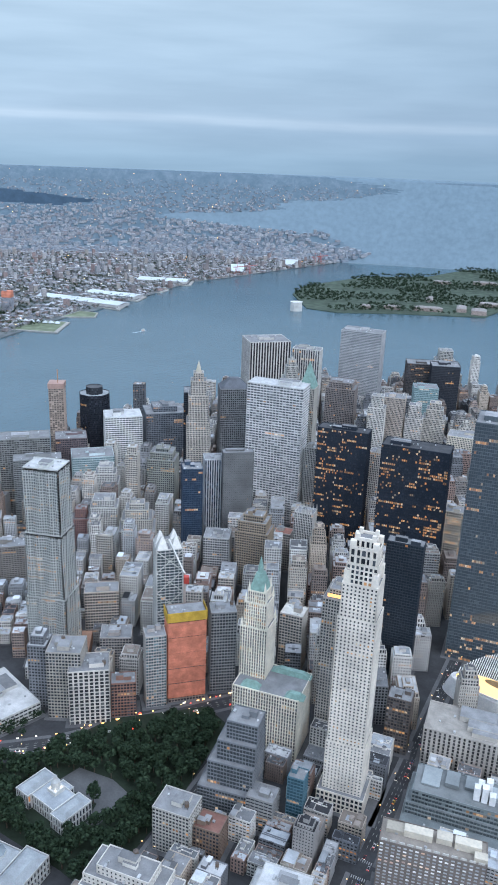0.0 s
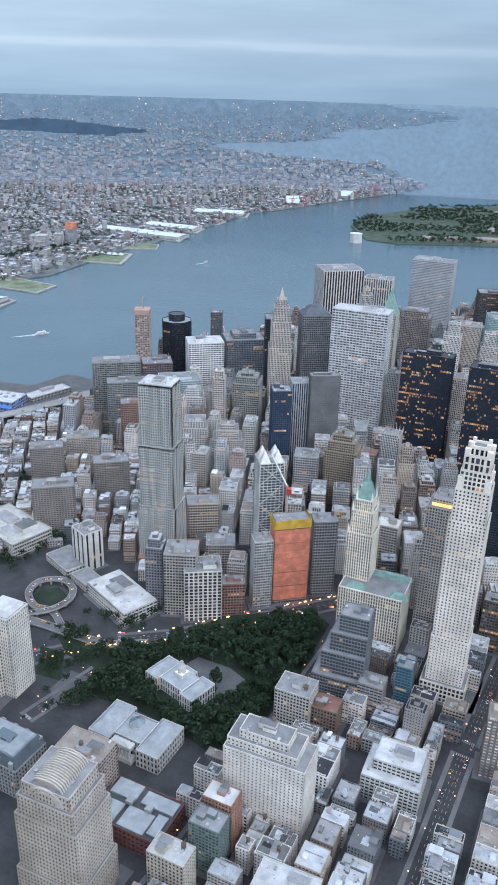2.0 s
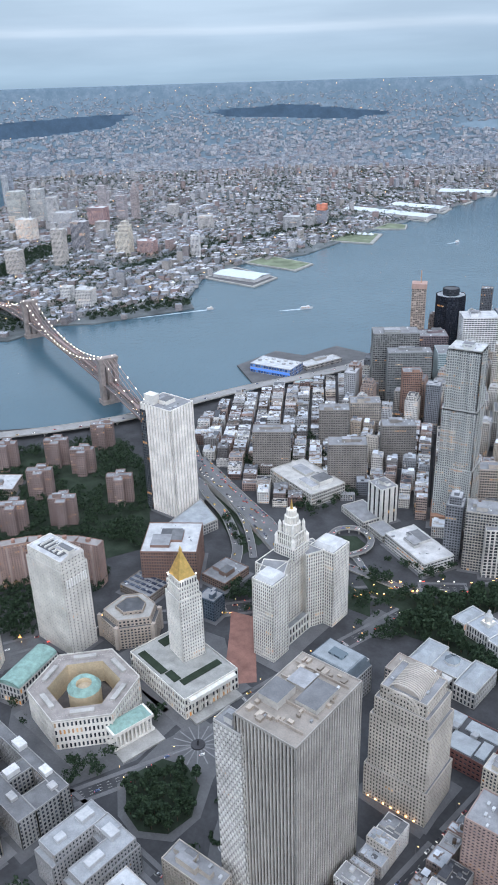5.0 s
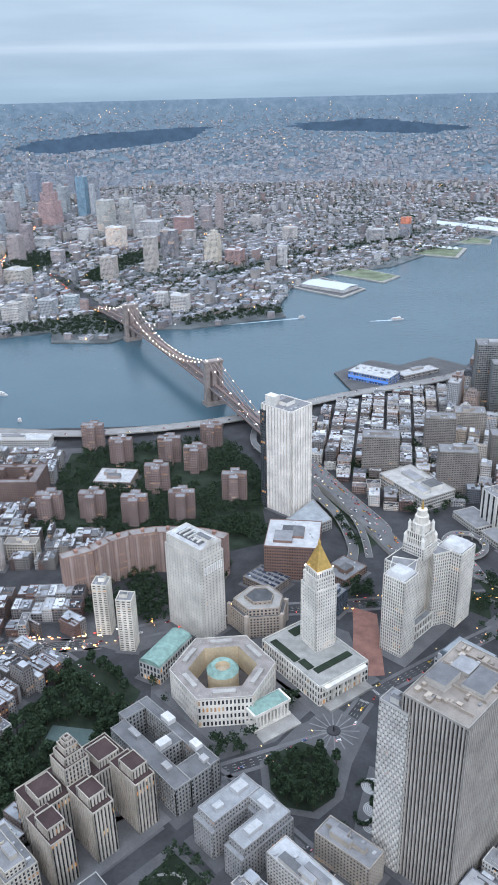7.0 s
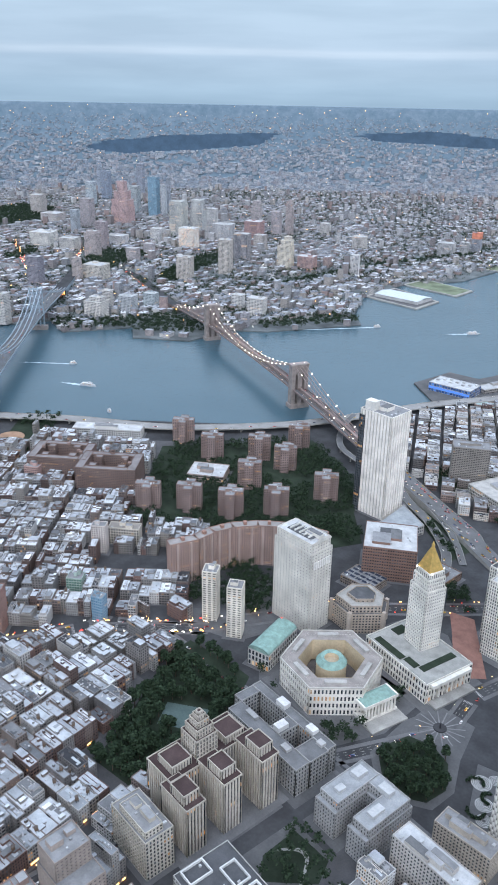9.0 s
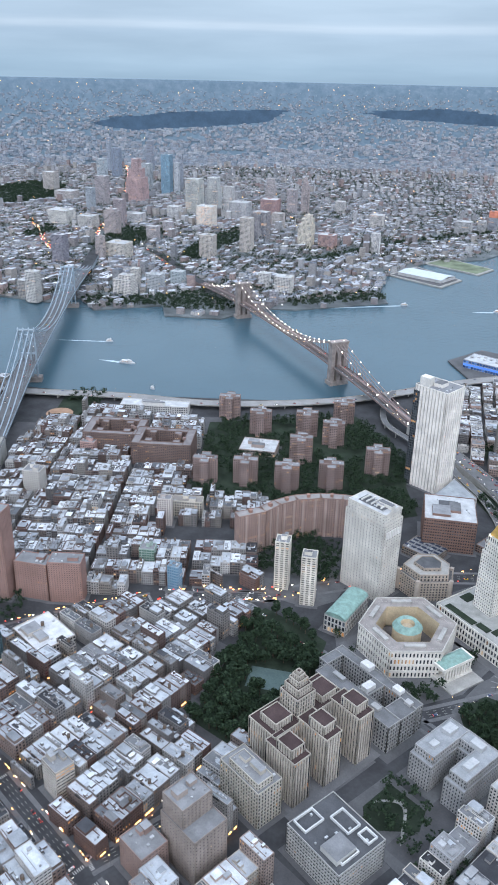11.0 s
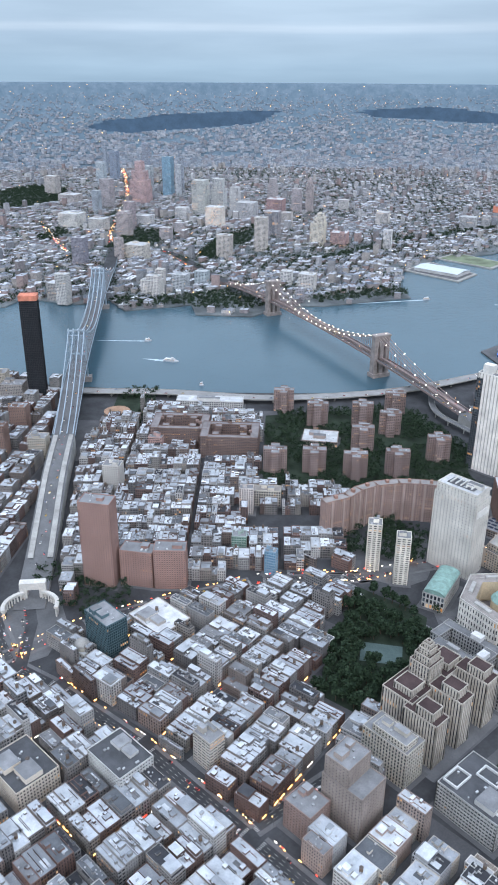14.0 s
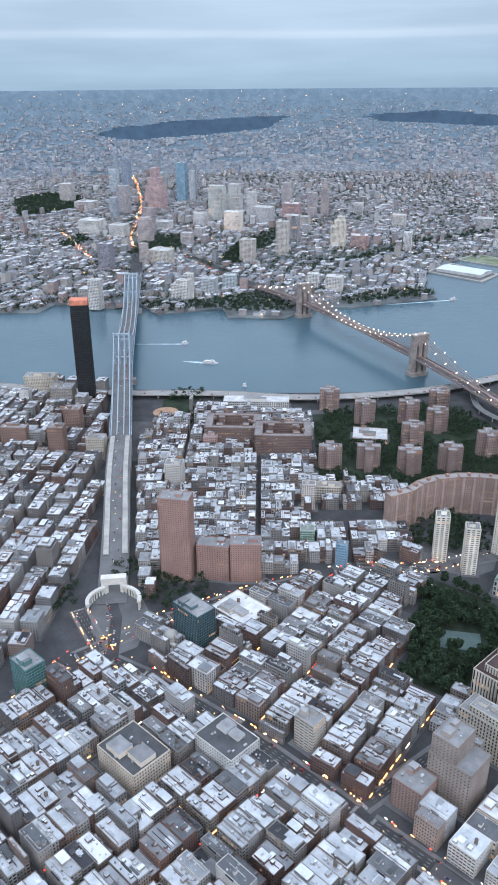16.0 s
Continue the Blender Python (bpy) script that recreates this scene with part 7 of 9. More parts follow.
tagged(city, "dense city buildings of brick and stone with flat roofs", "city buildings", "", "stuff")
part("glazing", near_glass, city)
part("roof", near_roof, city)

# ---- across the river ----
m, n, l, b = material("distant_walls", 0.8)
uv = n.new("ShaderNodeUVMap")
uv.uv_map = "cells"
br = n.new("ShaderNodeTexBrick")
br.offset = 0.0
br.inputs["Scale"].default_value = 1.0
br.inputs["Brick Width"].default_value = 1.0
br.inputs["Row Height"].default_value = 1.0
br.inputs["Mortar Size"].default_value = 0.24
br.inputs["Mortar Smooth"].default_value = 0.1
br.inputs["Color1"].default_value = (0.30, 0.31, 0.34, 1)
br.inputs["Color2"].default_value = (0.45, 0.46, 0.5, 1)
br.inputs["Mortar"].default_value = (1, 1, 1, 1)
l.new(uv.outputs[0], br.inputs["Vector"])
at = n.new("ShaderNodeAttribute")
at.attribute_name = "tint"
l.new(mult(n, l, at.outputs["Color"], br.outputs["Color"]), b.inputs["Base Color"])
M_FARWALL = m
FW = [(0.31, 0.28, 0.275), (0.27, 0.245, 0.245), (0.36, 0.355, 0.36), (0.48, 0.47, 0.465), (0.30, 0.305, 0.32), (0.34, 0.265, 0.25), (0.40, 0.37, 0.345)]
# far roofs tinted bluish, with distance haze put into the colour
FR = [(0.38, 0.405, 0.445), (0.48, 0.505, 0.54), (0.24, 0.265, 0.30), (0.14, 0.16, 0.19), (0.60, 0.615, 0.635), (0.32, 0.34, 0.375), (0.21, 0.23, 0.26), (0.44, 0.46, 0.495)]
far = Quads(M_FARWALL, M_ROOF)
CUT = 5300.0


def far_ok(x, y):
    return inside(x, y, BROOKLYN) and math.hypot(x - CENTRE.x, y - CENTRE.y) < CUT


FAR_PARKS = [[(-2354, 989), (-2574, 1242), (-2661, 1472), (-2780, 1640), (-2700, 1600), (-2467, 1325), (-2286, 1013)], [(-3691, 922), (-4213, 1164), (-4329, 1413), (-4111, 1483), (-3762, 1290), (-3679, 1081)], [(-2964, 717), (-3125, 902), (-2990, 880), (-2900, 760)],
             [(-2030, 560), (-1850, 620), (-1760, 720), (-1790, 800), (-1960, 760)], [(-1600, 1150), (-1700, 900), (-1760, 920), (-1690, 1180)],
             [(-2560, 900), (-2680, 830), (-2900, 1120), (-2760, 1230)]]


def far_blocks(poly, deg, bx, by, street, lots, depth, heights, keep=0.93):
    th = radians(deg)
    c, s = math.cos(th), math.sin(th)
    us = [x * c + y * s for x, y in poly]
    vs = [-x * s + y * c for x, y in poly]
    u = min(us)
    while u < max(us):
        v = min(vs)
        while v < max(vs):
            for k in (0, 1):
                y = v + street / 2
                while y < v + by - street / 2:
                    lw = rng.uniform(*lots)
                    U = u + street / 2 + depth / 2 if k == 0 else u + bx - street / 2 - depth / 2
                    V = y + lw / 2
                    X, Y = U * c - V * s, U * s + V * c
                    g = noise.noise((X * 0.006, Y * 0.006, 3.1))
                    X, Y = X + rng.uniform(-6, 6) + 70 * noise.noise((X * 0.0022, Y * 0.0022, 9)), Y + rng.uniform(-6, 6) + 70 * noise.noise((X * 0.0022, Y * 0.0022, 5))
                    if rng.random() < keep - 0.75 * max(0.0, g - 0.12) and inside(X, Y, poly) and far_ok(X, Y) and not taken(X, Y, 5) and not any(inside(X, Y, p) for p in FAR_PARKS):
                        h = rng.triangular(*heights)
                        if rng.random() < 0.02:
                            h = rng.uniform(18, 40)
                        rt = shade(rng.choice(FR), 0.2)
                        if g < -0.12 and rng.random() < 0.09:
                            h = rng.uniform(20, 48)
                        far.box(X, Y, 0, depth * rng.uniform(0.6, 1.15), lw - 0.3, h, th + rng.choice((0, 0, 0, 0.12, -0.2, 0.5)), shade(rng.choice(FW), 0.15), rt, 0, 1)
                        if lw > 13:
                            far.box(X + rng.uniform(-3, 3), Y + rng.uniform(-3, 3), h, 4, 3.5, 2.6, th, shade(rng.choice(FW), 0.2), shade(rng.choice(FR), 0.3), 0, 1)
                    y += lw
            v += by
        u += bx



# ---- two suspension bridges ----


def ribbon(q, pts, width, thick, tint=(0.5, 0.5, 0.5, 0), m=0, mt=None):
    """A road deck along points with heights, its sides and soffit."""
    n = len(pts)
    lr = []
    for i, (x, y, z) in enumerate(pts):
        a, b = pts[max(0, i - 1)], pts[min(n - 1, i + 1)]
        L = math.hypot(b[0] - a[0], b[1] - a[1])
        nx, ny = -(b[1] - a[1]) / L, (b[0] - a[0]) / L
        lr.append(((x + nx * width / 2, y + ny * width / 2, z), (x - nx * width / 2, y - ny * width / 2, z)))
    for (a, b), (c, d) in zip(lr, lr[1:]):
        q.quad(b, d, c, a, tint, m if mt is None else mt)
        dn = lambda p: (p[0], p[1], p[2] - thick)
        q.quad(a, c, dn(c), dn(a), tint, m)
        q.quad(d, b, dn(b), dn(d), tint, m)
    return lr


def smooth_line(pts, n=6):
    """Catmull-Rom through points."""
    P = [Vector(p) for p in pts]
    P = [P[0] * 2 - P[1]] + P + [P[-1] * 2 - P[-2]]
    r = []
    for i in range(1, len(P) - 2):
        for k in range(n):
            t = k / n
            a, b, c, d = P[i - 1:i + 3]
            r.append(tuple(0.5 * ((2 * b) + (c - a) * t + (2 * a - 5 * b + 4 * c - d) * t * t + (3 * b - a - 3 * c + d) * t ** 3)))
    r.append(tuple(P[-2]))
    return r


LAMP_AT = []     # where street and bridge lamps burn


def suspension(name, label, ta, tb, enda, endb, width, ztop, zdeck, zsag, stone, cables, mat_c, lamps):
    ob = thing(name, label, "bridge")
    a, b, ea, eb = (Vector((*p[:2], 0)) for p in (ta, tb, enda, endb))
    u = (b - a).normalized()
    side = Vector((-u.y, u.x, 0))
    deck = [(*ea.xy, enda[2]), (*((ea + a) / 2).xy, (enda[2] + zdeck) / 2 + 1), (*a.xy, zdeck), (*((a + b) / 2).xy, zdeck + 4), (*b.xy, zdeck), (*((eb + b) / 2).xy, (endb[2] + zdeck) / 2 + 1), (*eb.xy, endb[2])]
    q = Quads(M_DECK, M_TANSTEEL if stone else M_STEEL)
    line = smooth_line(deck, 10)
    ribbon(q, line, width, 1.2, m=1, mt=0)
    part("deck", q, ob, "asphalt road deck")
    for e in (-1, 1):
        q = Quads(M_TANSTEEL if stone else M_STEEL)
        ln = [(x + side.x * e * (width / 2 + 0.3), y + side.y * e * (width / 2 + 0.3), z + 2.0) for x, y, z in line]
        ribbon(q, ln, 0.7, 3.6)
        part("stiffening_truss", q, ob)
    if stone:
        q = Quads(M_TANSTEEL)
        ribbon(q, [(x, y, z + 4.6) for x, y, z in line], 5, 0.8)
        part("footway", q, ob, "raised plank walkway")
        for e in (-1, 1):
            q = Quads(M_TANSTEEL)
            ribbon(q, [(x + side.x * e * 5, y + side.y * e * 5, z + 3.4) for x, y, z in line], 0.5, 2.2)
            part("inner_truss", q, ob)
    for T in (a, b):
        th = math.atan2(side.y, side.x)
        if stone:
            for k in (-1, 0, 1):
                q = Quads(M_STONE)
                P = T + side * (k * 13.5)
                q.box(P.x, P.y, -3, 8.5, 15, ztop - 5, th, taper=0.88)
                part("pier", q, ob, "massive granite pier")
            q = Quads(M_STONE)
            q.box(T.x, T.y, -4, 40, 22, 9, th)
            part("footing", q, ob)
            q = Quads(M_STONE)
            q.box(T.x, T.y, ztop - 9, 36, 14.5, 6, th)
            q.box(T.x, T.y, ztop - 3, 38.5, 16.5, 3, th)
            part("cap", q, ob, "corniced granite cap")
            for k in (-1, 1):
                P = T + side * (k * 6.75)
                for e in (-1, 1):
                    q = Quads(M_STONE)
                    base = P + side * (e * 4.0)
                    q.beam(base + Vector((0, 0, ztop - 26)), P + side * (e * 0.6) + Vector((0, 0, ztop - 9)), 13, 3.4)
                    part("arch", q, ob, "pointed granite arch")
        else:
            for k in (-1, -0.36, 0.36, 1):
                q = Quads(M_STEEL)
                P = T + side * (k * width * 0.42)
                q.box(P.x, P.y, -3, 3.0, 5.5, ztop + 3, th, taper=0.8)
                part("tower_leg", q, ob)
            q = Quads(M_STONE)
            q.box(T.x, T.y, -4, width + 10, 18, 11, th)
            part("footing", q, ob)
            for z in (ztop - 3, ztop - 14, zdeck + 12):
                q = Quads(M_STEEL)
                q.box(T.x, T.y, z, width * 0.9, 4.5, 3, th)
                part("cross_beam", q, ob)
            for k in (-1, -0.36, 0.36, 1):
                q = Quads(M_STEEL)
                P = T + side * (k * width * 0.42)
                q.disc(P.x, P.y, ztop, 2.2, (1, 1, 1, 0), 0, 8, 0.2, 4)
                part("finial", q, ob)
    def height(t):
        return zsag + (ztop - 1.5 - zsag) * (2 * t - 1) ** 2
    for k in cables:
        q = Quads(mat_c)
        h = Quads(mat_c)
        off = side * (k * width * 0.42)
        pts = []
        for i in range(9):
            t = i / 8
            p = ea.lerp(a, t)
            pts.append((p.x + off.x, p.y + off.y, enda[2] + 3 + (ztop - enda[2] - 4.5) * t ** 1.5))
        for i in range(1, 25):
            t = i / 24
            p = a.lerp(b, t)
            pts.append((p.x + off.x, p.y + off.y, height(t)))
        for i in range(1, 9):
            t = i / 8
            p = b.lerp(eb, t)
            pts.append((p.x + off.x, p.y + off.y, endb[2] + 3 + (ztop - endb[2] - 4.5) * (1 - t) ** 1.5))
        for p, r in zip(pts, pts[1:]):
            q.beam(p, r, 1.0 if stone else 1.5, 1.0 if stone else 1.5)
            for f in (0.0, 0.33, 0.66):
                v = Vector(p).lerp(Vector(r), f)
                zd = zdeck + 1 if f == 0 else zdeck + 1
                if v.z > zd + 1:
                    h.beam((v.x, v.y, zd), (v.x, v.y, v.z), 0.28, 0.28)
        tagged(part("main_cable", q, ob), kind="stuff")
        tagged(part("suspender", h, ob), kind="stuff")
        if lamps and abs(k) == 1:
            for p, r in zip(pts, pts[1:]):
                for f in (0.0,):
                    v = Vector(p).lerp(Vector(r), f)
                    g = Quads(M_LAMPW)
                    g.box(v.x, v.y, v.z + 0.6, 1.3, 1.3, 1.3)
                    part("cable_lamp", g, ob, "lit white cable lamp")
    return ob, line


bb, bb_line = suspension("stone_bridge", "granite-towered suspension bridge with lit cables", (-1248, 611), (-1722, 749), (-985, 534, 20), (-1985, 822, 18), 26, 85, 34, 40, True, (-1, -0.3, 0.3, 1), M_TANSTEEL, True)
mb, mb_line = suspension("steel_bridge", "blue-grey steel suspension bridge with four cables", (-1612, 130), (-2050, 441), (-1330, -60, 30), (-2330, 640, 24), 36, 102, 40, 47, False, (-1, -0.36, 0.36, 1), M_STEEL, False)
q = Quads(M_DECK, M_CONC)
ribbon(q, smooth_line([(-1330, -60, 30), (-1230, -130, 26), (-1120, -203, 17), (-1040, -258, 7), (-985, -297, 1)], 6), 36, 30, m=1, mt=0)
part("approach_viaduct", q, mb, "sloping stone approach")
for k in (-12, 12):
    q = Quads(M_CONC)
    o = Vector((0.556, 0.834, 0)) * k
    ribbon(q, smooth_line([(-1330 + o.x, -60 + o.y, 31.5), (-1230 + o.x, -130 + o.y, 27.5), (-1120 + o.x, -203 + o.y, 18.5), (-1060 + o.x, -243 + o.y, 11)], 6), 7, 1.5)
    part("track_bed", q, mb, "pale rail track bed")
q = Quads(M_DECK, M_CONC)
ribbon(q, smooth_line([(-985, 534, 20), (-873, 504, 14), (-761, 469, 9), (-650, 425, 5), (-560, 392, 0.4)], 6), 26, 14, m=1, mt=0)
part("approach_viaduct", q, bb, "walled road approach")
q = Quads(M_ASPHALT, M_TANSTEEL)
ribbon(q, smooth_line([(-1985, 822, 18), (-2114, 861, 14), (-2270, 915, 10), (-2427, 962, 6), (-2560, 992, 1)], 6), 26, 12, m=1, mt=0)
part("approach_viaduct", q, bb)
q = Quads(M_ASPHALT, M_STEEL)
ribbon(q, smooth_line([(-2330, 640, 24), (-2582, 813, 14), (-2770, 930, 1)], 6), 34, 20, m=1, mt=0)
part("approach_viaduct", q, mb)

# arch and colonnade at the bridge plaza
ob = thing("triumphal_arch", "white stone arch with curved colonnades at the bridge plaza", "monument")
AC = (0.60, 0.58, 0.54, 0)
th = radians(-34)
c, s = math.cos(th), math.sin(th)
for e in (-1, 1):
    slab_box("pier", M_WALL, -1003 - e * 12 * s * 0 + e * 11 * 0.556, -281 + e * 11 * 0.834, 0, 9, 8, 22, -34, ob, AC)
slab_box("attic", M_WALL, -1003, -281, 14, 9.5, 30, 9, -34, ob, AC)
for e in (-1, 1):
    for i in range(12):
        a = e * (0.35 + i * 0.135)
        X, Y = 28 - 28 * math.cos(a) * 1.0, 30 * math.sin(a)
        q = Quads(M_WALL)
        q.disc(-1000 + 0.834 * X + 0.556 * Y, -283 - 0.556 * X + 0.834 * Y, 0, 1.1, AC, 0, 8, 1.0, 10)
        part("column", q, ob)
    for i in range(11):
        a, b = e * (0.35 + i * 0.135), e * (0.35 + (i + 1) * 0.135)
        q = Quads(M_WALL)
        pa = (-1000 + 0.834 * (28 - 28 * math.cos(a)) + 0.556 * 30 * math.sin(a), -283 - 0.556 * (28 - 28 * math.cos(a)) + 0.834 * 30 * math.sin(a), 11.5)
        pb = (-1000 + 0.834 * (28 - 28 * math.cos(b)) + 0.556 * 30 * math.sin(b), -283 - 0.556 * (28 - 28 * math.cos(b)) + 0.834 * 30 * math.sin(b), 11.5)
        q.beam(pa, pb, 4.5, 3, AC)
        part("entablature", q, ob)
prism("plaza", [(-1010, -310), (-1022, -270), (-985, -258), (-935, -275), (-900, -318), (-905, -350), (-960, -340)], -0.1, 0.12, M_SIDEWALK, "paved oval at the bridge mouth")
q = Quads(M_ASPHALT)
ribbon(q, [(-1000, -290, 0.3), (-960, -306, 0.3), (-900, -350, 0.3)], 13, 0.3)
setting("road_arch", q, "asphalt roadway through the arch")
ob = thing("domed_bank", "small white stone bank under a grey dome", "bank")
stage(ob, -873, -291, 0, 22, 20, 14, 20, (0.55, 0.54, 0.5), 7, 4, 2, 1.6, roof=R_LIGHT)
q = Quads(M_WALL, M_ROOF)
q.disc(-873, -291, 14, 8, (0.5, 0.47, 0.4, 0), 0, 16, 8, 4)
for i in range(4):
    a, b = math.pi / 2 * i / 4, math.pi / 2 * (i + 1) / 4
    q.disc(-873, -291, 18 + 6 * math.sin(a), 8.2 * math.cos(a), (0.36, 0.35, 0.33, 0), 1, 16, max(0.05, 8.2 * math.cos(b)), 6 * (math.sin(b) - math.sin(a)))
part("dome", q, ob, "ribbed grey dome")

# ---- elevated roads ----


def viaduct(name, label, pts, width, posts=True, thick=1.4, n=6, top=M_DECK):
    q = Quads(top, M_CONC)
    line = smooth_line(pts, n)
    lr = ribbon(q, line, width, thick, m=1, mt=0)
    for side in (0, 1):
        ribbon(q, [(p[side][0], p[side][1], p[side][2] + 0.9) for p in lr], 0.45, 0.9, m=1)
    ob = setting(name, q, label)
    if posts:
        for (x, y, z) in line[::3]:
            if z > 4:
                p = Quads(M_CONC)
                p.box(x, y, -3, 2.0, width * 0.5, z + 2, 0.6)
                part("post", p, ob)
    return line


fdr = viaduct("road_river_drive", "raised grey riverside highway", [(-1900, -195, 9), (-1589, 40, 9), (-1423, 212, 9), (-1274, 345, 9), (-1150, 550, 9), (-1080, 795, 10), (-1000, 1015, 10), (-962, 1300, 10), (-885, 1580, 9)], 24, top=M_HIGHWAY)
ramp_a = viaduct("road_ramp", "curving concrete bridge ramp", [(-1000, 580, 17), (-905, 515, 10), (-848, 470, 8), (-775, 440, 6), (-715, 400, 3), (-690, 370, 0.5)], 13)
ramp_b = viaduct("road_ramp_river", "curving concrete ramp to the river drive", [(-1130, 650, 10), (-1095, 585, 11), (-1035, 520, 11), (-960, 500, 10), (-890, 488, 8), (-830, 450, 6)], 10)
ramp_e = viaduct("road_ramp_west", "curving concrete ramp beside the ribbed tower", [(-874, 492, 9), (-821, 481, 8), (-757, 453, 6), (-715, 424, 4), (-682, 395, 1)], 9)
ramp_f = viaduct("road_ramp_inner", "narrow concrete ramp along the bridge approach", [(-921, 537, 12), (-826, 504, 9), (-757, 481, 7), (-707, 463, 5), (-688, 434, 1)], 8)
ramp_c = viaduct("road_loop", "round loop ramp beside the park", [(-560, 462, 0.6), (-590, 478, 2), (-612, 474, 4), (-634, 488, 6), (-638, 512, 7), (-618, 528, 7), (-594, 520, 6), (-585, 496, 5), (-600, 465, 5), (-650, 430, 6)], 8)
ramp_d = viaduct("road_ramp_centre", "low curved ramp along the park edge", [(-650, 440, 5.5), (-595, 452, 3), (-545, 458, 1.5), (-500, 464, 0.8), (-463, 488, 0.5)], 11, False)
prism("lawn_loop", [(-630, 490), (-632, 508), (-616, 520), (-597, 513), (-592, 496), (-605, 480)], -0.1, 0.25, M_GRASS, "small green inside the loop ramp")
prism("plaza_brick", [(-628, 300), (-600, 310), (-528, 235), (-545, 215), (-560, 222), (-605, 275)], -0.1, 0.2, M_BRICKPAVE, "red brick pedestrian plaza")
prism("lawn_city_park", CITY_PARK, -0.1, 0.22, M_GRASS, "dark lawns of a city park")
prism("lawn_square", COLUMBUS, -0.1, 0.22, M_GRASS, "dark green city square")
prism("lawn_triangle", FOLEY, -0.1, 0.22, M_GRASS, "triangular planted green")
prism("lawn_estate", SMITH, -0.1, 0.2, M_GRASS, "dark lawns between housing towers")
prism("ballfield", [(-1500, 150), (-1395, 60), (-1360, 105), (-1465, 195)], -0.1, 0.22, M_GRASS, "riverside ball field")
q = Quads(M_DIRT)
q.disc(-1425, 98, 0.32, 24, (1, 1, 1, 0), 0, 20, 0.1, 0)
setting("infield", q, "tan clay infield")
q = Quads(M_PAVE)
q.box(-674, -47, 0.3, 44, 31, 0.15, radians(38), (0.095, 0.135, 0.13, 0))
setting("playing_court", q, "grey-green synthetic playing court")
q = Quads(M_PAVE)
q.disc(-512, 140, 0.1, 26, (0.15, 0.15, 0.155, 0), 0, 32, 0.1, 0)
for i in range(16):
    a = 2 * math.pi * i / 16
    q.beam((-512 + 7 * math.cos(a), 140 + 7 * math.sin(a), 0.3), (-512 + 24 * math.cos(a), 140 + 24 * math.sin(a), 0.3), 1.1, 0.2, (0.23, 0.23, 0.235, 0))
setting("plaza_round", q, "round paved plaza with pale spokes")
ob = thing("fountain_sculpture", "dark round granite fountain sculpture", "fountain")
q = Quads(M_PAVE)
q.disc(-512, 140, 0.2, 6.5, (0.05, 0.05, 0.055, 0), 0, 20, 6.2, 1.0)
q.disc(-512, 140, 1.2, 6.2, (0.06, 0.06, 0.065, 0), 0, 20, 0.1, 0)
part("basin", q, ob)
q = Quads(M_PAVE)
q.box(-512, 140, 1.2, 1.6, 3.4, 5, 0.7, (0.04, 0.04, 0.045, 0), taper=0.6)
part("stele", q, ob)

# ---- trees ----


def tree_meshes(seed, r, h, leaves):
    t = random.Random(seed)
    q = Quads(M_BARK)
    q.disc(0, 0, 0, 0.42, (1, 1, 1, 0), 0, 6, 0.2, h * 0.55)
    for i in range(5):
        a = i * 1.26 + t.random()
        q.beam((0, 0, h * (0.28 + 0.05 * i)), (math.cos(a) * r * 0.55, math.sin(a) * r * 0.55, h * (0.55 + 0.06 * i)), 0.18, 0.18)
    lf = Quads(M_LEAF)
    lobes = [(t.uniform(-0.5, 0.5) * r, t.uniform(-0.5, 0.5) * r, h * t.uniform(0.5, 0.82), r * t.uniform(0.4, 0.62)) for _ in range(7)]
    for i in range(leaves):
        x, y, z, k = t.choice(lobes)
        a, b = t.uniform(0, 6.283), math.asin(t.uniform(-0.6, 1))
        d = k * t.uniform(0.75, 1.08)
        p = Vector((x + d * math.cos(a) * math.cos(b), y + d * math.sin(a) * math.cos(b), z + d * math.sin(b) * 0.8))
        e = t.uniform(0.5, 1.05) * (r / 5)
        u = Vector((t.gauss(0, 1), t.gauss(0, 1), t.gauss(0, 0.6))).normalized()
        v = u.cross(Vector((t.gauss(0, 1), t.gauss(0, 1), t.gauss(0, 1)))).normalized()
        lf.quad(tuple(p - u * e - v * e * 0.7), tuple(p + u * e - v * e * 0.7), tuple(p + u * e + v * e * 0.7), tuple(p - u * e + v * e * 0.7))
    return q, lf


TREE_MESH = []
for i in range(4):
    a, b = tree_meshes(40 + i, 5.2, 13.5, 300)
    TREE_MESH.append((a.mesh("trunk"), b.mesh("crown")))
trees_built = [0]


def tree(x, y, k=1.0, z=0.2):
    ob = thing("park_tree", "broadleaf park tree in dark summer leaf", "tree", group="park trees")
    a, b = TREE_MESH[trees_built[0] % 4]
    trees_built[0] += 1
    for nm, me in (("trunk", a), ("crown", b)):
        o = new(nm, me)
        o.parent = ob
    ob.matrix_basis = Matrix.Translation((x * CITY_SCALE, y * CITY_SCALE, z * CITY_SCALE)) @ Matrix.Rotation(rng.uniform(0, 6.28), 4, "Z") @ Matrix.Diagonal((k, k, k * rng.uniform(0.85, 1.2), 1))
    return ob


def scatter(poly, gap, ok=lambda x, y: True, jitter=0.4):
    xs, ys = [p[0] for p in poly], [p[1] for p in poly]
    x = min(xs)
    while x < max(xs):
        y = min(ys)
        while y < max(ys):
            X, Y = x + rng.uniform(-jitter, jitter) * gap, y + rng.uniform(-jitter, jitter) * gap
            if inside(X, Y, poly) and ok(X, Y):
                yield X, Y
            y += gap
        x += gap


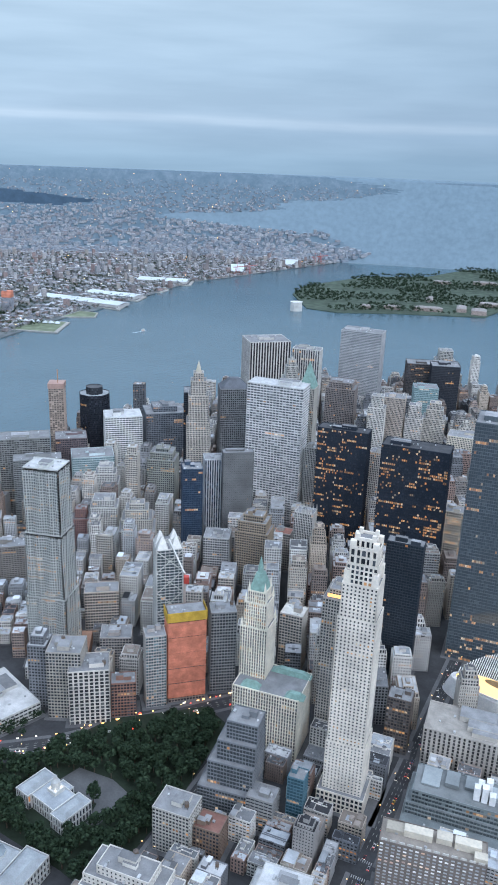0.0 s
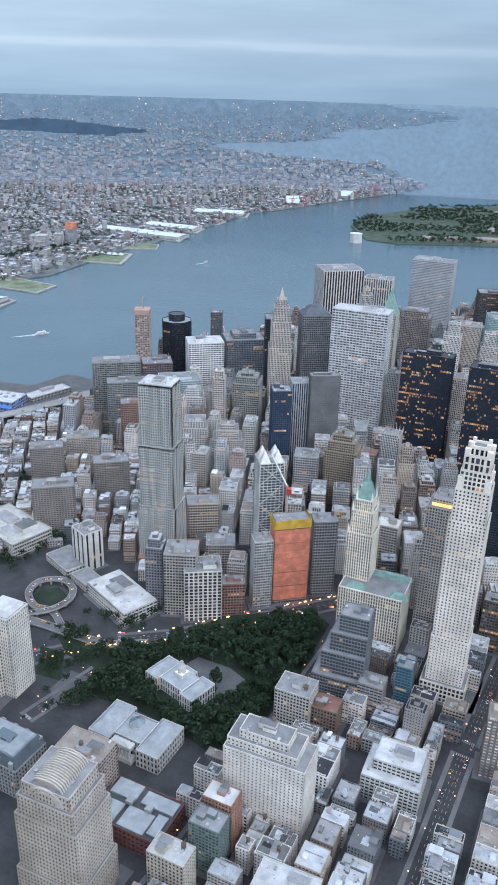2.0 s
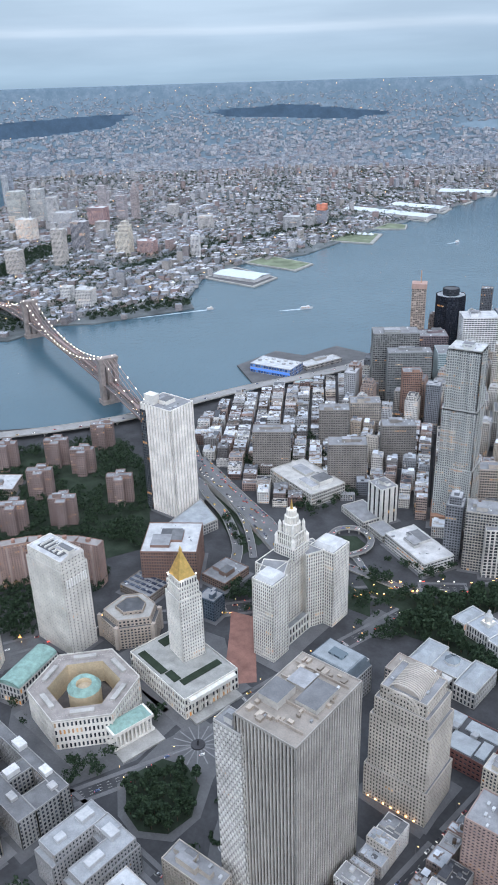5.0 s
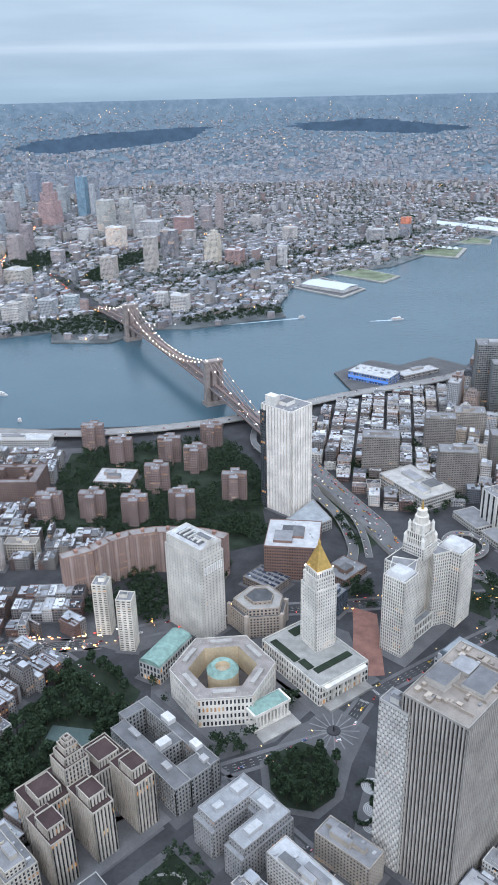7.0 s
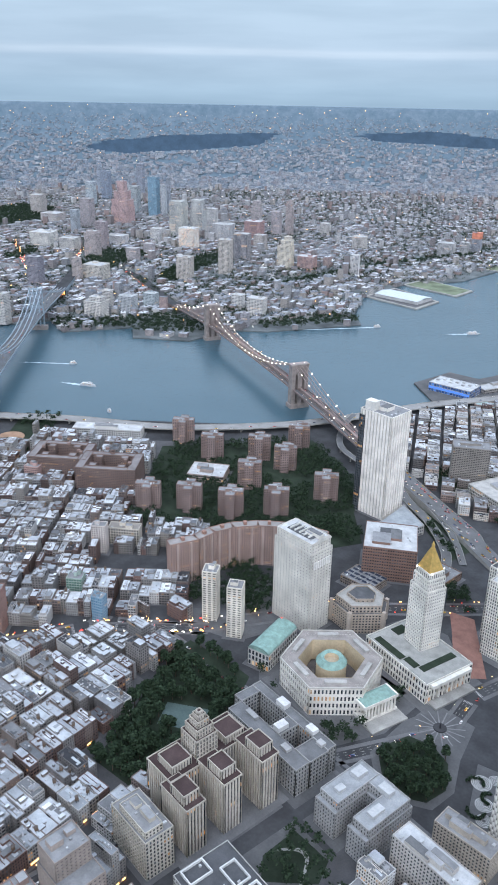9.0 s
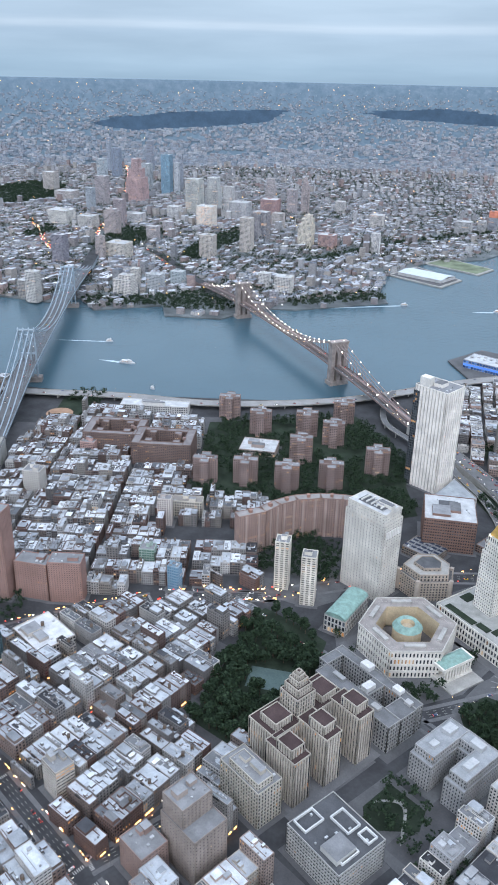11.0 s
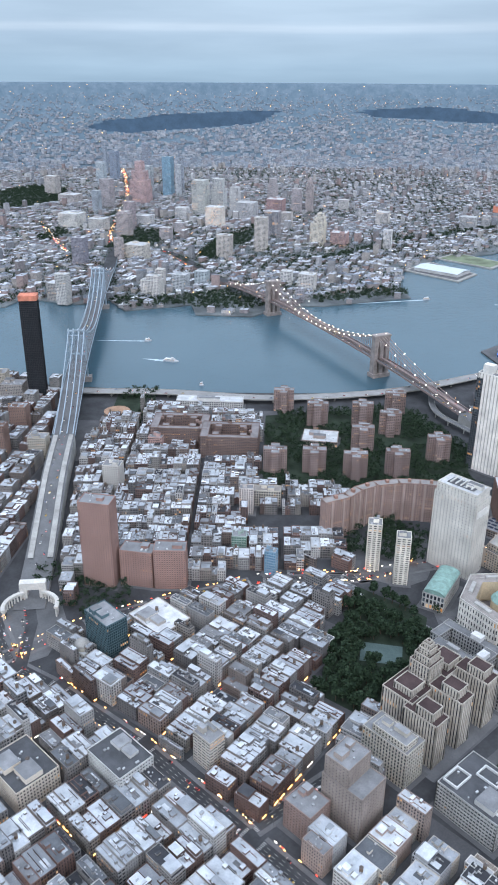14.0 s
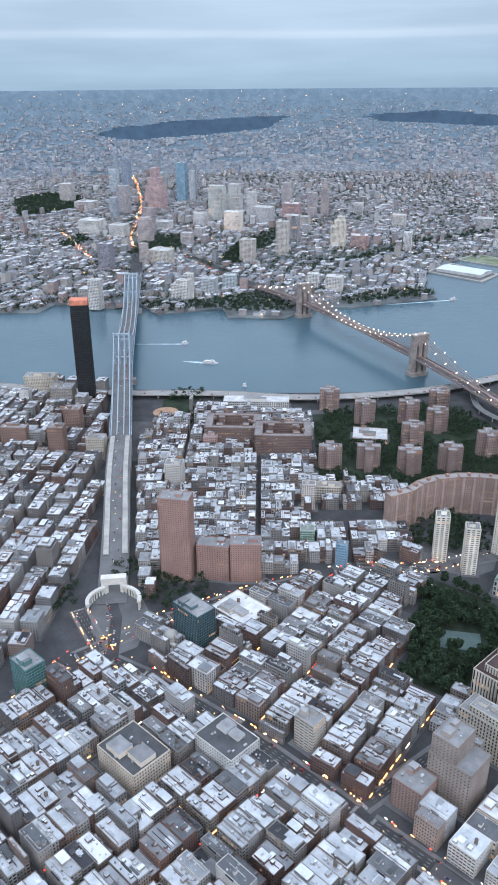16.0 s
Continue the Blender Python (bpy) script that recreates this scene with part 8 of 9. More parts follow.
for x, y in scatter(CITY_PARK, 11.6, lambda x, y: not taken(x, y, 3) and not inside(x, y, HALL_PLAZA)):
    tree(x, y, rng.uniform(1.15, 1.6))
for x, y in scatter(COLUMBUS, 10.8, lambda x, y: not taken(x, y, 2) and not inside(x, y, [(-703, -46), (-665, -14), (-648, -48), (-680, -78)])):
    tree(x, y, rng.uniform(1.1, 1.45))
for x, y in scatter(FOLEY, 9, lambda x, y: not taken(x, y, 0)):
    tree(x, y, rng.uniform(0.9, 1.15))
grove = Quads(M_LEAF, M_BARK)
BASE_TREE = [tree_meshes(70 + i, 5.0, 12, 60) for i in range(5)]
BASE_NP = [(np.array(b.v), np.array(a.v)) for a, b in BASE_TREE]
FAR_TREE = [np.array(tree_meshes(90 + i, 6.0, 11, 15)[1].v) for i in range(5)]
grove_v, grove_m = [], []


def clear(x, y):
    """Room for a street tree: outside buildings, though it may stand close to a roadway."""
    return not any(abs((x - X) * c + (y - Y) * s) < hw - 1 and abs(-(x - X) * s + (y - Y) * c) < hd - 1 for X, Y, hw, hd, c, s in FILLED if hw < 75 and hd > 7.5)


def grove_tree(x, y, k=1.0, light=False):
    lf = rng.choice(FAR_TREE) if light else rng.choice(BASE_NP)[0]
    a = rng.uniform(0, 6.28)
    R = np.array(((math.cos(a) * k, -math.sin(a) * k, 0), (math.sin(a) * k, math.cos(a) * k, 0), (0, 0, k * rng.uniform(0.85, 1.2))))
    grove_v.append(lf @ R.T + (x, y, 0.1))
    grove_m.append(np.zeros(len(lf) // 4, dtype=np.int32))


for x, y in scatter(SMITH, 9.5, lambda x, y: not taken(x, y, 2) and noise.noise((x * 0.02, y * 0.02, 6.1)) > -0.3):
    grove_tree(x, y, rng.uniform(0.9, 1.3))
for poly, gap in (([(-1520, 190), (-1400, 60), (-1350, 60), (-1330, 110), (-1480, 230)], 11), ([(-900, 90), (-830, 60), (-770, 100), (-770, 190), (-830, 180)], 12),
                  ([(-662, 318), (-640, 340), (-604, 310), (-631, 290)], 9), ([(-922, 526), (-903, 532), (-783, 482), (-700, 446), (-699, 422), (-788, 461)], 9), ([(-893, 585), (-887, 613), (-802, 563), (-780, 528), (-820, 545)], 9), ([(-794, 445), (-783, 453), (-699, 403), (-700, 392), (-752, 422)], 8), ([(-564, 457), (-526, 465), (-485, 455), (-487, 434), (-526, 436)], 9), ([(-556, 424), (-532, 426), (-509, 396), (-531, 394)], 8), ([(-700, 616), (-674, 605), (-690, 520), (-728, 520)], 10), ([(-526, 501), (-473, 507), (-488, 487), (-543, 497)], 9), ([(-496, 356), (-455, 374), (-470, 392), (-500, 400)], 9), ([(-500, 450), (-490, 440), (-540, 490), (-556, 500)], 9), ([(-512, -44), (-469, -42), (-458, -66), (-491, -103), (-510, -86)], 9.5), ([(-590, 46), (-551, 50), (-548, 66), (-558, 84), (-572, 62), (-592, 58)], 8), ([(-684, 52), (-672, 62), (-645, 58), (-648, 46)], 8), ([(-576, 132), (-556, 130), (-552, 146), (-572, 142)], 8), ([(-838, 58), (-842, 88), (-806, 172), (-764, 158), (-770, 110), (-800, 88)], 9), ([(-560, 440), (-500, 395), (-480, 440), (-510, 455)], 10), ([(-900, 640), (-840, 560), (-740, 660), (-860, 800)], 13),
                  ([(-1060, -240), (-940, -180), (-900, -230), (-990, -300)], 11), ([(-620, 70), (-560, 30), (-540, 60), (-600, 66)], 10), ([(-470, -90), (-420, -110), (-410, -40), (-440, -40)], 11),
                  ([(-1700, -60), (-1330, -160), (-1400, -260), (-1700, -200)], 15), ([(-1110, -330), (-1020, -390), (-1000, -340), (-1050, -300)], 11),
                  ([(-450, 60), (-415, 60), (-410, 150), (-440, 150)], 13), ([(-340, 1970), (-280, 1950), (-270, 2070), (-420, 2060)], 13)):
    for x, y in scatter(poly, gap, lambda x, y: clear(x, y) and inside(x, y, MANHATTAN)):
        grove_tree(x, y, rng.uniform(0.8, 1.2))
STREET_GREENS = (
   [(-560, 458), (-532, 469), (-482, 459), (-479, 440), (-505, 445), (-538, 448)],
   [(-560, 424), (-535, 436), (-508, 404), (-521, 396)],
   [(-541, 512), (-510, 512), (-489, 550), (-475, 540), (-495, 491), (-529, 501)],
   [(-641, 512), (-609, 525), (-595, 503), (-624, 498)],
   [(-510, 366), (-470, 400), (-455, 389), (-462, 363), (-484, 345)],
   [(-772, 547), (-687, 528), (-686, 517), (-771, 532)],
   [(-878, 325), (-866, 355), (-821, 320), (-845, 299)],
   [(-821, 245), (-803, 265), (-766, 232), (-763, 206)],
   [(-868, 151), (-842, 180), (-798, 155), (-820, 122)],
   [(-664, 336), (-648, 357), (-604, 312), (-629, 296)],
   [(-806, 114), (-778, 142), (-753, 130), (-766, 100)],
   [(-696, 62), (-682, 69), (-666, 57), (-677, 52)],
   [(-581, 138), (-569, 150), (-556, 138), (-567, 128)],
   [(-662, 58), (-651, 63), (-639, 55), (-646, 49)],
)
for poly in STREET_GREENS:
    for x, y in scatter(poly, 8.5, lambda x, y: clear(x, y)):
        grove_tree(x, y, rng.uniform(0.85, 1.25))
for x, y in scatter(ISLAND, 24, lambda x, y: noise.noise((x * 0.004, y * 0.004, 0)) > -0.12):
    grove_tree(x, y, rng.uniform(1.2, 2.0))
for p in FAR_PARKS:
    for x, y in scatter(p, 15):
        grove_tree(x, y, rng.uniform(1.0, 1.7))
for poly, gap in (([(-2100, 480), (-1980, 480), (-1920, 640), (-2060, 560)], 16), ([(-2240, 1200), (-2100, 1300), (-2150, 1700), (-2080, 2300), (-2040, 2300), (-2100, 1700), (-2060, 1290)], 16), ([(-2420, 1040), (-2300, 1000), (-2560, 1300), (-2660, 1440)], 15)):
    for x, y in scatter(poly, gap):
        grove_tree(x, y, rng.uniform(1.0, 1.5))
k = 0
while k < 46000:
    a, D = rng.uniform(radians(95), radians(182)), rng.uniform(2000, 5200)
    x, y = CENTRE.x + D * math.cos(a), CENTRE.y + D * math.sin(a)
    k += 1
    if inside(x, y, BROOKLYN) and noise.noise((x * 0.004, y * 0.004, 4.4)) > rng.uniform(-0.7, 0.3) and not taken(x, y, 2):
        grove_tree(x, y, rng.uniform(0.9, 1.6), True)
grove.v = [tuple(p) for p in np.concatenate(grove_v)]
grove.m = [0] * (len(grove.v) // 4)
grove.t = [(1, 1, 1, 0)] * len(grove.m)
grove.u = [(0, 0, 1, 0, 1, 1, 0, 1)] * len(grove.m)
tagged(new("tree_groves", grove.mesh("tree_groves")), "dark green street and park trees", "trees", "", "stuff")

# ---- far shore: piers, sheds and towers ----


def pier(label, poly, mat, z=0.6):
    ob = prism("pier", poly, -4, z, M_CONC, label)
    cx, cy = sum(p[0] for p in poly) / len(poly), sum(p[1] for p in poly) / len(poly)
    prism("surface", [(cx + (x - cx) * 0.9, cy + (y - cy) * 0.9) for x, y in poly], z, z + 0.3, mat, parent=ob)
    return ob


M_WHITEROOF = plain("white_membrane", (0.52, 0.57, 0.60), 0.6, 0, 0.02, 0.9, 1.08)
pier("concrete pier with white sports roof", [(-1826, 1398), (-1625, 1405), (-1646, 1530), (-1848, 1560)], M_SIDEWALK)
pier("planted concrete pier", [(-1870, 1620), (-1660, 1630), (-1678, 1735), (-1880, 1745)], M_TURF)
pier("pier with green sports field", [(-1990, 2020), (-1712, 2100), (-1790, 2270), (-2010, 2200)], M_TURF)
pier("small grass-topped concrete pier", [(-1880, 2330), (-1775, 2400), (-1820, 2480), (-1900, 2470)], M_TURF)
for poly in ([(-2240, 2578), (-1792, 2579), (-1831, 2690), (-2276, 2710)], [(-2102, 2775), (-1845, 2788), (-1878, 2909), (-2149, 2897)], [(-2130, 2990), (-1890, 3040), (-1905, 3140), (-2140, 3110)], [(-2140, 3232), (-1892, 3313), (-1953, 3453), (-2211, 3371)],
             [(-1990, 3736), (-1831, 3951), (-1876, 4285), (-2100, 4200)], [(-1876, 4285), (-1690, 4613), (-1720, 4700), (-2036, 4573)]):
    pier("cargo pier with asphalt apron", poly, M_SIDEWALK)


def shed(x, y, w, d, h, deg, label, color=(0.44, 0.49, 0.53)):
    ob = thing("warehouse", label, "warehouse", group="pier sheds")
    claim(x, y, w, d, radians(deg), 0)
    q = Quads(M_WALL)
    q.box(x, y, 0.6, w, d, h, radians(deg), (0.5, 0.5, 0.5, 0))
    part("wall", q, ob)
    q = Quads(M_WHITEROOF)
    c, s = math.cos(radians(deg)), math.sin(radians(deg))
    P = lambda a, b, z: (x + a * w / 2 * c - b * d / 2 * s, y + a * w / 2 * s + b * d / 2 * c, z + 0.6)
    for e in (-1, 1):
        q.quad(P(-1.01, e * 1.03, h + 0.05), P(1.01, e * 1.03, h + 0.05), P(1.01, 0, h + d * 0.06), P(-1.01, 0, h + d * 0.06), (*color, 0))
    part("roof", q, ob, "pale low-pitched roof")


shed(-1735, 1470, 150, 80, 9, 8, "white flat sports shed on a pier")
shed(-2015, 2640, 400, 82, 11, 1, "long white cargo shed on a pier")
shed(-2000, 2842, 240, 84, 11, 3, "white cargo shed on a pier")
shed(-2060, 3345, 240, 110, 11, 19, "pale cargo shed on a pier")
shed(-1990, 4000, 70, 300, 10, 28, "low pale quay terminal shed")
shed(-1860, 4450, 80, 260, 10, 28, "pale long quay shed")
for i in range(9):
    ob = thing("sail_canopy", "white peaked sail canopy on a pier", "canopy", group="white sail canopies")
    q = Quads(M_WHITEROOF)
    q.disc(-1985 + i * 24 * 0.96, 2165 + i * 24 * 0.25 - 120 * 0, 4, 11, (1, 1, 1, 0), 0, 8, 0.2, 9)
    part("canopy", q, ob)
    q = Quads(M_METAL)
    q.box(-1985 + i * 24 * 0.96, 2165 + i * 24 * 0.25, 0.6, 0.6, 0.6, 12, 0, (0.5, 0.5, 0.5, 0))
    part("mast", q, ob)
for x, y in ((-1890, 3800), (-1862, 3880), (-1752, 4560), (-1735, 4600)):
    ob = thing("dock_crane", "red steel dock crane on the quay", "crane", group="red dock cranes")
    for a, b in ((1, 1), (1, -1), (-1, 1), (-1, -1)):
        q = Quads(M_METAL)
        q.beam((x + a * 10, y + b * 9, 0.6), (x + a * 6, y + b * 6, 38), 1.6, 1.6, (0.5, 0.13, 0.12, 0))
        part("leg", q, ob)
    q = Quads(M_METAL)
    q.beam((x - 20, y - 8, 38), (x + 44, y + 16, 48), 3, 3, (0.5, 0.13, 0.12, 0))
    part("boom", q, ob)
    q = Quads(M_METAL)
    q.beam((x, y, 38), (x + 2, y + 1, 64), 2, 2, (0.5, 0.13, 0.12, 0))
    part("mast", q, ob)


def far_tower(x, y, w, d, h, deg, color, label, tiers=(), gl=(0.10, 0.11, 0.13), lit=0.02, bay=4.5, fh=4.0, sp=1.6, pw=1.4):
    return tower("far_tower", label, x, y, w, d, h, deg, color, gl, lit, fh, bay, sp, pw, 0.5, tiers=tiers, boxes=1, category="tower block", roof=R_LIGHT)


far_tower(-4128, 1708, 45, 36, 122, 30, (0.50, 0.56, 0.60), "pale blue-grey apartment tower beside an avenue")
far_tower(-4549, 1991, 22, 18, 188, 30, (0.40, 0.45, 0.52), "slim pale blue tower far inland")
far_tower(-4278, 1884, 45, 36, 158, 30, (0.30, 0.35, 0.43), "dark slate-blue tower far inland")
far_tower(-5248, 2453, 29, 23, 182, 30, (0.50, 0.52, 0.55), "old stepped clock tower far inland", tiers=((0.7, 0.7, 0.8, 0, 0), (0.4, 0.4, 0.93, 0, 0)))
far_tower(-3469, 1517, 84, 67, 189, 30, (0.56, 0.40, 0.39), "rose brick stepped office block", tiers=((0.95, 0.9, 0.42, 0, 0), (0.72, 0.75, 0.58, 0, 0), (0.4, 0.5, 0.78, 0, 0)))
far_tower(-3767, 1759, 47, 38, 130, 30, (0.46, 0.50, 0.52), "grey-green office tower in a far downtown")
far_tower(-4438, 2203, 39, 31, 174, 30, (0.34, 0.37, 0.43), "dark grey tower in a far downtown")
far_tower(-3615, 1777, 46, 37, 184, 30, (0.24, 0.35, 0.43), "bright blue glass tower", gl=(0.14, 0.25, 0.33))
far_tower(-3566, 1802, 23, 18, 150, 30, (0.54, 0.57, 0.60), "pale slim tower in a far downtown")
far_tower(-3637, 1875, 18, 15, 174, 30, (0.40, 0.43, 0.48), "slim grey tower in a far downtown")
far_tower(-3053, 1544, 63, 50, 144, 30, (0.56, 0.57, 0.54), "pale stone office slab with lit crown", lit=0.08, tiers=((0.92, 0.92, 0.93, 0, 0),))
far_tower(-3069, 1655, 58, 46, 140, 30, (0.60, 0.61, 0.60), "pale stepped office tower in a far downtown", tiers=((0.8, 0.8, 0.7, 0, 0),))
far_tower(-2912, 1617, 38, 31, 124, 30, (0.58, 0.57, 0.56), "cream ribbed office tower in a far downtown")
far_tower(-2844, 1624, 76, 60, 71, 30, (0.54, 0.54, 0.55), "broad pale court block")
far_tower(-2799, 1421, 65, 52, 77, 30, (0.72, 0.70, 0.66), "white floodlit court building", lit=0.9)
far_tower(-2303, 1065, 46, 36, 79, 30, (0.58, 0.53, 0.48), "tan brick apartment slab above the trees")
far_tower(-2328, 1246, 40, 32, 113, 30, (0.62, 0.57, 0.52), "tall pale tan apartment slab")
far_tower(-2473, 1431, 52, 41, 98, 30, (0.42, 0.40, 0.41), "dark striped apartment slab", sp=0)
far_tower(-2828, 1773, 70, 56, 73, 30, (0.46, 0.31, 0.30), "red brick tower under a domed roof")
far_tower(-3120, 2021, 43, 34, 110, 30, (0.46, 0.42, 0.42), "brown stepped office tower inland", tiers=((0.7, 0.7, 0.75, 0, 0),))
far_tower(-2824, 1891, 39, 31, 105, 30, (0.48, 0.44, 0.45), "dark brick office tower inland")
far_tower(-2791, 1936, 30, 24, 151, 30, (0.46, 0.40, 0.39), "brown brick tower with stepped crown", tiers=((0.7, 0.7, 0.8, 0, 0), (0.4, 0.4, 0.92, 0, 0)))
far_tower(-2261, 1455, 49, 39, 114, 30, (0.72, 0.66, 0.56), "cream stepped hotel block", lit=0.05, tiers=((0.75, 0.8, 0.72, 0.1, 0), (0.45, 0.5, 0.9, 0.15, 0)))
far_tower(-2207, 1508, 57, 45, 51, 30, (0.44, 0.30, 0.28), "red brick mansion block")
far_tower(-2733, 2092, 40, 32, 52, 30, (0.56, 0.54, 0.52), "pale apartment tower inland")
far_tower(-2053, 1584, 28, 22, 71, 30, (0.64, 0.63, 0.62), "white apartment tower on the heights")
far_tower(-2391, 1954, 51, 41, 54, 30, (0.60, 0.57, 0.54), "cream apartment block on the heights")
far_tower(-3453, 1329, 50, 40, 127, 30, (0.46, 0.42, 0.43), "grey-pink apartment tower beside an avenue")
far_tower(-3377, 1229, 32, 26, 93, 30, (0.42, 0.46, 0.50), "white and dark striped tower")
far_tower(-2982, 1140, 40, 32, 100, 30, (0.42, 0.36, 0.37), "dark brown apartment tower inland")
far_tower(-2820, 1013, 48, 38, 96, 30, (0.50, 0.44, 0.43), "brown apartment tower with stepped crown", tiers=((0.75, 0.75, 0.93, 0, 0),))
far_tower(-2487, 777, 25, 20, 76, 30, (0.52, 0.46, 0.44), "tan apartment tower by the bridge approach")
far_tower(-2483, 843, 69, 55, 50, 30, (0.62, 0.58, 0.52), "buff loft block by the bridge")
far_tower(-2504, 646, 41, 32, 91, 30, (0.30, 0.29, 0.33), "dark slate tower by the bridge")
far_tower(-2062, 614, 52, 41, 57, 30, (0.70, 0.67, 0.63), "white concrete loft block at the water", tiers=((0.7, 0.6, 0.8, 0.1, 0),))
far_tower(-2115, 679, 23, 18, 55, 30, (0.66, 0.63, 0.59), "cream loft block at the water")
far_tower(-2080, 722, 43, 34, 42, 30, (0.50, 0.53, 0.55), "grey loft block with window rows")
far_tower(-2063, 786, 36, 28, 44, 30, (0.44, 0.50, 0.52), "green-grey glass loft block")
far_tower(-2141, 387, 32, 25, 80, 30, (0.62, 0.60, 0.57), "pale loft block at the water")
far_tower(-3118, 962, 84, 67, 59, 30, (0.68, 0.66, 0.62), "long white hospital block inland")
far_tower(-3003, 1013, 64, 51, 48, 30, (0.60, 0.58, 0.55), "pale stone hospital wing inland")
far_tower(-1923, 987, 31, 24, 40, 30, (0.66, 0.65, 0.63), "white loft range by the park")
far_tower(-1838, 987, 45, 36, 47, 30, (0.66, 0.64, 0.61), "pale loft range by the park")
far_tower(-1760, 882, 21, 17, 37, 30, (0.40, 0.39, 0.42), "dark glass block by the park")
far_tower(-3698, 1279, 88, 70, 42, 30, (0.54, 0.50, 0.48), "tan slab block inland")
far_tower(-3978, 1339, 61, 49, 92, 30, (0.54, 0.50, 0.47), "tan apartment block inland")
far_tower(-2674, 1094, 40, 32, 49, 30, (0.50, 0.46, 0.46), "brown office block inland")
far_tower(-2733, 1198, 34, 27, 47, 30, (0.46, 0.43, 0.44), "brown apartment block inland")
far_tower(-2979, 1392, 49, 39, 55, 30, (0.64, 0.63, 0.62), "white apartment block inland")
far_tower(-3014, 1228, 67, 53, 37, 30, (0.62, 0.61, 0.61), "white low office block inland")
far_tower(-2600, 1620, 40, 36, 60, 20, (0.50, 0.46, 0.43), "tan hotel block on the heights")
far_tower(-2190, 400, 56, 38, 46, 35, (0.40, 0.38, 0.36), "brown loft block at the water")
far_tower(-2120, 2150, 60, 46, 50, 25, (0.46, 0.46, 0.46), "grey apartment block by the piers")
far_tower(-2080, 2210, 30, 30, 52, 25, (0.46, 0.46, 0.46), "grey stepped apartment block by the piers")
NETTED = far_tower(-2070, 2268, 34, 32, 84, 25, (0.34, 0.36, 0.40), "dark tower topped by orange netting")
slab_box("netting", M_NET, -2070, 2268, 62, 35, 33, 23, 25, NETTED, label="orange netting on top floors")
ob = thing("ventilation_tower", "white octagonal ventilation building by the island", "ventilation building")
q = Quads(M_WALL)
q.disc(-1225, 3010, -3, 26, (0.6, 0.6, 0.58, 0), 0, 8, 25, 36)
q.disc(-1225, 3010, 33, 27, (0.62, 0.62, 0.6, 0), 0, 8, 0.1, 1)
part("shaft", q, ob)
for x, y, w, d, h in ((-760, 3330, 120, 30, 14), (-900, 3280, 70, 24, 12), (-640, 3420, 40, 90, 15), (-560, 3600, 90, 40, 14), (-1000, 3230, 40, 30, 11), (-820, 3600, 30, 110, 12), (-560, 3380, 60, 60, 18), (-700, 4300, 120, 30, 14), (-900, 4200, 90, 30, 12)):
    ob = thing("island_barracks", "low red-brick island building among trees", "barracks", group="island buildings")
    q, r = Quads(M_FARWALL), Quads(M_ROOF)
    q.box(x, y, 0, w, d, h, radians(12), shade((0.40, 0.33, 0.30)))
    r.box(x, y, h, w, d, 5, radians(12), shade((0.3, 0.28, 0.27)), taper=0.6)
    part("wall", q, ob)
    part("roof", r, ob)

# ---- seaport pier and boats ----
prism("pier_seaport", [(-1080, 830), (-1200, 900), (-1200, 1020), (-1133, 1034), (-1119, 1128), (-1000, 1130), (-1030, 960)], -4, 0.5, M_SIDEWALK, "timber and concrete seaport pier")
ob = thing("pier_building", "glass pier building under construction with glowing blue wrap", "pier building")
stage(ob, -1114, 925, 0.5, 92, 52, 17, 12, (0.35, 0.36, 0.38), 5.6, 6, 1.0, 0.6, (0.05, 0.12, 0.30), 0.02, roof=(0.5, 0.52, 0.54))
q = Quads(M_METAL)
for i in range(9):
    q.box(-1150 + i * 9, 915 + i * 2 + (i % 3) * 9, 17.5, 6, 5, 3.2, 0.2, shade((0.5, 0.5, 0.5), 0.3))
tagged(part("roof_plant", q, ob), kind="stuff")
# glow added to the wrap itself, with no lamp behind it
M_BLUEGLOW = glow("glowing_blue_wrap", (0.10, 0.26, 0.75), 0.35)
for k in (-1, 1):
    slab_box("wrap", M_BLUEGLOW, -1114 - k * 26.5 * math.sin(radians(12)), 925 + k * 26.5 * math.cos(radians(12)), 6, 90, 0.4, 5, 12, ob, label="blue construction wrap with added glow")
slab_box("wrap", M_BLUEGLOW, -1114 - 46.6 * math.cos(radians(12)), 925 - 46.6 * math.sin(radians(12)), 6, 0.4, 50, 5, 12, ob, label="blue construction wrap with added glow")
tower("seaport_shed", "long low pier shed with pale roof", -1070, 1010, 30, 90, 9, -14, (0.4, 0.38, 0.36), G_DIM, 0.03, roof=R_LIGHT, boxes=1, category="shed")
tower("seaport_shed", "red-roofed low market hall", -1010, 900, 50, 30, 9, 20, (0.42, 0.3, 0.26), G_DIM, 0.03, roof=(0.36, 0.46, 0.46), boxes=2, category="shed")
M_FOAM = plain("wake_foam", (0.42, 0.52, 0.58), 0.5, 0, 0.05, 0.7, 1.2)


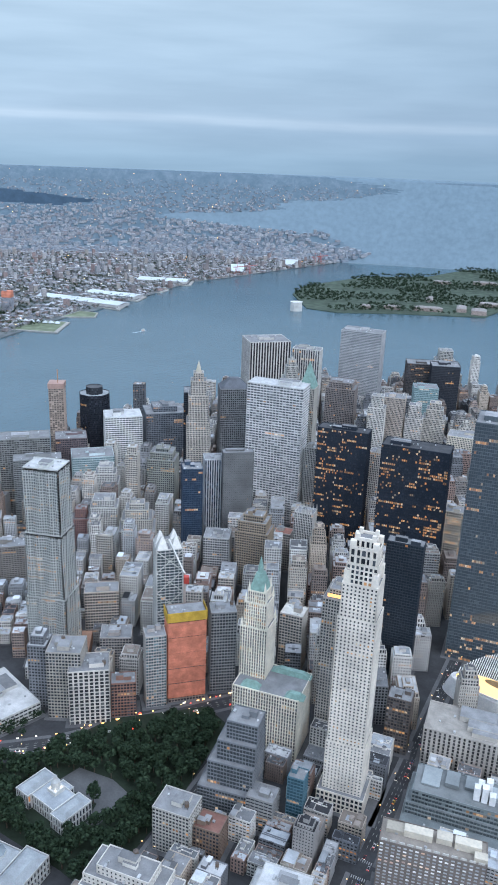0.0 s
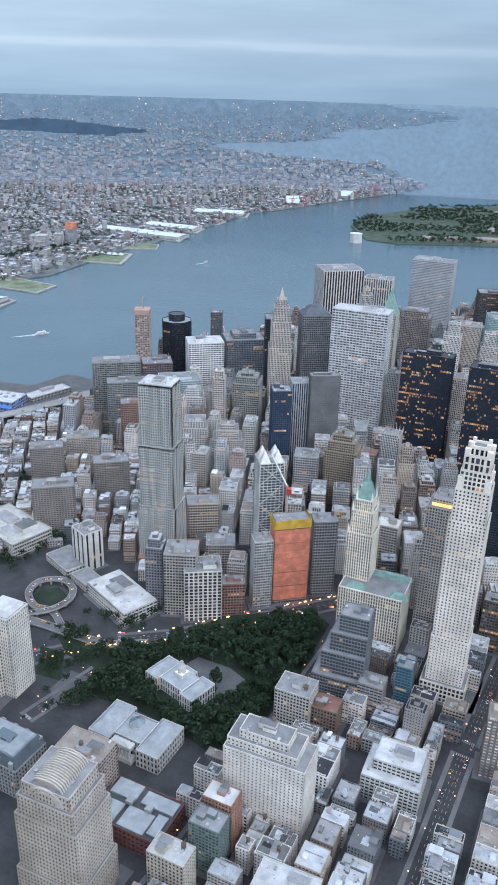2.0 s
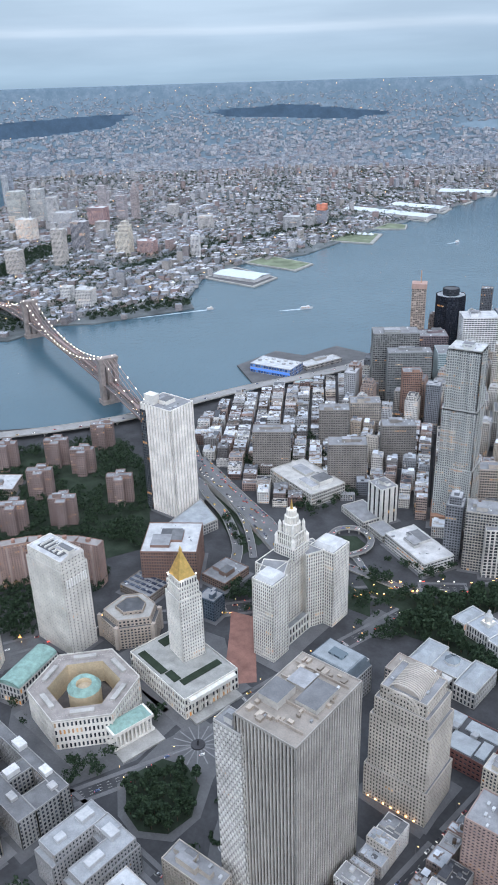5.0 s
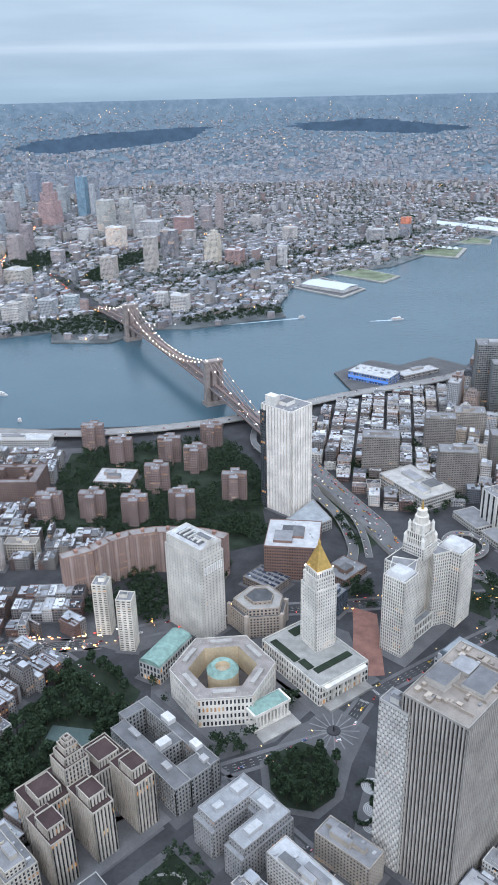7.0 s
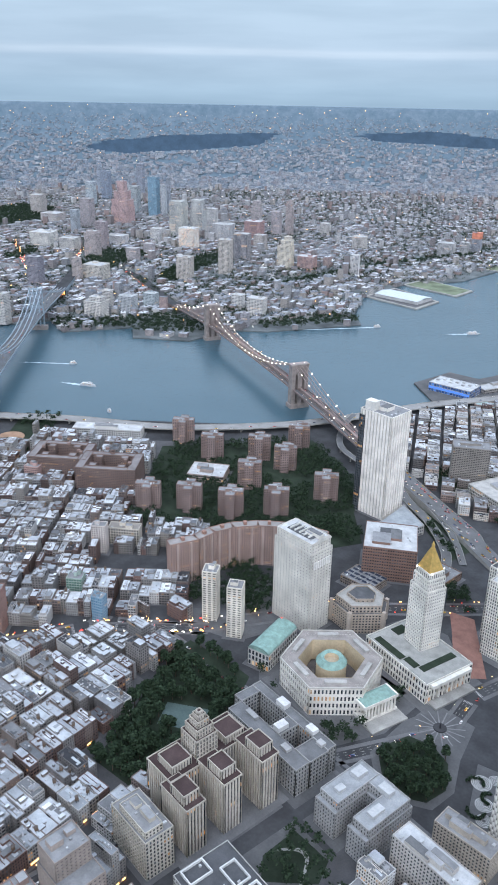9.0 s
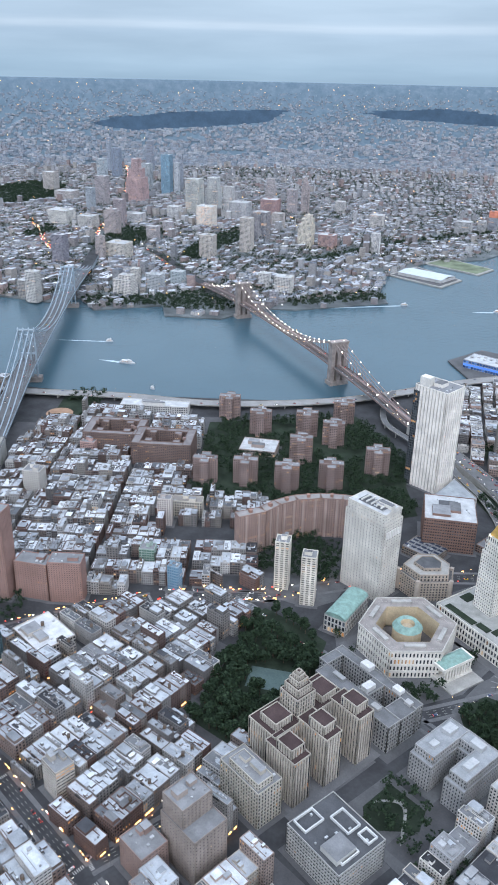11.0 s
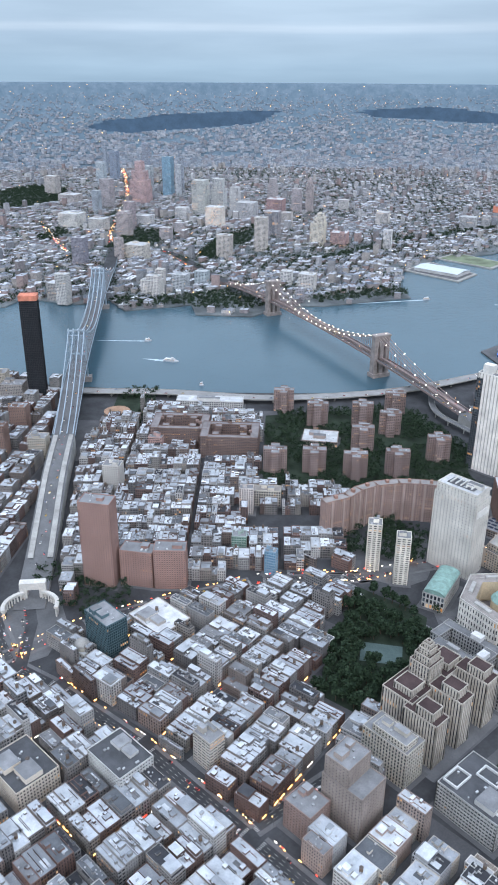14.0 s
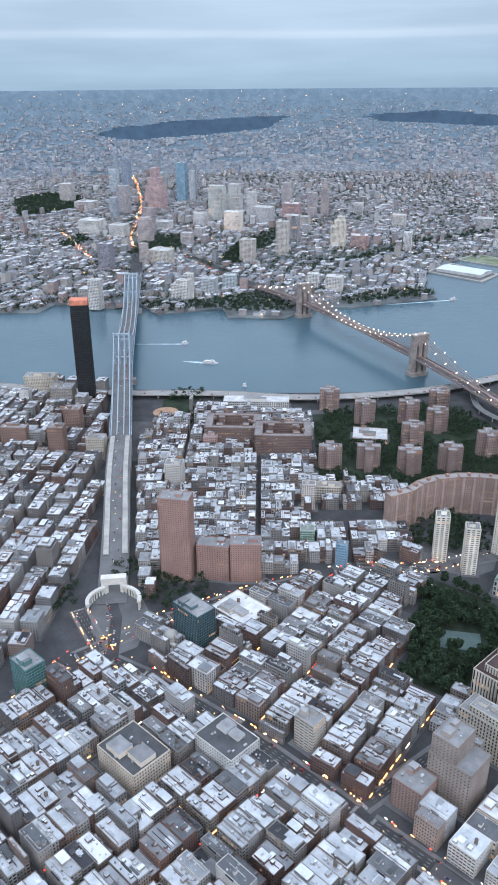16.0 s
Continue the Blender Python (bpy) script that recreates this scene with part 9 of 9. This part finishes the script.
def boat(x, y, L, B, deg, label, wake=0):
    ob = thing("ferry_boat", label, "boat")
    th = radians(deg)
    c, s = math.cos(th), math.sin(th)
    q = Quads(M_METAL)
    P = lambda a, b, z: (x + a * c - b * s, y + a * s + b * c, z)
    h = 3.2
    rim = [(-L / 2, -B / 2), (L * 0.25, -B / 2), (L / 2, 0), (L * 0.25, B / 2), (-L / 2, B / 2)]
    for i in range(5):
        a, b = rim[i], rim[(i + 1) % 5]
        q.quad(P(*a, -3.2), P(*b, -3.2), P(*b, h - 3), P(*a, h - 3), (0.55, 0.57, 0.6, 0))
    q.quad(P(*rim[0], h - 3), P(*rim[1], h - 3), P(*rim[3], h - 3), P(*rim[4], h - 3), (0.6, 0.6, 0.6, 0))
    q.quad(P(*rim[1], h - 3), P(*rim[2], h - 3), P(*rim[2], h - 3), P(*rim[3], h - 3), (0.6, 0.6, 0.6, 0))
    part("hull", q, ob)
    q, g = Quads(M_METAL), Quads(M_GLASS)
    q.facade(g, x - L * 0.08 * c, y - L * 0.08 * s, 0.2, L * 0.62, B * 0.8, 2.6, th, (0.72, 0.72, 0.72, 0), (0.1, 0.12, 0.14, 0.2), 2.6, 2, 1, 0.4)
    q.box(x - L * 0.08 * c, y - L * 0.08 * s, 2.8, L * 0.63, B * 0.84, 0.4, th, (0.75, 0.75, 0.75, 0))
    part("cabin", q, ob)
    part("window", g, ob)
    q = Quads(M_METAL)
    q.box(x + L * 0.08 * c, y + L * 0.08 * s, 3.2, L * 0.16, B * 0.5, 2.2, th, (0.7, 0.7, 0.7, 0))
    part("wheelhouse", q, ob)
    if wake:
        q = Quads(M_FOAM)
        n = 12
        for i in range(n):
            a, b = -L / 2 - wake * i / n, -L / 2 - wake * (i + 1) / n
            wa, wb = B * 0.5 * (1 - (i / n) ** 2) * (1 + 0.3 * math.sin(i * 2)), B * 0.5 * (1 - ((i + 1) / n) ** 2) * (1 + 0.3 * math.sin(i * 2 + 2))
            q.quad(P(a, -wa, -2.9), P(a, wa, -2.9), P(b, wb, -2.9), P(b, -wb, -2.9))
        tagged(setting("wake", q, "pale foam wake on the river"), kind="structure")


boat(-1592, 338, 34, 9, 35, "white two-deck river ferry", 50)
boat(-1740, 380, 16, 6, 48, "small white speedboat trailing foam", 120)
boat(-1561, 1173, 20, 7, 62, "small ferry leaving a long wake", 260)
boat(-1370, 1330, 34, 9, 55, "long low barge boat under way", 60)
boat(-1434, 299, 9, 4, 20, "small grey launch on the river", 0)
boat(-1500, 2300, 18, 6, 70, "small white launch on the river", 40)

# ---- rows of houses across the river ----
claim_line([(-1766, 760), (-2114, 861), (-2427, 962), (-2560, 992)], 40)
claim_line([(-2203, 542), (-2582, 813), (-2940, 1023), (-3687, 1585), (-4450, 2060), (-5000, 2370)], 34)
claim_line([(-2700, 710), (-3331, 928)], 26)
claim_line([(-2100, 1300), (-2150, 1700), (-2080, 2300), (-2150, 2800)], 60)
far_blocks([(-6200, -1900), (-2200, 100), (-1750, 700), (-1600, 1150), (-1800, 1400), (-2050, 1800), (-3300, 1500), (-6200, 1000)], 30, 62, 150, 15, (8, 34), 19, (6, 22, 10), 0.84)
far_blocks([(-1800, 1400), (-2050, 1800), (-3300, 1500), (-6200, 1000), (-6200, 2300), (-3600, 2500), (-1900, 2500)], 16, 60, 140, 15, (8, 34), 18, (6, 17, 9), 0.84)
far_blocks([(-1900, 2500), (-3600, 2500), (-6200, 2300), (-6200, 4900), (-4000, 5600), (-1500, 5600)], 47, 58, 150, 13, (9, 34), 18, (5, 15, 8), 0.80)
ob = new("far_shore_buildings", far.mesh("far_shore_buildings"))
tagged(ob, "low brick rows and blocks across the river", "city buildings", "", "stuff")

# ---- the far city on the rise fitted to the view ----
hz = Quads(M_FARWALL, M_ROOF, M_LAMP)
# walls and roofs paled towards blue, haze put into their colour
HAZED_WALLS = [(0.29, 0.325, 0.37), (0.34, 0.365, 0.40), (0.43, 0.44, 0.46), (0.25, 0.295, 0.345), (0.33, 0.32, 0.34)]
HAZED_ROOFS = [(0.34, 0.385, 0.435), (0.27, 0.325, 0.38), (0.45, 0.49, 0.535), (0.20, 0.255, 0.305), (0.58, 0.60, 0.625), (0.29, 0.33, 0.37)]
k = 0
while k < 21000:
    D = NEAR / (1 - 0.80 * rng.random() ** 1.3)
    a = rng.uniform(radians(84), radians(183))
    x, y = CENTRE.x + D * math.cos(a), CENTRE.y + D * math.sin(a)
    k += 1
    if far_kind(x, y) != 0 or noise.noise((x * 0.0016, y * 0.0016, 2.0)) < -0.28 and rng.random() < 0.75:
        continue
    p, f = squeeze(D, a)
    w = rng.uniform(14, 44) * f
    d = rng.uniform(14, 36) * f
    h = rng.triangular(5, 14, 8) * f
    if rng.random() < 0.03:
        h *= rng.uniform(2, 3.5)
        w, d = w * 0.7, d * 0.7
    hz.box(p[0], p[1], p[2] - 8 * f, w, d, h + 8 * f, rng.choice((0.5, 0.5, 0.9)), shade(rng.choice(HAZED_WALLS), 0.15), shade(rng.choice(HAZED_ROOFS), 0.2), 0, 1)
for i in range(700):
    D = NEAR / (1 - 0.90 * rng.random())
    a = rng.uniform(radians(84), radians(183))
    x, y = CENTRE.x + D * math.cos(a), CENTRE.y + D * math.sin(a)
    if far_kind(x, y) == 0:
        p, f = squeeze(D, a)
        e = rng.choice((1.3, 1.6, 2.4))
        hz.box(p[0], p[1], p[2] + 9 * f, e, e, e, 0, (1, 1, 1, 0), None, 2)
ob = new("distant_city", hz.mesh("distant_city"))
tagged(ob, "distant low city in haze-tinted colours with scattered lights", "distant city", "", "stuff")

# ---- street life: cars, lamps and lit shopfronts ----
CAR_COLORS = [(0.75, 0.75, 0.74), (0.06, 0.06, 0.065), (0.35, 0.36, 0.38), (0.70, 0.45, 0.05), (0.28, 0.05, 0.05), (0.10, 0.14, 0.25)]
CAR_MESH = []
for i, col in enumerate(CAR_COLORS):
    q = Quads(M_METAL)
    q.box(0, 0, 0.35, 4.7, 1.9, 0.6, 0, (*col, 0))
    q.box(0.1, 0, 0.95, 4.4, 1.8, 0.12, 0, (*col, 0), taper=0.9)
    b = q.mesh("body")
    q = Quads(M_GLASS, M_METAL)
    q.box(-0.25, 0, 1.0, 2.7, 1.7, 0.55, 0, (0.02, 0.022, 0.026, 0), (*col, 0), 0, 1, 0.74)
    CAR_MESH.append((b, q.mesh("cabin")))
q = Quads(M_HEAD)
for e in (-1, 1):
    q.box(2.36, e * 0.7, 0.6, 0.2, 0.5, 0.3)
HEAD = q.mesh("headlight")
q = Quads(M_TAIL)
for e in (-1, 1):
    q.box(-2.36, e * 0.7, 0.65, 0.2, 0.5, 0.3)
TAIL = q.mesh("tail_lamp")
CARS = ["white sedan car on the road", "black sedan car on the road", "grey sedan car on the road", "yellow taxi cab on the road", "dark red car on the road", "dark blue car on the road"]


flow = Quads(M_METAL, M_GLASS, M_HEAD, M_TAIL)


def far_car(x, y, z, ang):
    c, s = math.cos(ang), math.sin(ang)
    flow.box(x, y, z + 0.3, 4.7, 1.9, 0.75, ang, (*rng.choice(CAR_COLORS), 0))
    flow.box(x - 0.25 * c, y - 0.25 * s, z + 1.05, 2.7, 1.7, 0.55, ang, (0.03, 0.03, 0.035, 0), None, 1, 1, 0.75)
    for e in (-0.65, 0.65):
        flow.box(x + 2.36 * c - e * s, y + 2.36 * s + e * c, z + 0.6, 0.2, 0.55, 0.3, ang, (1, 1, 1, 0), None, 2)
        flow.box(x - 2.36 * c - e * s, y - 2.36 * s + e * c, z + 0.6, 0.2, 0.55, 0.3, ang, (1, 1, 1, 0), None, 3)


def car(x, y, z, ang):
    i = rng.choice((0, 0, 1, 1, 2, 2, 3, 3, 4, 5))
    ob = thing("car", CARS[i], "car", group="cars in traffic")
    body = new("body", CAR_MESH[i][0])
    body.parent = ob
    new("cabin", CAR_MESH[i][1]).parent = ob
    for nm, me in (("headlight", HEAD), ("tail_lamp", TAIL)):
        new(nm, me).parent = body
    ob.matrix_basis = Matrix.Translation((x * CITY_SCALE, y * CITY_SCALE, z * CITY_SCALE)) @ Matrix.Rotation(ang, 4, "Z")


def traffic(line, lanes, gap, make=None):
    pts = [(*p, 0.0) if len(p) == 2 else p for p in line]
    acc = rng.uniform(0, gap)
    for a, b in zip(pts, pts[1:]):
        L = math.dist(a, b)
        while acc < L:
            t = acc / L
            lane = rng.choice(lanes)
            ang = math.atan2(b[1] - a[1], b[0] - a[0])
            x, y = a[0] + (b[0] - a[0]) * t - math.sin(ang) * lane, a[1] + (b[1] - a[1]) * t + math.cos(ang) * lane
            (make or (car if rng.random() < 0.5 else far_car))(x, y, a[2] + (b[2] - a[2]) * t + 0.03, ang if lane < 0 else ang + math.pi)
            acc += gap * rng.uniform(0.5, 1.5)
        acc -= L


for line in (BOWERY, CANAL, PARK_ROW, CENTRE_ST):
    traffic(line, (-6, -2.5, 2.5, 6), 22)
traffic(BROADWAY, (-2.4, 2.4), 15, far_car)
traffic(WEST_BWAY, (-5, -1.7, 1.7, 5), 15, far_car)
traffic(WORTH, (-2, 2), 20, far_car)
traffic(bb_line, (-10, -7.4, 7.4, 10), 11, far_car)
traffic(mb_line, (-7, -3.5, 3.5, 7), 24, far_car)
traffic([(-985, 534, 20), (-873, 504, 14), (-761, 469, 9), (-650, 425, 5)], (-10, -7, -4, 4, 7, 10), 4.5, far_car)
traffic([(-1330, -60, 30), (-1230, -130, 26), (-1120, -203, 17), (-1040, -258, 7)], (-5, -2, 2, 5), 15, far_car)
traffic(fdr[:40], (-8, -4, 4, 8), 38, far_car)
traffic(ramp_a, (-3, 3), 18)
traffic(ramp_e, (-2, 2), 14, far_car)
traffic(ramp_f, (-2, 2), 14, far_car)
traffic(ramp_d, (-3, 3), 11)
traffic(ramp_c, (-1.5,), 12)
traffic([(-990, -300, 0.3), (-960, -312, 0.3), (-905, -352, 0.3)], (-4, 0, 4), 8)

# sidewalks, lane lines and crosswalks of the main streets
walkq, markq = Quads(M_PAVE), Quads(M_PAVE)
for line, wd in ((BOWERY, 19), (CANAL, 18), (PARK_ROW, 22), (CENTRE_ST, 16), (BROADWAY, 12), (WEST_BWAY, 19), (WORTH, 13)):
    for a, b in zip(line, line[1:]):
        L, t = math.dist(a, b), math.atan2(b[1] - a[1], b[0] - a[0])
        c, s = math.cos(t), math.sin(t)
        for e in (-1, 1):
            o = e * (wd / 2 - 0.3)
            walkq.box((a[0] + b[0]) / 2 - s * o, (a[1] + b[1]) / 2 + c * o, 0.0, L - 15, 4.2, 0.14, t, shade((0.15, 0.15, 0.155), 0.1))
            for k in range(7):
                # bars of a crosswalk near the corner
                o2 = (k - 3) * (wd - 6) / 7
                m = L / 2 - 9.5
                markq.box((a[0] + b[0]) / 2 + e * m * c - s * o2, (a[1] + b[1]) / 2 + e * m * s + c * o2, 0.02, 3.2, 0.75, 0.03, t, (0.42, 0.42, 0.41, 0))
        for o in (-3.2, 0, 3.2) if wd > 14 else (0,):
            for k in range(int((L - 26) / 8)):
                u = -L / 2 + 15 + k * 8
                markq.box((a[0] + b[0]) / 2 + u * c - s * o, (a[1] + b[1]) / 2 + u * s + c * o, 0.02, 3.4, 0.3, 0.03, t, (0.40, 0.40, 0.36, 0))
setting("pavement_edges", walkq, "concrete sidewalks along the avenues")
setting("road_markings", markq, "worn white lane lines and crosswalks")

LAMP_POLE = Quads(M_METAL)
LAMP_POLE.box(0, 0, 0, 0.22, 0.22, 8.5, 0, (0.12, 0.12, 0.13, 0))
LAMP_POLE.beam((0, 0, 8.4), (1.8, 0, 9.0), 0.14, 0.14, (0.12, 0.12, 0.13, 0))
LAMP_POLE = LAMP_POLE.mesh("pole")
q = Quads(M_LAMP)
q.box(1.9, 0, 8.75, 1.0, 0.5, 0.3)
LAMP_HEAD = q.mesh("lamp_head")


def street_lamp(x, y, ang, z=0.0):
    ob = thing("street_lamp", "tall street lamp with a lit amber head", "street lamp", group="street lamps")
    for nm, me in (("pole", LAMP_POLE), ("lamp_head", LAMP_HEAD)):
        new(nm, me).parent = ob
    ob.matrix_basis = Matrix.Translation((x * CITY_SCALE, y * CITY_SCALE, z * CITY_SCALE)) @ Matrix.Rotation(ang, 4, "Z")


def lamps_along(line, off, gap):
    for a, b in zip(line, line[1:]):
        L = math.dist(a[:2], b[:2])
        ang = math.atan2(b[1] - a[1], b[0] - a[0])
        n = int(L / gap)
        for i in range(n):
            t = (i + 0.5) / n
            for e in (-1, 1):
                z = a[2] + (b[2] - a[2]) * t if len(a) > 2 else 0
                street_lamp(a[0] + (b[0] - a[0]) * t - math.sin(ang) * off * e, a[1] + (b[1] - a[1]) * t + math.cos(ang) * off * e, ang - math.pi / 2 * e, z)


for line in (BOWERY[:5], CANAL, PARK_ROW, CENTRE_ST, BROADWAY[:5], WEST_BWAY):
    lamps_along(line, 8.2, 44)
lamps_along(bb_line[::6], 12, 60)

tagged(new("bridge_traffic", flow.mesh("bridge_traffic")), "cars with lit lamps on bridges and highways", "cars", "", "stuff")
signs = Quads(M_SHOP, M_HEAD, M_TAIL, M_LAMP)
for x, y, th, lw in SHOPS:
    g = noise.noise((x * 0.011, y * 0.011, 1.7))
    if rng.random() < 0.34 + 1.8 * max(0, g):
        signs.box(x, y, rng.uniform(0.9, 2.0), 0.5, lw * rng.uniform(0.25, 0.8), rng.uniform(0.8, 1.5), th, (1, 1, 1, 0), None, rng.choice((0, 0, 0, 0, 0, 0, 0, 0, 1, 2)))
for line in (BOWERY, CANAL, PARK_ROW, [(-760, -170), (-730, -292)], [(-735, -424), (-665, -417)]):
    for a, b in zip(line, line[1:]):
        for i in range(int(math.dist(a, b) / 5)):
            t = rng.random()
            ang = math.atan2(b[1] - a[1], b[0] - a[0])
            o = rng.choice((-1, 1)) * 9.6
            signs.box(a[0] + (b[0] - a[0]) * t - math.sin(ang) * o, a[1] + (b[1] - a[1]) * t + math.cos(ang) * o, rng.uniform(2, 4), rng.uniform(1, 3), 0.5, rng.uniform(0.5, 1.3), ang, (1, 1, 1, 0), None, rng.choice((0, 0, 0, 1, 2, 3)))
# avenue lights and lamps across the river
AVENUE = [(-2330, 640), (-2582, 813), (-2940, 1023), (-3687, 1585), (-4450, 2060), (-5000, 2370)]
for a, b in list(zip(AVENUE, AVENUE[1:])) + [((-2700, 710), (-3331, 928)), ((-1985, 822), (-2560, 992))]:
    L = math.dist(a, b)
    for i in range(int(L / 9)):
        t = rng.random()
        signs.box(a[0] + (b[0] - a[0]) * t + rng.uniform(-9, 9), a[1] + (b[1] - a[1]) * t + rng.uniform(-9, 9), 2, 2.4, 2.4, 1.6, 0.5, (1, 1, 1, 0), None, rng.choice((0, 0, 1, 2, 2)))
for i in range(420):
    a, D = rng.uniform(radians(95), radians(182)), rng.uniform(1900, 5200)
    x, y = CENTRE.x + D * math.cos(a), CENTRE.y + D * math.sin(a)
    if inside(x, y, BROOKLYN):
        signs.box(x, y, rng.uniform(8, 14), 1.8, 1.8, 1.6, 0, (1, 1, 1, 0), None, rng.choice((0, 0, 1)))
tagged(new("street_lights", signs.mesh("street_lights")), "lit shop signs and lamps along the streets", "lights", "", "stuff")
